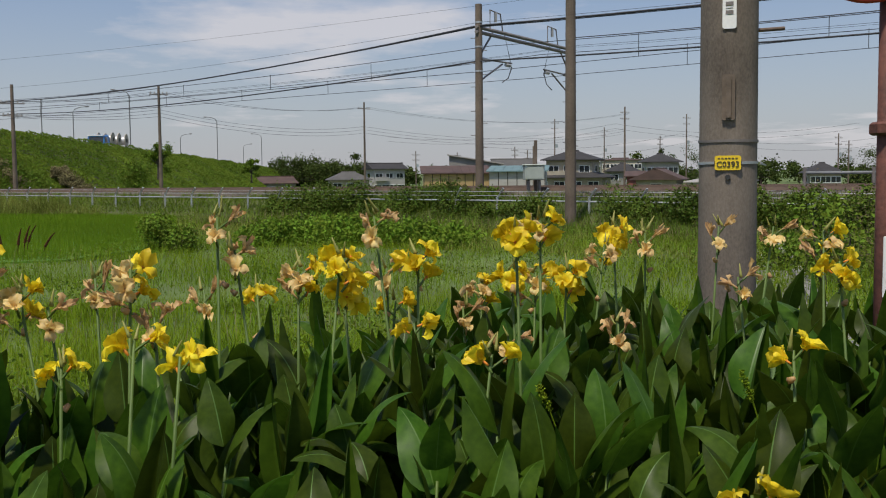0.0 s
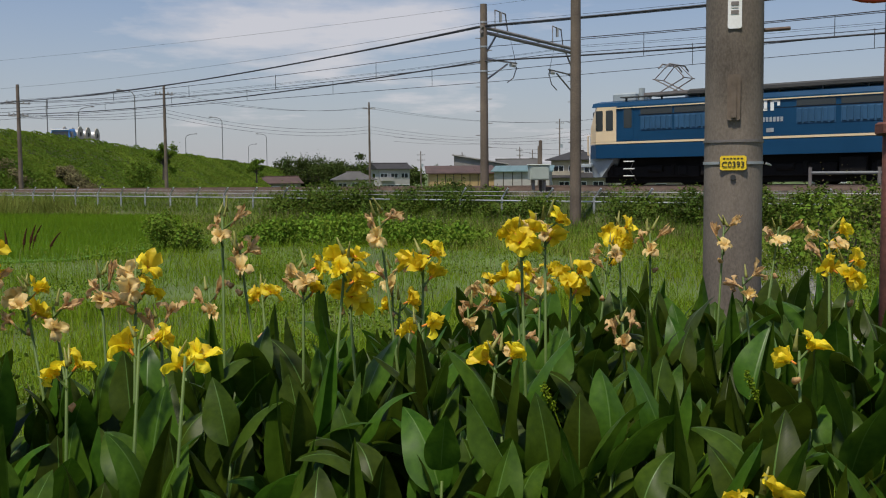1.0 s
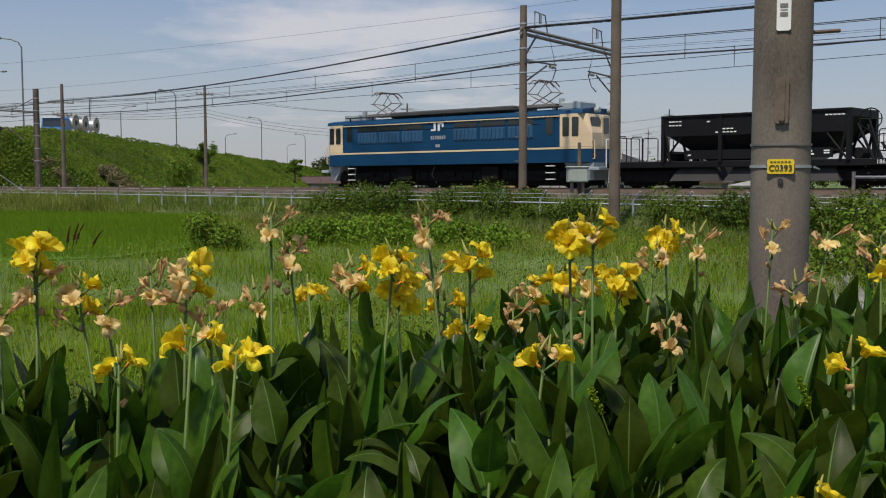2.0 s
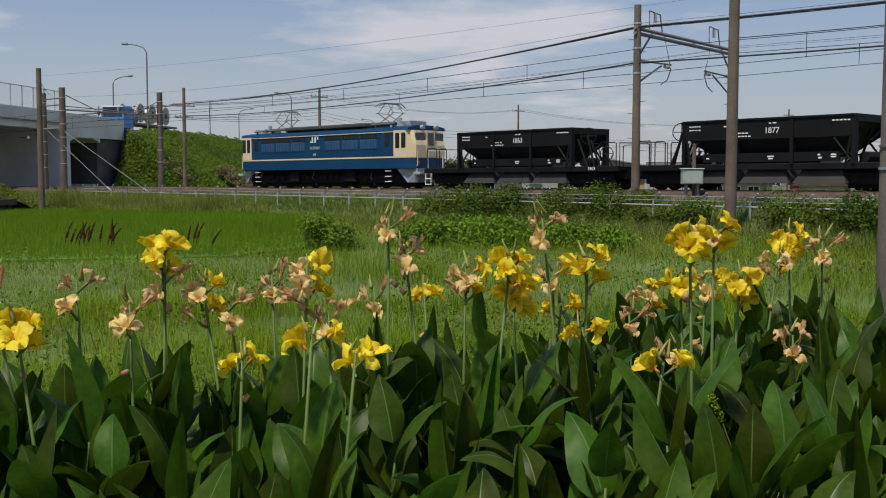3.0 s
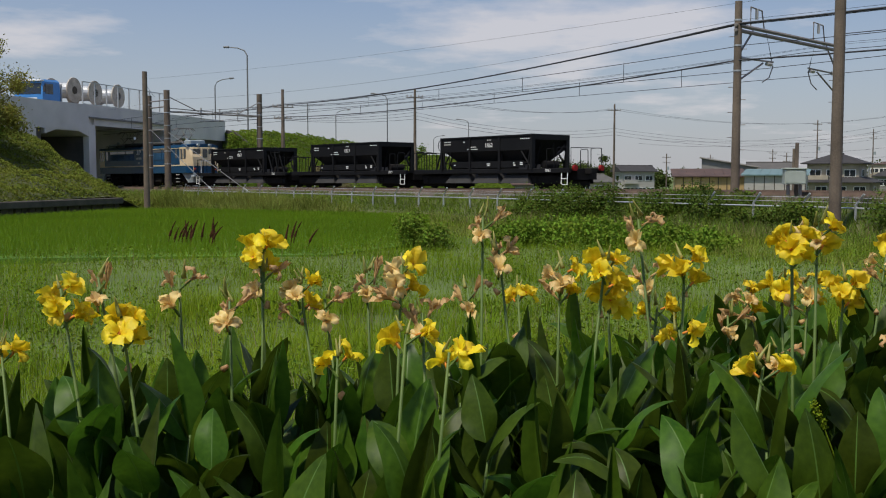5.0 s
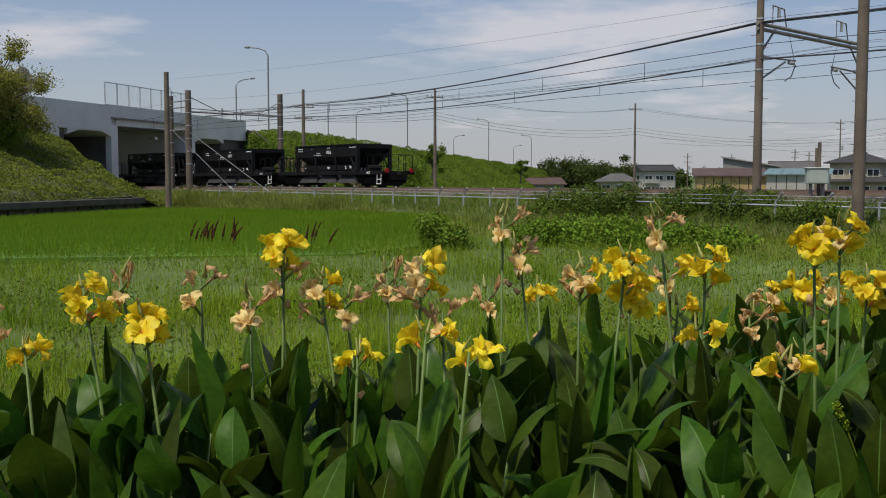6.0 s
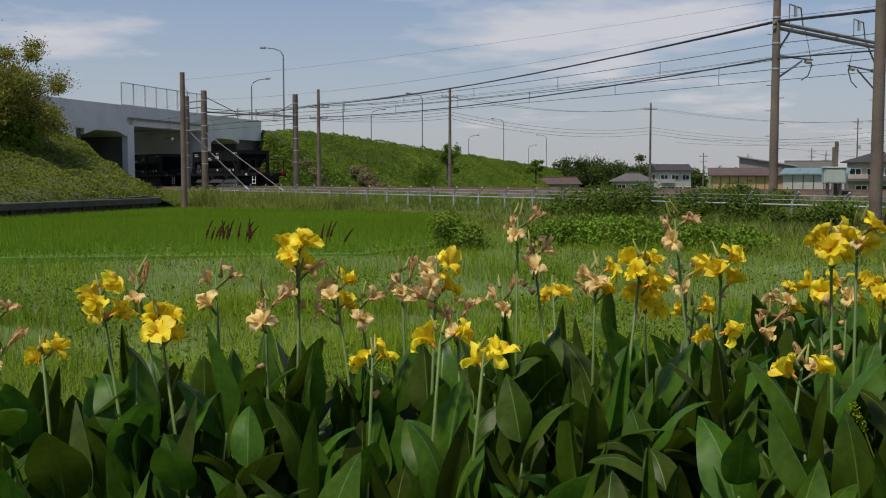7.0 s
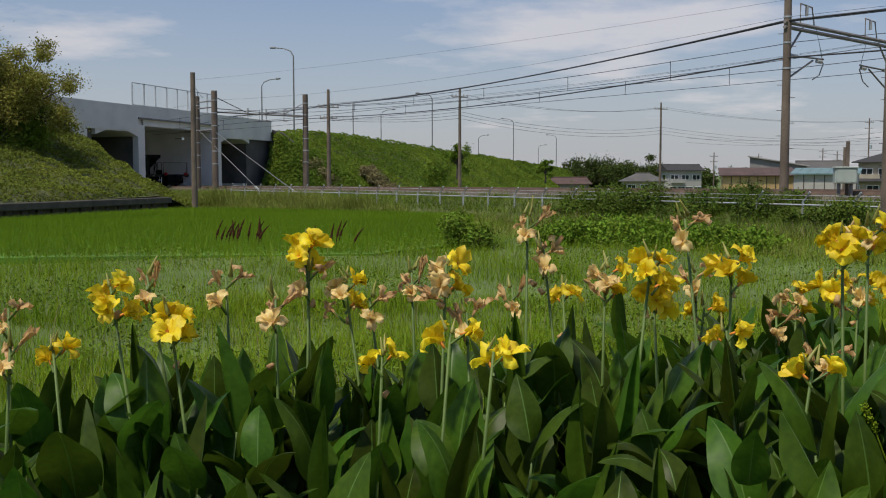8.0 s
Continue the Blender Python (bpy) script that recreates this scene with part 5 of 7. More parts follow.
def shed(at, w, d, h0, h1, wall, roof, label, panels=8):
    """Long low shed, its roof higher behind, with panelled front."""
    sh = thing("shed", label, "shed", "sheds behind the railway", at=at)
    part("wall", Build().loft([[(x, -d / 2, 0), (x, d / 2, 0), (x, d / 2, h1), (x, -d / 2, h0)] for x in (-w / 2, w / 2)]), wall, sh)
    for i in range(panels):
        x0, x1 = -w / 2 + i * w / panels + 0.06, -w / 2 + (i + 1) * w / panels - 0.06
        part("panel", Build().box(x0, x1, -d / 2 - 0.05, -d / 2 + 0.01, 0.1, h0 - 0.1), wall, sh)
        part("batten", Build().box(x1 + 0.01, x1 + 0.11, -d / 2 - 0.09, -d / 2, 0.05, h0 - 0.05), M["timber"], sh)
    part("roof", Build().loft([[(x, -d / 2 - 0.5, h0 - 0.02), (x, d / 2 + 0.3, h1 + 0.02), (x, d / 2 + 0.3, h1 + 0.16), (x, -d / 2 - 0.5, h0 + 0.12)] for x in (-w / 2 - 0.4, w / 2 + 0.4)]), roof, sh)
    for i in range(int(w / 1.2)):
        x = -w / 2 + 0.5 + i * 1.2
        part("roof_rib", Build().loft([[(x + e, -d / 2 - 0.5, h0 + 0.12), (x + e, d / 2 + 0.3, h1 + 0.16), (x + e, d / 2 + 0.3, h1 + 0.2), (x + e, -d / 2 - 0.5, h0 + 0.16)] for e in (-0.04, 0.04)]), roof, sh)
    return sh


def village():
    house(facing(-3.25, 225, -2.4, 22), 7.2, 5.5, 2, WALLS["white_wall"], ROOFS["slate"], "two-storey white house with a dark gable roof", True, 0.6, 1.3, 3)
    house(facing(-5.25, 205, -1.8, 8), 7.5, 5.0, 1, WALLS["plaster"], ROOFS["grey"], "low pale house with a mossy grey hip roof", False, 0.6, 1.6, 3)
    shed(facing(0.69, 145, -1.4, 4), 9.0, 6.0, 3.2, 4.2, WALLS["tan"], ROOFS["brown"], "long tan shed with a rusty brown metal roof", 8)
    shed(facing(1.77, 156, -1.5, 90), 6.0, 7.6, 4.6, 6.0, WALLS["grey_wall"], ROOFS["pale"], "grey shed with a tall pale lean-to roof", 5)
    house(facing(3.84, 190, -2.4, 10), 6.6, 5.0, 2, WALLS["grey_wall"], ROOFS["grey"], "grey house with a long tiled roof", True, 0.6, 1.5, 3)
    shed(facing(4.2, 140, -1.5, -4), 7.4, 6.0, 3.5, 4.2, WALLS["white_wall"], ROOFS["teal"], "low workshop with a blue-green metal roof and a window band", 6)
    house(facing(7.2, 165, -1.5, -12), 7.3, 6.0, 2, WALLS["plaster"], ROOFS["slate"], "two-storey cream house with dark hip roofs and a lower wing", False, 0.8, 1.5, 3, 1.7)
    house(facing(11.9, 185, -1.8, 10), 5.6, 5.0, 2, WALLS["white_wall"], ROOFS["slate"], "two-storey white house with a dark hip roof", False, 0.7, 1.5, 3)
    house(facing(11.9, 150, -1.8, 80), 6.0, 5.6, 1, WALLS["plaster"], ROOFS["brown"], "single-storey house with a wide brown gable roof", True, 0.8, 1.6, 3)
    house(facing(9.8, 240, -0.8, 5), 9.0, 6.0, 2, WALLS["plaster"], ROOFS["brown"], "long pale hall behind the houses", False, 0.3, 0.5, 5)
    house(facing(9.9, 200, -0.6, -5), 5.5, 5.0, 1, WALLS["grey_wall"], ROOFS["slate"], "low grey house with a dark roof", False, 0.6, 1.6, 2)
    house(facing(-9.3, 210, -2.4, 20), 7.0, 5.0, 1, WALLS["grey_wall"], ROOFS["brown"], "small brown farm building at the edge of the trees", True, 0.5, 1.4, 2)
    house(facing(20.2, 190, -1.2, 12), 5.0, 6.5, 1, WALLS["plaster"], ROOFS["slate"], "low cream house with a dark hip roof behind the shrubs", False, 0.7, 1.8, 3)
    shed(facing(10.9, 160, -1.5, 0), 4.2, 4.0, 2.6, 3.3, RUST_WALL, ROOFS["brown"], "small rust-red metal shed between the houses", 4)
    house(facing(14.9, 150, -2.2, -6), 7.5, 6.0, 1, WALLS["white_wall"], ROOFS["pale"], "low white building with a pale roof", False, 0.5, 0.9, 3)
    house(facing(15.4, 180, -2.4, -5), 9.0, 6.0, 1, WALLS["plaster"], ROOFS["grey"], "low house with a grey roof among weeds", False, 0.6, 1.7, 3)
    for az, dist, h in ((6.2, 200, 16.0), (8.9, 230, 15.5), (13.3, 200, 16.5), (-1.5, 220, 10.5), (4.0, 230, 11.5), (4.7, 240, 11.0), (7.3, 215, 13.0), (11.9, 230, 13.5), (21.0, 190, 12.0), (21.5, 200, 11.0), (0.8, 260, 11.0)):
        q = facing(az, dist).translation
        utility_pole(V(q.x, q.y, -2.4), h - 1.5, ((h - 2.3, 1.0), (h - 3.4, 0.9)), 0.16, "distant utility pole with crossarms over the roofs", transformer=True)
    q = facing(5.05, 130).translation
    po = thing("chimney_pipe", "tall plain grey pipe beside the workshop", "pipe")
    part("shaft", Build().tube([V(q.x, q.y, -1.5), V(q.x, q.y, 5.2)], 0.16, 8), M["pole_far"], po)
    # wires over the roofs
    for z, a0, a1 in ((9.5, -3, 22), (8.6, -3, 22), (7.4, 2, 24), (6.2, 4, 24)):
        p0, p1, p2 = facing(a0, 215).translation, facing((a0 + a1) / 2, 200).translation, facing(a1, 195).translation
        cable("village_wire", [(V(p0.x, p0.y, z), V(p1.x, p1.y, z + 1.5), 1.6), (V(p1.x, p1.y, z + 1.5), V(p2.x, p2.y, z + 0.5), 1.8)], 0.02, "thin sagging wire above the village roofs", "village wires")


village()


def TRUCK_Y(t):
    return 143.3 - 15.2 * t


def lorry_z(y):
    return road_z(y + 6)


def make_lorry():
    lo = thing("lorry", "blue flatbed lorry loaded with big pale wire drums", "lorry")
    # local: the cab looks along -y, its front end at y = 0
    cabm = mat("lorry_blue", (0.05, 0.22, 0.55), 0.4, 0.1, 1, 20, 0.0)
    grey = mat("drum_wood", (0.40, 0.35, 0.29), 0.85, 0.25, 2, 14, 0.2)
    cab = part("cab", Build().loft([[(-1.2, 0, 0.5), (1.2, 0, 0.5), (1.2, 2.2, 0.5), (-1.2, 2.2, 0.5)], [(-1.2, 0, 1.5), (1.2, 0, 1.5), (1.2, 2.2, 1.5), (-1.2, 2.2, 1.5)],
                                    [(-1.12, 0.18, 2.55), (1.12, 0.18, 2.55), (1.15, 2.2, 2.6), (-1.15, 2.2, 2.6)], [(-1.0, 0.4, 2.72), (1.0, 0.4, 2.72), (1.0, 2.1, 2.78), (-1.0, 2.1, 2.78)]]), cabm, lo, "blue cab with a white roof line")
    part("windscreen", Build().add([(-1.05, -0.01, 1.62), (1.05, -0.01, 1.62), (1.0, 0.13, 2.42), (-1.0, 0.13, 2.42), (-1.05, 0.06, 1.62), (1.05, 0.06, 1.62), (1.0, 0.2, 2.42), (-1.0, 0.2, 2.42)],
                                   [(0, 1, 2, 3), (4, 5, 6, 7), (0, 1, 5, 4), (1, 2, 6, 5), (2, 3, 7, 6), (3, 0, 4, 7)]), M["glass"], cab)
    for s in (-1, 1):
        part("side_window", Build().box(min(s * 1.15, s * 1.21), max(s * 1.15, s * 1.21), 0.35, 1.3, 1.65, 2.4), M["glass"], cab)
        part("wing_mirror", Build().box(s * 1.42 - 0.1, s * 1.42 + 0.1, -0.1, 0.0, 1.75, 2.2, 0.02).tube([(s * 1.15, 0.05, 2.2), (s * 1.42, -0.05, 2.15)], 0.02, 5), M["ink"], cab)
        part("headlight", Build().box(s * 0.9 - 0.18, s * 0.9 + 0.18, -0.03, 0.02, 0.7, 0.88), M["white"], cab)
    part("grille", Build().box(-0.75, 0.75, -0.03, 0.02, 1.0, 1.35), M["white"], cab)
    part("visor", Build().box(-1.1, 1.1, -0.05, 0.4, 2.56, 2.68, 0.02), M["white"], cab)
    part("flatbed", Build().box(-1.22, 1.22, 2.3, 13.2, 0.95, 1.15), M["steel"], lo)
    for yy in (1.2, 9.6, 10.8):
        for s in (-1, 1):
            part("wheel", Build().disc((s * 1.0, yy, 0.48), (1, 0, 0), 0.48, 0.3, 18), M["ink"], lo)
    part("headboard", Build().box(-1.2, 1.2, 2.35, 2.45, 1.15, 2.5), M["galv"], lo)
    for yy in (4.3, 7.2, 10.6):
        dr = part("drum_core", Build().tube([(-0.9, yy, 2.22), (0.9, yy, 2.22)], 0.62, 18), M["galv"], lo, "wire wound on the drum")
        for s in (-1, 1):
            ring = Build().disc((s * 1.0, yy, 2.22), (1, 0, 0), 0.98, 0.1, 28)
            hub = Build().disc((s * 1.06, yy, 2.22), (1, 0, 0), 0.3, 0.06, 16)
            part("hub", hub, M["timber"], dr)
            part("drum_flange", ring, grey, dr, "pale spoked drum flange")
    return lo


lorry = make_lorry()


# ---- plants of the open land ----
def in_poly(x, y, poly):
    c = np.zeros(len(x), bool)
    j = len(poly) - 1
    for i in range(len(poly)):
        (xi, yi), (xj, yj) = poly[i], poly[j]
        c ^= ((yi > y) != (yj > y)) & (x < (xj - xi) * (y - yi) / (yj - yi + 1e-9) + xi)
        j = i
    return c


PADDY = [(-29, 12), (-14.5, 19.4), (-8.2, 22.2), (-7.0, 27), (-11.5, 44), (-13.5, 45.3), (-19.5, 47), (-24.5, 48.5), (-28.6, 48.5)]


def fan(n, d0, d1, a0, a1, power=1.0):
    """Points on the ground in a fan, denser near its apex."""
    r = d0 + (d1 - d0) * RNG.random(n) ** power
    a = np.radians(RNG.uniform(a0, a1, n))
    x, y = r * np.sin(a), r * np.cos(a)
    return x, y


def on_land(x, y, add=0.0):
    return np.stack([x, y, np.array([land_z(a, b) for a, b in zip(x, y)]) + add], 1)


def stuff(name, verts, faces, material, label, category):
    return tagged(new(name, fast_mesh(name, verts, faces, material)), label, category, kind="stuff")


def grasses():
    def open_meadow(x, y):
        return ~in_poly(x, y, PADDY) & np.array([near_line(a, b)[1] < -8.2 if b > 14 else True for a, b in zip(x, y)])
    # fine grass, taller in tufts; plain blades past fifteen metres
    for n, d0, d1, power, wide, far in ((150000, 4.4, 15, 1.1, 0.0062, False), (230000, 14, 47, 0.9, 0.0115, True)):
        x, y = fan(n, d0, d1, -50, 32, power)
        keep = open_meadow(x, y)
        patch = np.array([noise.noise((a * 0.35, b * 0.35, 4.0)) + 0.7 * noise.noise((a * 1.4, b * 1.4, 7.0)) for a, b in zip(x, y)])
        keep &= RNG.random(len(x)) < 0.7 + 0.6 * patch
        p = on_land(x[keep], y[keep], -0.02)
        h = 0.29 + 0.15 * np.clip(patch[keep] * 1.6, -1, 1.6)
        stuff("meadow_grass", straws(p, h, wide, 0.6, least=0.3) if far else blades(p, h, wide, 0.65, least=0.3), STRAW if far else BLADE, LEAF["grass"], "uneven light green meadow grass", "grass")
    # low broad-leaved weeds in patches among the grass
    x, y = fan(110000, 8, 32, -50, 32, 1.0)
    keep = open_meadow(x, y) & (np.array([noise.noise((a * 0.45, b * 0.45, 9.0)) + 0.5 * noise.noise((a * 1.7, b * 1.7, 2.0)) for a, b in zip(x, y)]) > 0.12)
    p = on_land(x[keep], y[keep], 0.0)
    p[:, 2] += RNG.random(len(p)) ** 1.3 * 0.4
    stuff("meadow_weeds", leaflets(p, np.tile((0, -0.3, 1.0), (len(p), 1)), 0.046), LEAFLET, LEAF["kudzu"], "leafy green weeds mixed into the meadow", "weeds")
    # pale seed heads
    x, y = fan(1800, 5.5, 24, -50, 30, 1.1)
    keep = ~in_poly(x, y, PADDY)
    p = on_land(x[keep], y[keep])
    stuff("seed_grass", blades(p, 0.46, 0.006, 0.6), BLADE, LEAF["dry"], "thin dry seed stalks over the meadow", "grass")
    # rice
    x, y = RNG.uniform(-29, -6.5, 330000), RNG.uniform(12, 49, 330000)
    k = in_poly(x, y, PADDY)
    x, y = x[k], y[k]
    p = np.stack([x, y, np.zeros(len(x))], 1)
    stuff("rice", straws(p, 0.31, 0.013, 0.35, least=0.8), STRAW, LEAF["rice"], "dense even rice plants of a green paddy", "rice")
    b = Build()
    b.add([(a, c, 0.1) for a, c in PADDY] + [(a, c, -0.2) for a, c in PADDY], [tuple(range(9))] + [(i, (i + 1) % 9, 9 + (i + 1) % 9, 9 + i) for i in range(9)])
    whole("paddy_field", b, M["paddy"], "flat green rice paddy", "field", kind="structure")
    # weeds along the railway: low where the fence stands clear
    n = 90000
    s, q = RNG.uniform(-16, 72, n), RNG.uniform(-11.5, -6.4, n)
    pts = np.array([[*line(a, b_, 0.0)] for a, b_ in zip(s, q)])
    lump = np.array([noise.noise((a * 0.25, b_ * 0.6, 1.0)) + 0.5 * noise.noise((a * 0.9, b_ * 0.9, 3.0)) for a, b_ in zip(s, q)])
    keep = (~in_poly(pts[:, 0], pts[:, 1], PADDY)) & (lump > -0.45)
    pts, lump, q, s = pts[keep], lump[keep], q[keep], s[keep]
    pts[:, 2] = np.array([land_z(a, b_) for a, b_ in pts[:, :2]]) + np.clip((q + 8.4) / 1.7, 0, 1) * 0.3
    dry = RNG.random(len(pts)) < 0.24 + 0.22 * (s > 38) + 0.4 * lump
    low = np.clip((s - 29) / 3, 0, 1) * np.clip((50 - s) / 4, 0, 1)
    h = (0.5 + 0.35 * lump) * (1 - 0.45 * low)
    stuff("fence_weeds", straws(pts[~dry], h[~dry], 0.026, 0.6, least=0.3), STRAW, LEAF["bush"], "green weeds along the railway fence", "weeds")
    stuff("dry_fence_weeds", straws(pts[dry], h[dry], 0.022, 0.6, least=0.3), STRAW, LEAF["dry"], "dry straw-coloured weeds along the fence", "weeds")
    # rough grass between the paddy, the meadow and the fence
    n = 60000
    s, q = RNG.uniform(-5, 68, n), RNG.uniform(-17, -7.6, n)
    pts = np.array([[*line(a, b_, 0.02)] for a, b_ in zip(s, q)])
    tuft = np.array([noise.noise((a * 0.5, b_ * 0.5, 21.0)) for a, b_ in zip(s, q)])
    k = ~in_poly(pts[:, 0], pts[:, 1], PADDY)
    stuff("rough_grass", straws(pts[k], 0.3 + 0.25 * tuft[k], 0.022, 0.7, least=0.3), STRAW, LEAF["reed"], "rough olive grass between paddy and fence", "grass")
    # weeds that creep up the bank below the ballast
    n = 70000
    s, q = RNG.uniform(-16, 90, n), RNG.uniform(-8.2, -5.3, n)
    keep = np.array([noise.noise((a * 0.3, b_ * 0.8, 6.0)) > (-0.3 if b_ > -5.9 else -0.9) for a, b_ in zip(s, q)])
    pts = np.array([[*line(a, b_, 0.12 + (rail_z(a) - 0.65) * min(1, (b_ + 8.4) / 1.9))] for a, b_ in zip(s[keep], q[keep])])
    pts[:, 2] += np.where(q[keep] > -5.9, 0.15, 0.0)
    stuff("bank_weeds", straws(pts, 0.34, 0.024, 0.7, least=0.3), STRAW, LEAF["kudzu"], "patchy weeds on the railway bank", "weeds")


def weed_mounds():
    """Rank growth at the foot of the bank beside the paddy."""
    n = 48000
    s, q = RNG.uniform(38, 68, n), RNG.uniform(-12.5, -7.6, n)
    lump = np.array([noise.noise((a * 0.33, b_ * 0.4, 12.0)) + 0.35 * noise.noise((a * 1.3, b_ * 1.3, 1.0)) for a, b_ in zip(s, q)])
    lump += 0.28 * np.clip((s - 44) / 5, 0, 1) * np.clip((62 - s) / 4, 0, 1)
    pts = np.array([[*line(a, b_, 0.05)] for a, b_ in zip(s, q)])
    k = (lump > 0.02) & ~in_poly(pts[:, 0], pts[:, 1], PADDY)
    h = 0.5 + 1.2 * lump[k]
    stuff("weed_mounds", straws(pts[k], h, 0.03, 0.75, least=0.35), STRAW, LEAF["reed"], "rank olive-green grass mounds beside the paddy", "weeds")


def bush(centre, rx, ry, h, n, size, label, key="bush", name="bush", group="", seed=1, hollow=0.45, turn=0.0):
    """Leaves on lumpy shells round a few short stems."""
    rng = np.random.default_rng(seed)
    bu = thing(name, label, name.replace("_", " "), group)
    c = np.array(centre)
    m = max(6, int(13 * max(rx, ry) / max(h, 0.3)))
    lobes = np.stack([rng.uniform(-0.8, 0.8, m) * rx, rng.uniform(-0.8, 0.8, m) * ry, rng.uniform(0.1, 0.72, m) * h], 1)
    rad = rng.uniform(0.16, 0.46, m) * h
    ct, st_ = math.cos(turn), math.sin(turn)
    lobes[:, :2] = lobes[:, :2] @ np.array([[ct, st_], [-st_, ct]])
    i = rng.integers(0, m, n)
    d = rng.normal(0, 1, (n, 3)); d /= np.linalg.norm(d, axis=1)[:, None]
    r = rad[i] * (hollow + (1.12 - hollow) * rng.random(n) ** 0.5)
    p = lobes[i] + d * r[:, None] * np.array([1.3, 1.3, 1.0]) + rng.normal(0, 0.05 * h, (n, 3))
    p[:, 2] = np.where(p[:, 2] < 0.03, rng.uniform(0.03, 0.25 * h, n), p[:, 2])
    # single shoots that stand out of the mass
    ns = max(8, n // 40)
    j = rng.integers(0, m, ns)
    e = rng.normal(0, 1, (ns, 3)); e[:, 2] = np.abs(e[:, 2]) + 0.5; e /= np.linalg.norm(e, axis=1)[:, None]
    t = rng.random((ns, 9))[:, :, None]
    sh = (lobes[j][:, None] + e[:, None] * rad[j][:, None, None] * (0.8 + 0.75 * t * rng.random((ns, 1, 1)))).reshape(-1, 3) + rng.normal(0, size * 0.3, (ns * 9, 3))
    p, d = np.concatenate([p, sh]), np.concatenate([d, np.repeat(e, 9, axis=0)])
    p[:, 2] = np.maximum(p[:, 2], 0.02)
    part("foliage", fast_mesh("foliage", leaflets(p + c, d + np.array([0, -0.2, 0.5]), size, rng), LEAFLET, LEAF[key]), LEAF[key], bu)
    for k in range(min(m, 5)):
        st = Build().tube([c + np.array([lobes[k][0] * 0.5, lobes[k][1] * 0.5, -0.15]), c + lobes[k]], 0.025 + 0.012 * h, 5, 0.012)
        part("stem", st, M["timber"], bu)
    return bu


DARK_SEED = mat("dark_seed_head", (0.045, 0.018, 0.010), 0.9, 0.4, 20, 80, 0.4, hue=(0.10, 0.04, 0.02), spec=0.1)


def shoots(centre, rx, ry, h, n, label, key, group, seed, size=0.10):
    """A low stand of upright leafy shoots."""
    rng = np.random.default_rng(seed)
    sh = thing("shrub", label, "shrub", group)
    c = np.array(centre)
    a, r = rng.uniform(0, 2 * np.pi, n), np.sqrt(rng.random(n))
    base = np.stack([np.cos(a) * r * rx, np.sin(a) * r * ry, np.zeros(n)], 1)
    top = h * (1 - 0.45 * r ** 2) * rng.uniform(0.55, 1.15, n)
    k = 16
    t = np.linspace(0.15, 1, k)[None, :] * np.ones((n, 1))
    lean = rng.normal(0, 0.16 * h, (n, 2))
    p = np.stack([base[:, 0:1] + lean[:, 0:1] * t ** 2, base[:, 1:2] + lean[:, 1:2] * t ** 2, top[:, None] * t], 2).reshape(-1, 3)
    out = rng.normal(0, 1, (n * k, 3)); out[:, 2] = 0.9
    p += out * np.array([0.03, 0.03, 0.0])
    part("foliage", fast_mesh("foliage", leaflets(p + c, out, size, rng, 0.5), LEAFLET, LEAF[key]), LEAF[key], sh)
    tagged(part("stalks", fast_mesh("stalks", straws(base + c, top, 0.012, 0.15, rng, 0.8), STRAW, LEAF[key]), LEAF[key], sh), kind="stuff")
    return sh


def tree(base, crown, radius, n, size, label, key="tree", seed=2, squash=0.85, m=16, clump=0.42):
    rng = np.random.default_rng(seed)
    tr = thing("tree", label, "tree")
    b, c = np.array(base, float), np.array(crown, float)
    tk = Build().tube([b - np.array([0, 0, 0.5]), b * 0.6 + c * 0.4, c], 0.16 * radius ** 0.6, 8, 0.05)
    ends = c + rng.normal(0, 0.5, (m, 3)) * radius * np.array([1, 1, squash])
    for e in ends:
        tk.tube([b * 0.5 + c * 0.5, (b * 0.25 + c * 0.35 + e * 0.4), e], 0.05 * radius ** 0.5, 5, 0.012)
    part("trunk", tk, M["timber"], tr)
    i = rng.integers(0, m, n)
    d = rng.normal(0, 1, (n, 3)); d /= np.linalg.norm(d, axis=1)[:, None]
    p = ends[i] + rng.normal(0, 0.40, (n, 3)) * radius * clump * rng.uniform(0.5, 1.3, m)[i][:, None] * np.array([1, 1, 0.8])
    part("crown", fast_mesh("crown", leaflets(p, d + np.array([0, 0, 0.4]), size, rng), LEAFLET, LEAF[key]), LEAF[key], tr)
    return tr


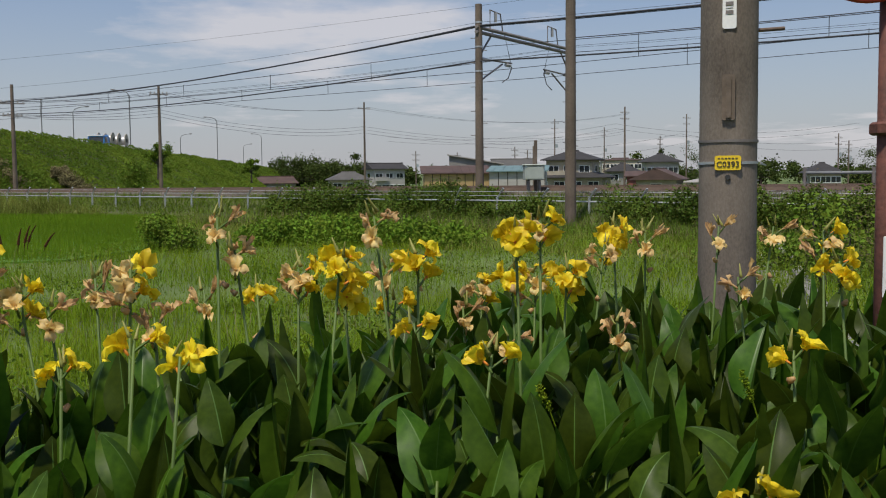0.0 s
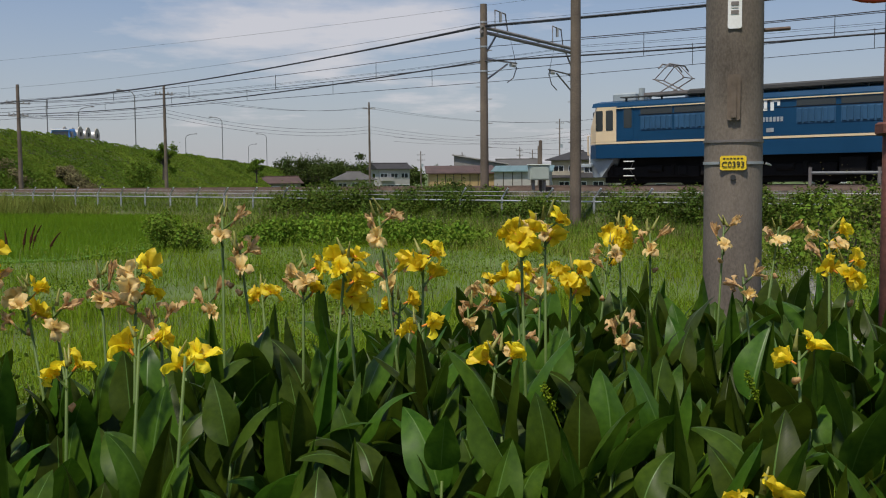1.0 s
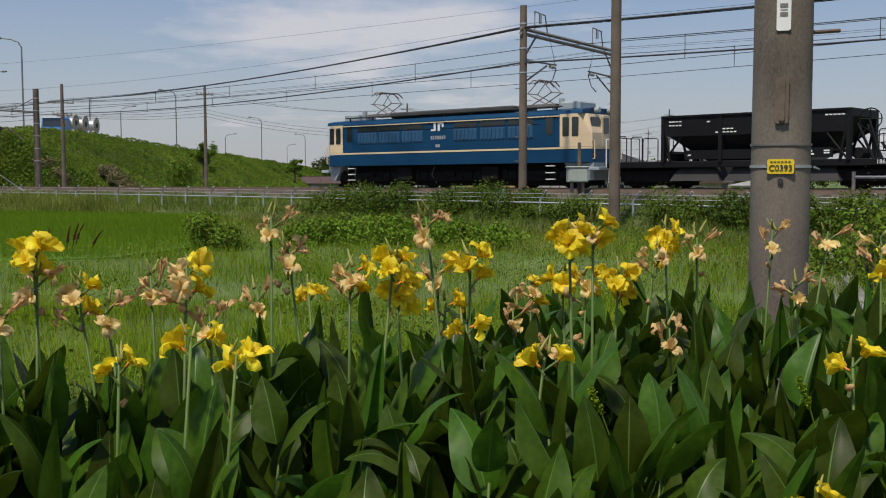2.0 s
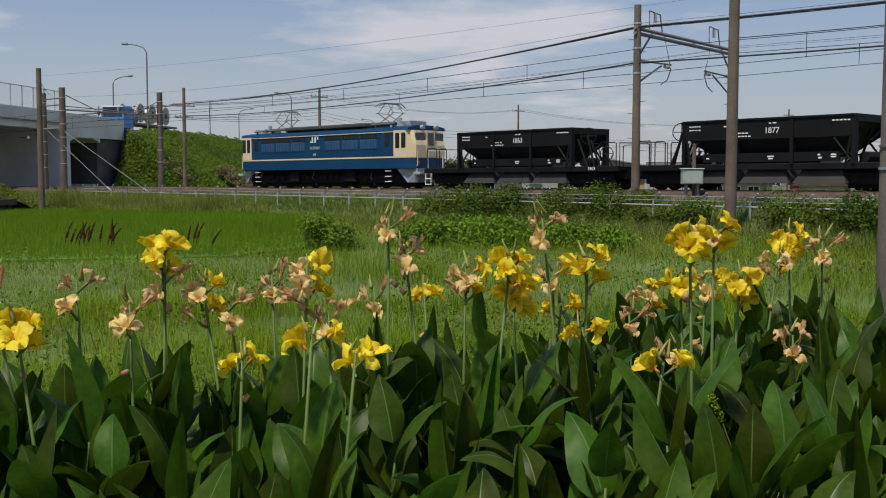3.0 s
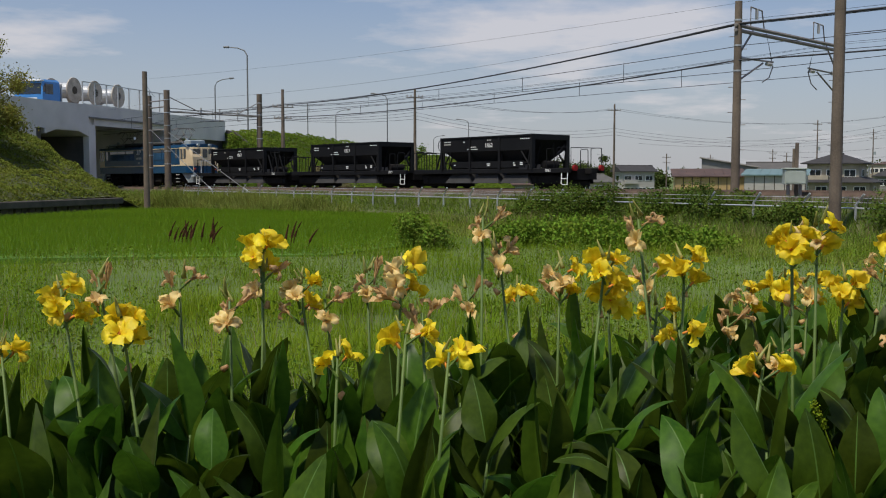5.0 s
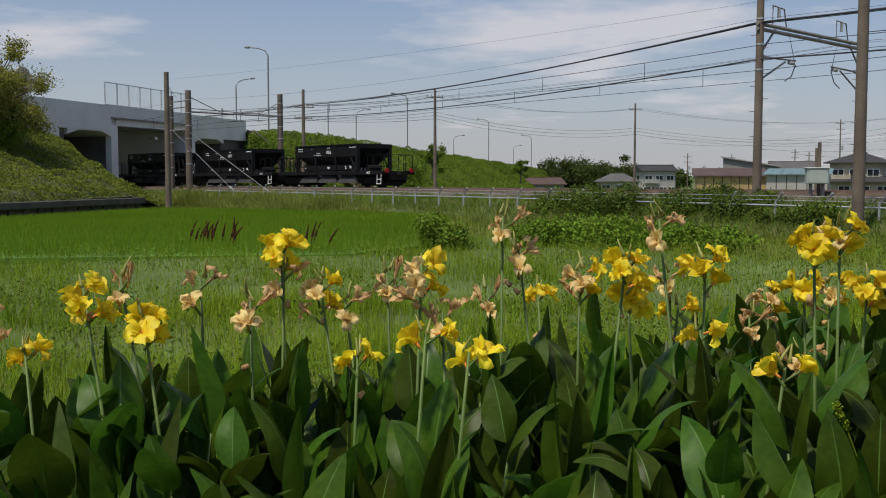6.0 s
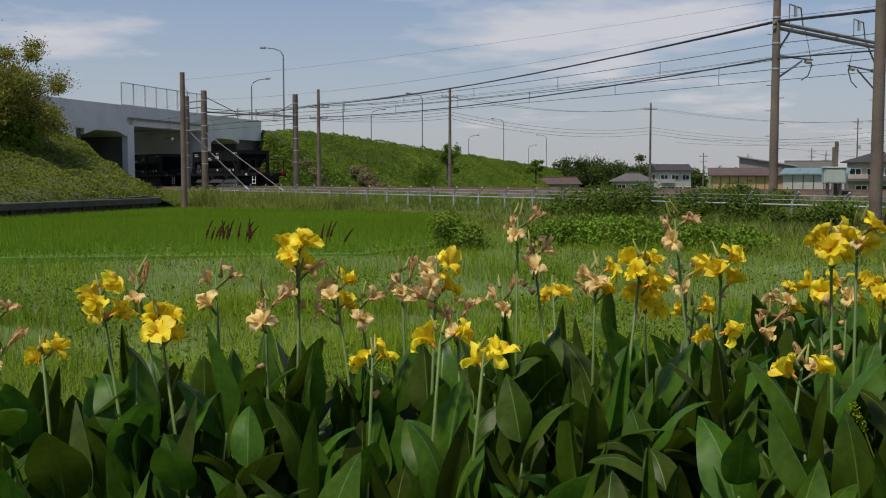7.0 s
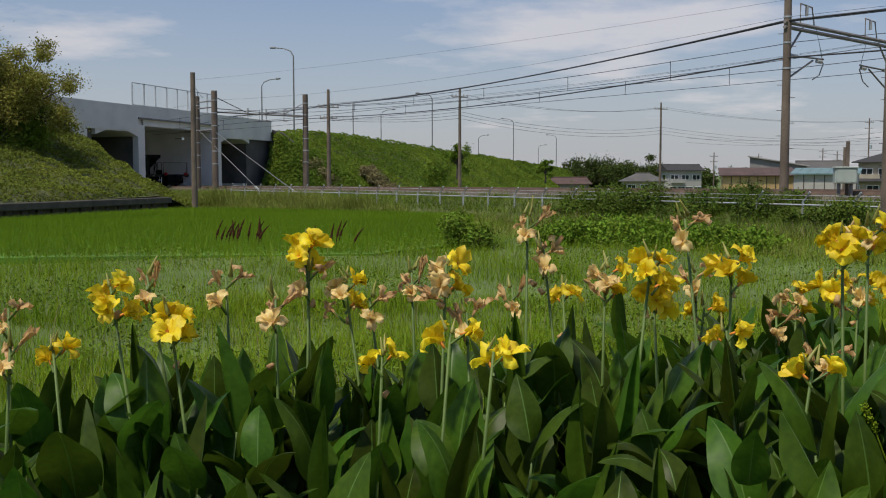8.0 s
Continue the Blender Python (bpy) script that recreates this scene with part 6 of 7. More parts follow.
def bushes():
    k = 0
    for s, p, rx, ry, h, n in ((28.8, -7.2, 3.4, 1.2, 1.45, 10000), (23.6, -7.0, 3.2, 1.1, 1.4, 10000), (19.0, -7.6, 1.6, 0.8, 1.0, 2600), (12.8, -7.6, 2.8, 1.0, 1.25, 6000), (7.6, -7.8, 2.8, 1.1, 1.2, 6000), (2.5, -7.8, 2.4, 0.9, 0.7, 2600)):
        q = line(s, p, 0.1)
        bush(q, rx, ry, h, int(n * 2.2), 0.085, turn=math.pi / 2 + heading(s), label= "dense vine-covered bush along the railway fence", key="vine", name="bush", group="bushes by the fence", seed=10 + k)
        k += 1
    bush((-6.7, 25.2, 0), 0.55, 0.45, 1.0, 3600, 0.07, "small dark green shrub in the meadow", "bush", "shrub", "", 31)
    for x, y, rx, h in ((-4.4, 27.6, 1.1, 0.75), (-2.6, 27.4, 1.2, 0.85), (-0.9, 26.8, 1.1, 0.75), (0.2, 26.2, 0.6, 0.6), (-3.5, 29.5, 1.4, 0.8)):
        shoots((x, y, 0), rx * 1.15, 0.9, h, 240, "low yellow-green shrub with upright shoots", "shoot", "low shrubs of the meadow", 40 + k)
        k += 1
    # growth beside the roadside pole
    bush((6.05, 15.9, 0), 0.3, 0.35, 1.9, 900, 0.08, "tall leafy green bush beside the concrete channel", "kudzu", "bush", "", 60, 0.2)
    shoots((7.1, 17.4, 0), 1.0, 0.5, 1.95, 90, "tangled pale half-dry shrub of thin twigs", "dry", "half-dry shrubs", 61, 0.04)
    shoots((8.1, 17.0, 0), 0.9, 0.5, 1.8, 90, "tangled pale half-dry shrub of thin twigs", "dry", "half-dry shrubs", 62, 0.04)
    bush((6.9, 18.8, 0), 1.5, 0.8, 0.7, 2400, 0.07, "spreading green weeds beside the channel", "kudzu", "bush", "", 63)
    # trees and shrubs on and behind the banks
    tree((-36.9, 45, 3.4), (-36.4, 45.2, 6.3), 2.95, 40000, 0.115, "bushy tree with thin yellowish leaves on the approach slope", "tree", 5, 0.8, 70, 0.32)
    bush((-36.6, 46.5, 3.2), 2.2, 2.0, 2.6, 12000, 0.10, "dark bush under the tree on the slope", "bush", "bush", "", 70)
    tree((-27.9, 101, 2.0), (-27.9, 101, 3.75), 1.2, 3500, 0.17, "small round tree on the road embankment", "bush", 6)
    bush((-26.5, 89, 0.6), 0.8, 0.6, 2.7, 3000, 0.16, "vine-covered stump at the foot of the bank", "bush", "bush", "", 71)
    tree((-33.5, 180, 1), (-33.5, 180, 3.3), 1.4, 2200, 0.28, "small dark tree beside the road", "bush", 8)
    for x, y, r, z, sd in ((-35, 262, 9, 3.0, 11), (-28, 268, 8.5, 2.8, 12), (-41, 270, 8, 2.0, 13), (-22, 262, 6.5, 1.8, 14)):
        tree((x, y, -2), (x, y, z - 1.2), r, 9000, 0.48, "broad dark green tree behind the fields", "wood", sd, 0.5, 40, 0.3)
    for x, y, r, z, sd in ((20, 170, 2.2, 1.2, 21), (22.5, 172, 1.8, 0.8, 22), (46, 210, 4, 2.0, 23), (82, 190, 6, 2.8, 24), (90, 196, 6, 2.6, 25), (62, 240, 6, 2.5, 26)):
        tree((x, y, -2), (x, y, z), r, 3000, 0.32, "garden tree among the houses", "wood", sd, 0.7, 24, 0.3)
    for i, (x, y, z) in enumerate(((-37.6, 90.6, 0.6), (-38.6, 90.9, 1.4), (-39.6, 91.2, 2.2), (-33.2, 93.5, 0.4), (-34.3, 94.2, 1.1), (-35.4, 95.0, 1.8))):
        bush((x, y, z), 0.8, 0.7, 1.2, 1500, 0.16, "brown withered scrub on the bank", "dry", "scrub", "withered scrub", 90 + i)
    # the tree line that closes the plain
    for i in range(26):
        a = radians(-14 + i * 1.75 + 0.6 * math.sin(i * 2.3))
        d = 330 + 40 * math.sin(i * 1.7)
        r = 4.5 + 2.0 * abs(math.sin(i * 3.1))
        tree((d * math.sin(a), d * math.cos(a), -2.4), (d * math.sin(a), d * math.cos(a), 0.9 + 0.8 * math.sin(i * 5.0)), r, 1500, 0.8, "distant tree in the line that closes the plain", "wood", 200 + i, 0.5)
    # dark red weeds at the paddy's edge
    for i in range(20):
        x, y = -13.2 + 1.35 * RNG.random(), 23.4 + RNG.random()
        if i > 14:
            x += 2.7
        wd = thing("red_weed", "dark red seeded weed stalk at the paddy's edge", "weed", "red weeds")
        h = 0.66 + 0.26 * RNG.random()
        a = RNG.uniform(-0.05, 0.36)
        way = [V(x + a * u ** 2.2, y, h * (u - 0.14 * abs(a) * u ** 3) - 0.05) for u in (0, 0.35, 0.5, 0.65, 0.8, 0.92, 1.0)]
        part("stalk", Build().tube(way[:3], 0.012, 5), DARK_SEED, wd)
        part("seed_head", Build().tube(way[2:], 0.034, 6, 0.008), DARK_SEED, wd, "dark red seed spike")


def channel():
    """Concrete drain that runs away past the pole, and the low wall and guard rail behind it."""
    ch = thing("drain_channel", "narrow concrete drain channel half hidden in weeds", "channel", kind="structure")
    a, b = V(3.55, 10.0, 0), V(7.6, 24.5, 0)
    d = (b - a).normalized(); n = V(d.y, -d.x, 0)
    for o in (-0.42, 0.42):
        for i in range(7):
            q0, q1 = a + d * (i * 2.14) + n * o, a + d * (i * 2.14 + 2.12) + n * o
            pts = [[p + n * e + V(0, 0, z) for e, z in ((-0.09, -0.3), (0.09, -0.3), (0.09, 0.17), (-0.09, 0.17))] for p in (q0, q1)]
            part("kerb_block", Build().loft(pts), M["concrete_dark"], ch)
    part("channel_floor", Build().loft([[p + n * e + V(0, 0, z) for e, z in ((-0.33, -0.3), (0.33, -0.3), (0.33, 0.05), (-0.33, 0.05))] for p in (a, b)]), M["concrete_dark"], ch)
    gr = thing("guard_rail", "weathered guard rail on posts behind the weeds", "guard rail")
    g0, g1 = V(11.6, 33.0, 0), V(17.2, 30.5, 0)
    for i in range(4):
        q = g0.lerp(g1, i / 3)
        part("post", Build().tube([q - V(0, 0, 0.4), q + V(0, 0, 1.98)], 0.06, 8), M["steel"], gr)
    for z in (1.8, 1.35):
        part("rail", Build().tube([g0 + V(0, 0, z), g1 + V(0, 0, z)], 0.05, 8), M["lamp_steel"], gr)
    wl = Build().loft([[g0 + V(0.3, 1.0, -0.5), g0 + V(0.3, 1.3, -0.5), g0 + V(0.3, 1.3, 1.05), g0 + V(0.3, 1.0, 1.05)], [g1 + V(0, 1.0, -0.5), g1 + V(0, 1.3, -0.5), g1 + V(0, 1.3, 1.05), g1 + V(0, 1.0, 1.05)]])
    whole("low_wall", wl, M["concrete"], "low pale concrete wall behind the weeds", "wall", kind="structure")


def near_grass():
    """Wild grass that leans through the cannas near the road."""
    n = 420
    a, d = np.radians(RNG.uniform(8, 26, n)), RNG.uniform(2.1, 3.2, n)
    p = np.stack([d * np.sin(a), d * np.cos(a), np.full(n, 0.25)], 1)
    stuff("wild_grass", blades(p, 0.85, 0.008, 0.75), BLADE, LEAF["grass"], "long thin wild grass between the cannas", "grass")
    for i in range(3):
        a, d = radians(RNG.uniform(4, 24)), RNG.uniform(2.4, 3.6)
        x, y, h, l = d * math.sin(a), d * math.cos(a), RNG.uniform(1.05, 1.4), RNG.uniform(-0.2, 0.2)
        fx = thing("foxtail", "green foxtail grass with a bristly seed head", "grass", "foxtails")
        part("stalk", Build().tube([(x, y, 0.15), (x + l * 0.3, y, h * 0.7), (x + l, y, h)], 0.002, 4), LEAF["grass"], fx)
        t = RNG.random(160)
        c = np.stack([x + l + 0.03 * t * np.sign(l), np.full(160, y), h + 0.07 * t], 1) + RNG.normal(0, 0.005, (160, 3))
        part("seed_head", fast_mesh("seed_head", leaves(c, RNG.normal(0, 1, (160, 3)), 0.009), LEAFQ, LEAF["grass"]), LEAF["grass"], fx)


grasses()
near_grass()
weed_mounds()
bushes()
channel()


# ---- the cannas ----
def petal_material(name, base, other, trans=0.3):
    return mat(name, base, 0.55, 0.1, 14, 90, 0.08, hue=other, per="object", amount=0.14, trans=trans + 0.1)


YELLOW = petal_material("canna_yellow", (0.88, 0.64, 0.010), (0.93, 0.76, 0.035))
FADED = petal_material("faded_petal", (0.84, 0.56, 0.15), (0.90, 0.70, 0.34))
WITHER = petal_material("withered_petal", (0.56, 0.31, 0.11), (0.80, 0.56, 0.27), 0.3)
THROAT = mat("orange_throat", (0.62, 0.20, 0.02), 0.6, 0.2, 20, 90, 0.05)
STEM = mat("canna_stem", (0.07, 0.13, 0.016), 0.55, 0.2, 6, 50, 0.03, hue=(0.11, 0.17, 0.028), trans=0.05)
BUD = mat("canna_bud", (0.26, 0.30, 0.06), 0.5, 0.2, 10, 50, 0.03, hue=(0.42, 0.36, 0.10), trans=0.15)
RIB = mat("leaf_rib", (0.075, 0.15, 0.018), 0.45, 0.15, 8, 40, 0.02, trans=0.15)


def veined(m):
    """Fine slanting veins as relief on the canna leaf."""
    nt = m.node_tree
    N, L = nt.nodes.new, nt.links.new
    co, sep, ab = N("ShaderNodeTexCoord"), N("ShaderNodeSeparateXYZ"), N("ShaderNodeMath")
    L(co.outputs["Object"], sep.inputs[0])
    ab.operation = "ABSOLUTE"; L(sep.outputs["X"], ab.inputs[0])
    s1 = N("ShaderNodeMath"); s1.operation = "MULTIPLY_ADD"; s1.inputs[1].default_value = -1.3
    L(ab.outputs[0], s1.inputs[0]); L(sep.outputs["Z"], s1.inputs[2])
    s2 = N("ShaderNodeMath"); s2.operation = "MULTIPLY"; s2.inputs[1].default_value = 520.0; L(s1.outputs[0], s2.inputs[0])
    s3 = N("ShaderNodeMath"); s3.operation = "SINE"; L(s2.outputs[0], s3.inputs[0])
    bp = N("ShaderNodeBump"); bp.inputs["Strength"].default_value = 0.022; bp.inputs["Distance"].default_value = 0.004
    L(s3.outputs[0], bp.inputs["Height"])
    bs = [n for n in nt.nodes if n.type == "BSDF_PRINCIPLED"][0]
    L(bp.outputs[0], bs.inputs["Normal"])


veined(LEAF["canna"])


def leaf_mesh(length, width, bend, fold, wave, seed):
    """A broad pointed blade; it grows up along z and bends back towards +y; x is across."""
    rng = random.Random(seed)
    b = Build()
    n, across = 13, (-1.0, -0.66, -0.33, -0.035, 0.035, 0.33, 0.66, 1.0)
    ph = rng.uniform(0, 6)
    tw = rng.uniform(-0.5, 0.5)
    ang, py, pz = 0.0, 0.0, 0.0
    rows = []
    for i in range(n + 1):
        t = i / n
        w = width / 2 * (math.sin(math.pi * min(1, t ** 0.78)) ** 0.75 * (1 - 0.28 * t) + 0.02 * (1 - t))
        if i == n:
            w = 0.001
        a = bend * t ** 1.5
        if i:
            py += math.sin(a) * length / n
            pz += math.cos(a) * length / n
        row = []
        for u in across:
            x = u * w
            lift = -fold * abs(u) * w + wave * math.sin(ph + t * 9 + u * 1.5) * w * abs(u)
            q = Vector((x * math.cos(tw * t) - lift * math.sin(tw * t), 0, 0))
            lx, ly = x * math.cos(tw * t) + lift * math.sin(tw * t), lift * math.cos(tw * t) - x * math.sin(tw * t)
            row.append((lx, py + ly * math.cos(a), pz - ly * math.sin(a)))
        rows.append(row)
    b.loft(rows, caps=False, closed=False)
    me = bpy.data.meshes.new("leaf")
    me.from_pydata(b.v, [], b.f)
    me.shade_smooth()
    me.materials.append(LEAF["canna"]); me.materials.append(RIB)
    k = len(across) - 1
    for p in me.polygons:
        if p.index % k == 3:
            p.material_index = 1
    return me


LEAVES = [leaf_mesh(L0, W0, B0, F0, 0.10, i) for i, (L0, W0, B0, F0) in enumerate(
    ((0.34, 0.205, 0.5, -0.22), (0.36, 0.185, 0.8, -0.3), (0.31, 0.180, 0.25, -0.4), (0.35, 0.215, 0.6, -0.15), (0.32, 0.165, 1.1, -0.35), (0.29, 0.155, 0.15, -0.7), (0.36, 0.190, 1.3, -0.25), (0.31, 0.200, 0.35, -0.1)))]
ROLLED = leaf_mesh(0.34, 0.06, 0.2, -2.2, 0.02, 40)


def petal_mesh(length, width, curl, ruffle, seed, m, crumple=0.002):
    rng = random.Random(seed)
    b = Build()
    n, across = 7, (-1, -0.6, -0.2, 0.2, 0.6, 1)
    ph = rng.uniform(0, 6)
    rows, y, z = [], 0.0, 0.0
    for i in range(n + 1):
        t = i / n
        w = width / 2 * (0.28 + 0.95 * t ** 0.8) * (1 - 0.62 * max(0, t - 0.72) / 0.28)
        a = curl * t * t
        if i:
            y += math.sin(a + 0.55) * length / n
            z += math.cos(a + 0.55) * length / n
        row = []
        for u in across:
            r = ruffle * math.sin(ph + u * 4.2 + t * 3) * t * width
            cup = 0.16 * width * u * u * (1 - t)
            row.append((u * w, y - (r + cup) * math.cos(a), z + (r + cup) * math.sin(a) + rng.uniform(-crumple, crumple)))
        rows.append(row)
    b.loft(rows, caps=False, closed=False)
    me = bpy.data.meshes.new("petal")
    me.from_pydata(b.v, [], b.f)
    me.shade_smooth()
    me.materials.append(m)
    return me


PETALS = {"y": [petal_mesh(0.095, 0.092, c, 0.20, i, YELLOW) for i, c in enumerate((0.9, 1.6, 0.3, 2.2, -0.4))],
          "f": [petal_mesh(0.090, 0.065, c, 0.30, 10 + i, FADED, 0.005) for i, c in enumerate((1.4, 0.2, 2.4))],
          "w": [petal_mesh(0.105, 0.036, c, 0.5, 20 + i, WITHER, 0.009) for i, c in enumerate((0.2, 1.6, 2.9, -0.5))]}


def small_mesh(build, m, name):
    me = build.mesh(name, True)
    me.materials.append(m)
    return me


CORE = small_mesh(Build().tube([(0, 0, -0.03), (0, 0, 0.0), (0, 0, 0.02)], 0.006, 6, 0.009), THROAT, "throat")
DRYCORE = small_mesh(Build().tube([(0, 0, -0.04), (0, 0, 0.0), (0, 0, 0.02)], 0.006, 6, 0.008), WITHER, "throat")
BUDM = small_mesh(Build().tube([(0, 0, 0), (0.0, 0, 0.02), (0.002, 0, 0.05), (0.004, 0, 0.075)], 0.010, 6, 0.002), BUD, "bud")
SEED = small_mesh(Build().tube([(0, 0, 0), (0, 0, 0.010), (0, 0, 0.022)], 0.011, 6, 0.006), WITHER, "seed_pod")


def linked(name, me, parent, m):
    ob = new(name, me)
    ob.parent = parent
    ob.matrix_basis = m
    return ob


def bloom(parent, kind, where, rng, size=1.0):
    """One flower: throat and loose petals."""
    c = linked("bloom", CORE if kind == "y" else DRYCORE, parent, where @ Matrix.Scale(size, 4))
    n = {"y": 6, "f": 5, "w": 4}[kind]
    a0 = rng.uniform(0, 360)
    for k in range(n):
        me = rng.choice(PETALS[kind])
        tilt = rng.uniform(-26, 26) if kind == "y" else rng.uniform(-32, 12) if kind == "f" else rng.uniform(-46, -4)
        linked("petal", me, c, pose(0, 0, 0, 0, 0, a0 + k * 360 / n + rng.uniform(-26, 26)) @ pose(0, 0, 0, -tilt, 0, 0) @ Matrix.Scale(rng.uniform(0.85, 1.15), 4))
    return c


CANNA = {"y": ("canna lily with fresh yellow blooms above broad green leaves", "cannas in bloom"),
         "m": ("canna lily with yellow and faded apricot blooms", "cannas in bloom"),
         "w": ("canna lily with withered brown-pink blooms", "cannas in bloom"),
         "s": ("canna lily with one or two small yellow blooms", "cannas in bloom"),
         "": ("leafy canna without flowers, broad dark green leaves", "leafy cannas")}


def canna(x, y, top, kind, seed):
    rng = random.Random(seed)
    pl = thing("canna", CANNA[kind][0], "canna", CANNA[kind][1])
    g = 0.15
    bx, by = x + rng.uniform(-0.16, 0.16), y + rng.uniform(-0.06, 0.16)
    base, tip = V(bx, by, g - 0.1), V(x, y, top if kind else top - 0.32)
    mid = base.lerp(tip, 0.5) + V(rng.uniform(-0.05, 0.05), 0, 0)
    pl.location = (bx, by, 0)
    off = V(bx, by, 0)
    part("stem", Build().tube([base - off, mid - off, tip - off], 0.0075, 7, 0.004), STEM, pl, smooth=True)
    nl = rng.randint(10, 12)
    lim = min(top - (0.14 if kind else 0.0), 1.46)
    a0 = rng.uniform(0, 360)
    for k in range(nl):
        h = max(0.12, 0.42 + (lim - 0.66) * (k + rng.uniform(0.1, 0.9)) / nl)
        f = h / max(0.3, tip.z)
        q = base.lerp(tip, min(0.95, f)) - off
        me = rng.choice(LEAVES)
        tilt = rng.uniform(4, 40) - 8 * k / nl
        linked("leaf", me, pl, Matrix.Translation((q.x, q.y, h)) @ pose(0, 0, 0, 0, 0, a0 + k * 140 + rng.uniform(-35, 35)) @ pose(0, 0, 0, -tilt, 0, 0) @ Matrix.Scale(rng.uniform(0.54, 0.86), 4))
    if not kind:
        if rng.random() < 0.4:
            linked("rolled_leaf", ROLLED, pl, Matrix.Translation((tip.x - bx, tip.y - by, tip.z - 0.03)) @ pose(0, 0, 0, rng.uniform(-15, 15), rng.uniform(-20, 20), rng.uniform(0, 360)))
        return pl
    # the head: blooms in twos and threes along the top, buds above
    kinds = {"y": "yyyyf", "m": "yffyw", "w": "wwfww", "s": "yy"}[kind]
    n = {"y": 4, "m": 5, "w": 3, "s": 2}[kind]
    axis = tip - base
    for k in range(n):
        z = -0.005 - (0.034 if kind == "w" else 0.022) * k + rng.uniform(-0.01, 0.01)
        az = k * 137 + rng.uniform(-25, 25)
        lean = rng.uniform(30, 75) if kind != "w" else rng.uniform(10, 70)
        r = 0.02 + 0.022 * rng.random()
        q = tip - off + V(math.cos(radians(az)) * r, math.sin(radians(az)) * r * 0.8, z)
        part("stalk", Build().tube([tip - off + V(0, 0, z - 0.03), q], 0.004, 5), STEM, pl)
        bloom(pl, kinds[k % len(kinds)], Matrix.Translation(q) @ pose(0, 0, 0, 0, 0, az) @ pose(0, 0, 0, 0, lean, 0), rng, rng.uniform(0.46, 0.62))
    for k in range(rng.randint(1, 3)):
        q = tip - off + V(rng.uniform(-0.015, 0.015), rng.uniform(-0.015, 0.015), 0.0 + 0.008 * k)
        linked("bud", BUDM, pl, Matrix.Translation(q) @ pose(0, 0, 0, rng.uniform(-35, 35), rng.uniform(-35, 35), 0) @ Matrix.Scale(rng.uniform(0.5, 0.85), 4))
    for k in range(rng.randint(0, 1)):
        f = 0.86 + 0.1 * rng.random()
        q = base.lerp(tip, f) - off
        linked("seed_pod", SEED, pl, Matrix.Translation(q + V(rng.uniform(-0.015, 0.015), rng.uniform(-0.015, 0.015), 0)) @ pose(0, 0, 0, rng.uniform(-60, 60), rng.uniform(-60, 60), 0))
    return pl


# flower heads: place and height, fresh (y), mixed (m) or withered (w)
HEADS_A = [(-2.02, 2.40, 1.53, "w"), (-1.87, 2.39, 1.42, "s"), (-1.83, 2.17, 1.47, "w"), (-1.69, 2.40, 1.60, "y"), (-1.66, 2.53, 1.62, "w"), (-1.56, 2.48, 1.52, "y"), (-1.52, 2.73, 1.60, "w"), (-1.35, 2.93, 1.69, "y"), (-1.35, 2.71, 1.54, "w"), (-1.34, 2.93, 1.61, "w"), (-1.23, 2.95, 1.57, "m"), (-1.16, 2.98, 1.52, "w"), (-1.10, 3.22, 1.58, "w"), (-0.99, 2.62, 1.41, "s"), (-0.88, 2.87, 1.64, "m"), (-0.82, 2.88, 1.50, "w"), (-0.78, 3.31, 1.53, "w"), (-0.76, 2.49, 1.50, "s"), (-0.71, 3.22, 1.77, "w"), (-0.67, 3.28, 1.66, "w"), (-0.65, 3.54, 1.50, "s"), (-0.63, 2.42, 1.47, "s"), (-0.48, 3.37, 1.59, "m"), (-0.30, 2.98, 1.66, "y"), (-0.30, 3.04, 1.58, "y")]
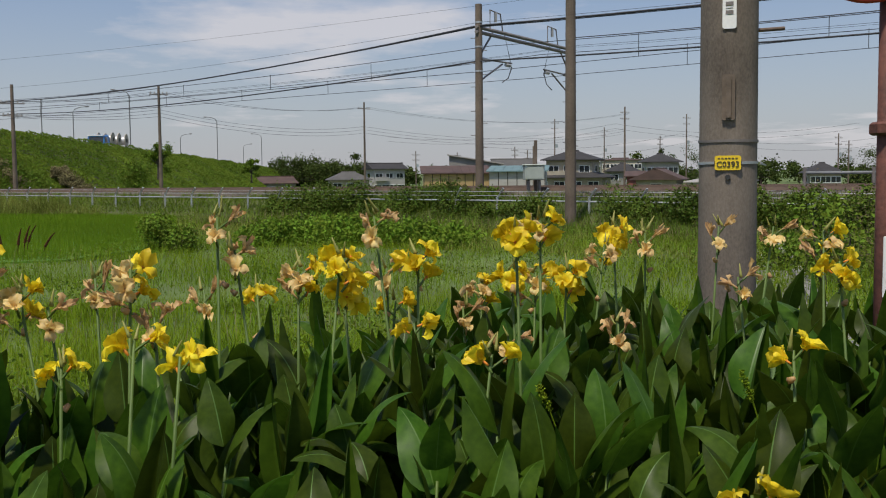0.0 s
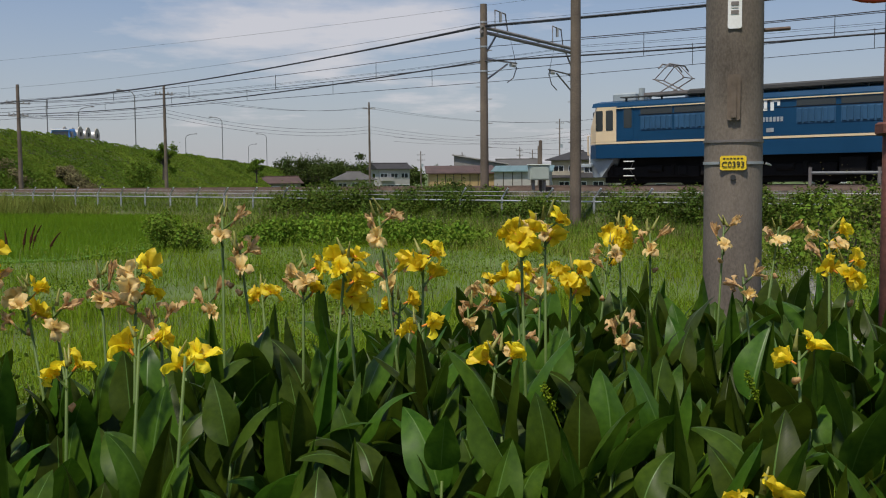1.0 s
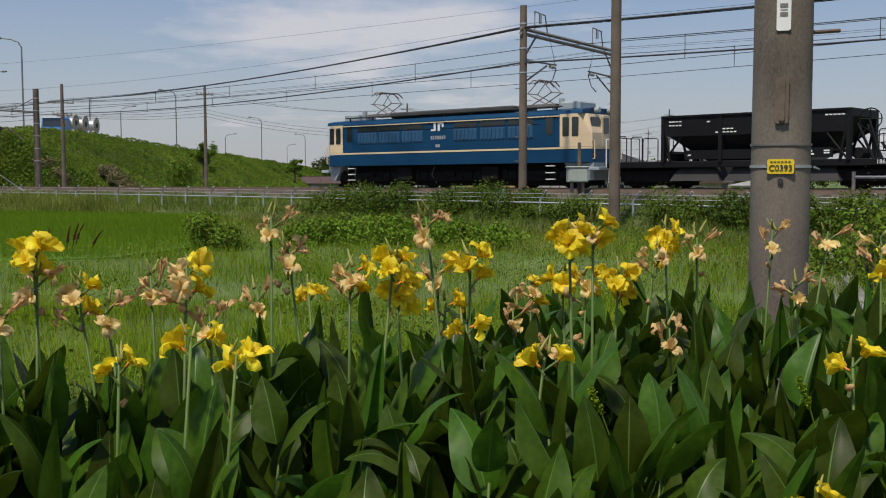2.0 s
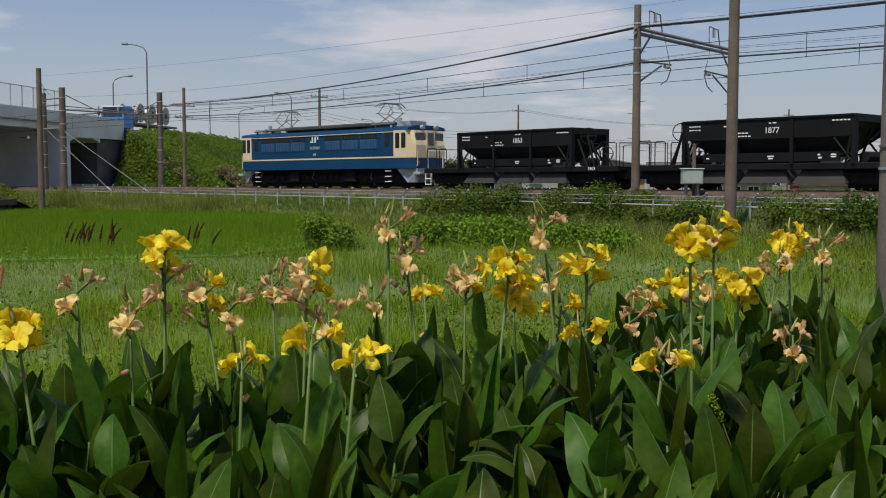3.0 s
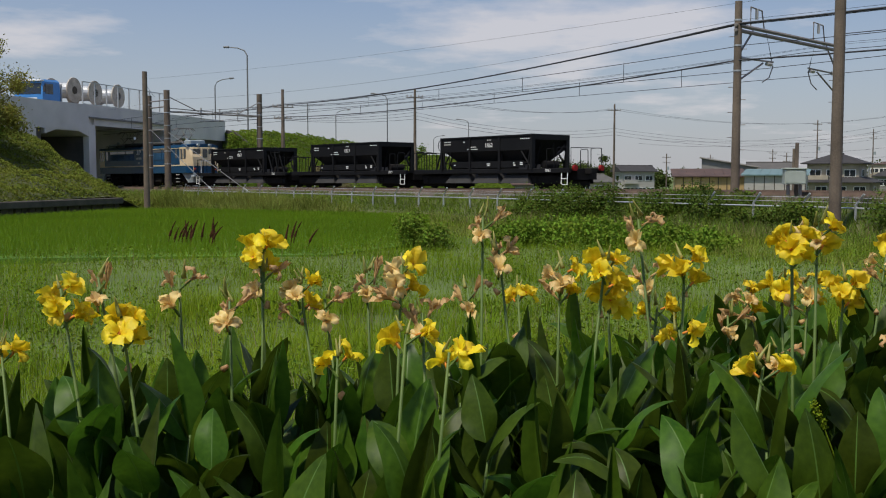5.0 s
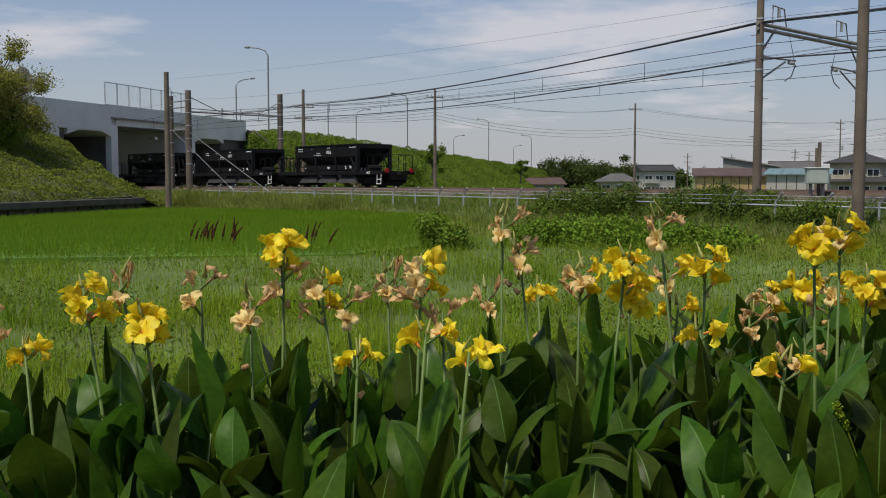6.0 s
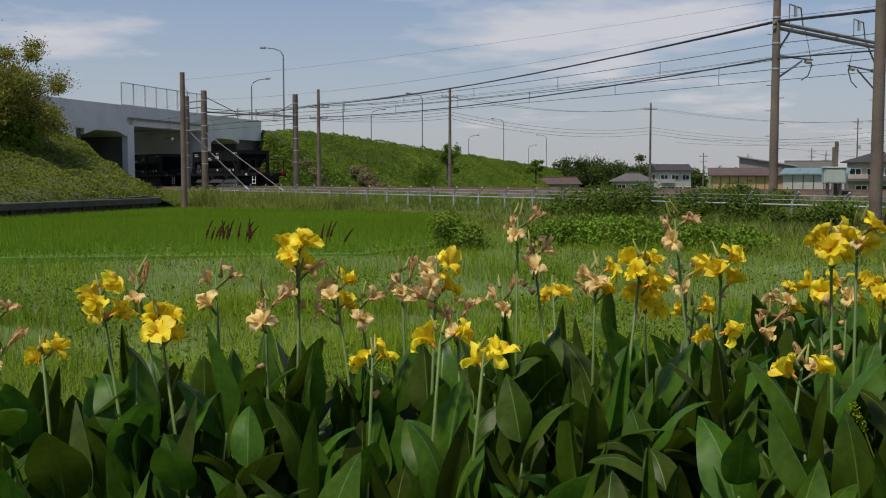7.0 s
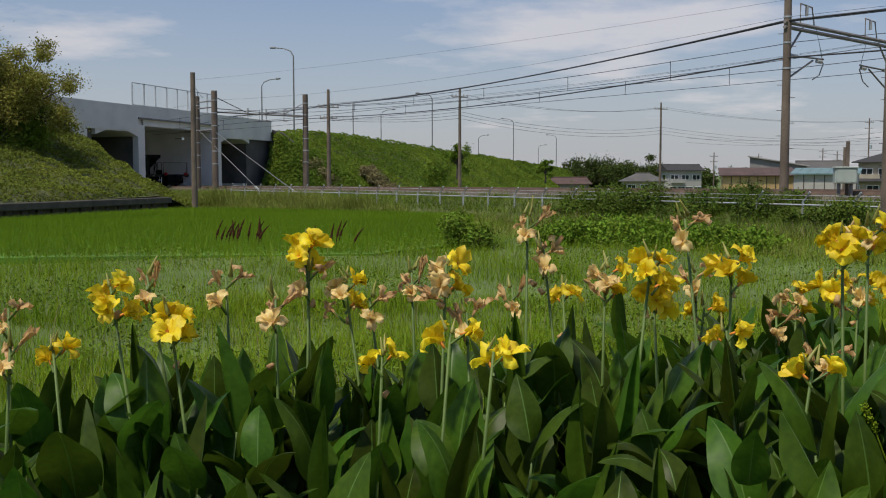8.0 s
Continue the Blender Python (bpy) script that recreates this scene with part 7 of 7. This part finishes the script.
HEADS_B = [(-0.23, 3.39, 1.76, "w"), (-0.20, 3.59, 1.57, "w"), (-0.17, 3.60, 1.46, "s"), (-0.09, 3.00, 1.46, "s"), (-0.08, 3.20, 1.65, "y"), (0.07, 3.80, 1.40, "w"), (0.13, 2.80, 1.40, "s"), (0.14, 4.00, 1.47, "m"), (0.21, 2.99, 1.74, "y"), (0.23, 3.69, 1.31, "w"), (0.25, 3.79, 1.54, "y"), (0.31, 3.29, 1.75, "m"), (0.34, 3.78, 1.53, "m"), (0.43, 3.57, 1.56, "y"), (0.62, 3.95, 1.62, "m"), (0.64, 3.75, 1.34, "w"), (0.67, 4.05, 1.68, "y"), (0.67, 2.20, 1.19, "s"), (0.81, 4.12, 1.65, "w"), (0.91, 2.65, 1.43, "s"), (1.05, 3.65, 1.52, "w"), (1.09, 4.06, 1.68, "w"), (1.30, 3.36, 1.60, "y"), (1.32, 3.56, 1.69, "m"), (1.41, 4.38, 1.66, "w")]


def canna_bed():
    k = 0
    for x, y, z, kind in HEADS_A + HEADS_B:
        canna(x, y, z, kind, 100 + k)
        k += 1
    rng = random.Random(5)
    # leafy plants fill the bed; it reaches further back towards the pole
    placed = []
    tries = 0
    while len(placed) < 268 and tries < 9000:
        tries += 1
        a, d = rng.uniform(-44, 29), rng.uniform(2.3, 5.3)
        back = 3.6 + 1.7 * smooth_step(-22, 8, a)
        if d > back:
            continue
        x, y = d * math.sin(radians(a)), d * math.cos(radians(a))
        if any((x - p) ** 2 + (y - q) ** 2 < 0.15 ** 2 for p, q in placed):
            continue
        placed.append((x, y))
        canna(x, y, rng.uniform(1.2, 1.5) - 0.12 * smooth_step(2.8, 2.1, d), "", 500 + tries)


canna_bed()


# ---- what moves ----
def motions():
    times = [i * 0.25 for i in range(33)]
    def along(t):
        """Metres along the line of the locomotive's leading end."""
        return 54.0 + 17.07 * (t - 3.0)
    offsets = [(loco, 7.2)] + [(w, 18.18 + 3.55 + 12.8 * i) for i, w in enumerate(wagons)]
    for ob, back in offsets:
        walk(ob, [(t, line_pose(along(t) - back)) for t in times])
    for w, x, r in WHEELS:
        rows = []
        for i in range(241):
            t = i / 30.0
            rows.append((t, Matrix.Translation((x, 0, r)) @ Matrix.Rotation(17.07 * t / r, 4, "Y")))
        walk(w, rows)
    walk(lorry, [(t, pose(-48.2, TRUCK_Y(t), lorry_z(TRUCK_Y(t)), 0, 0, 0)) for t in times])


motions()
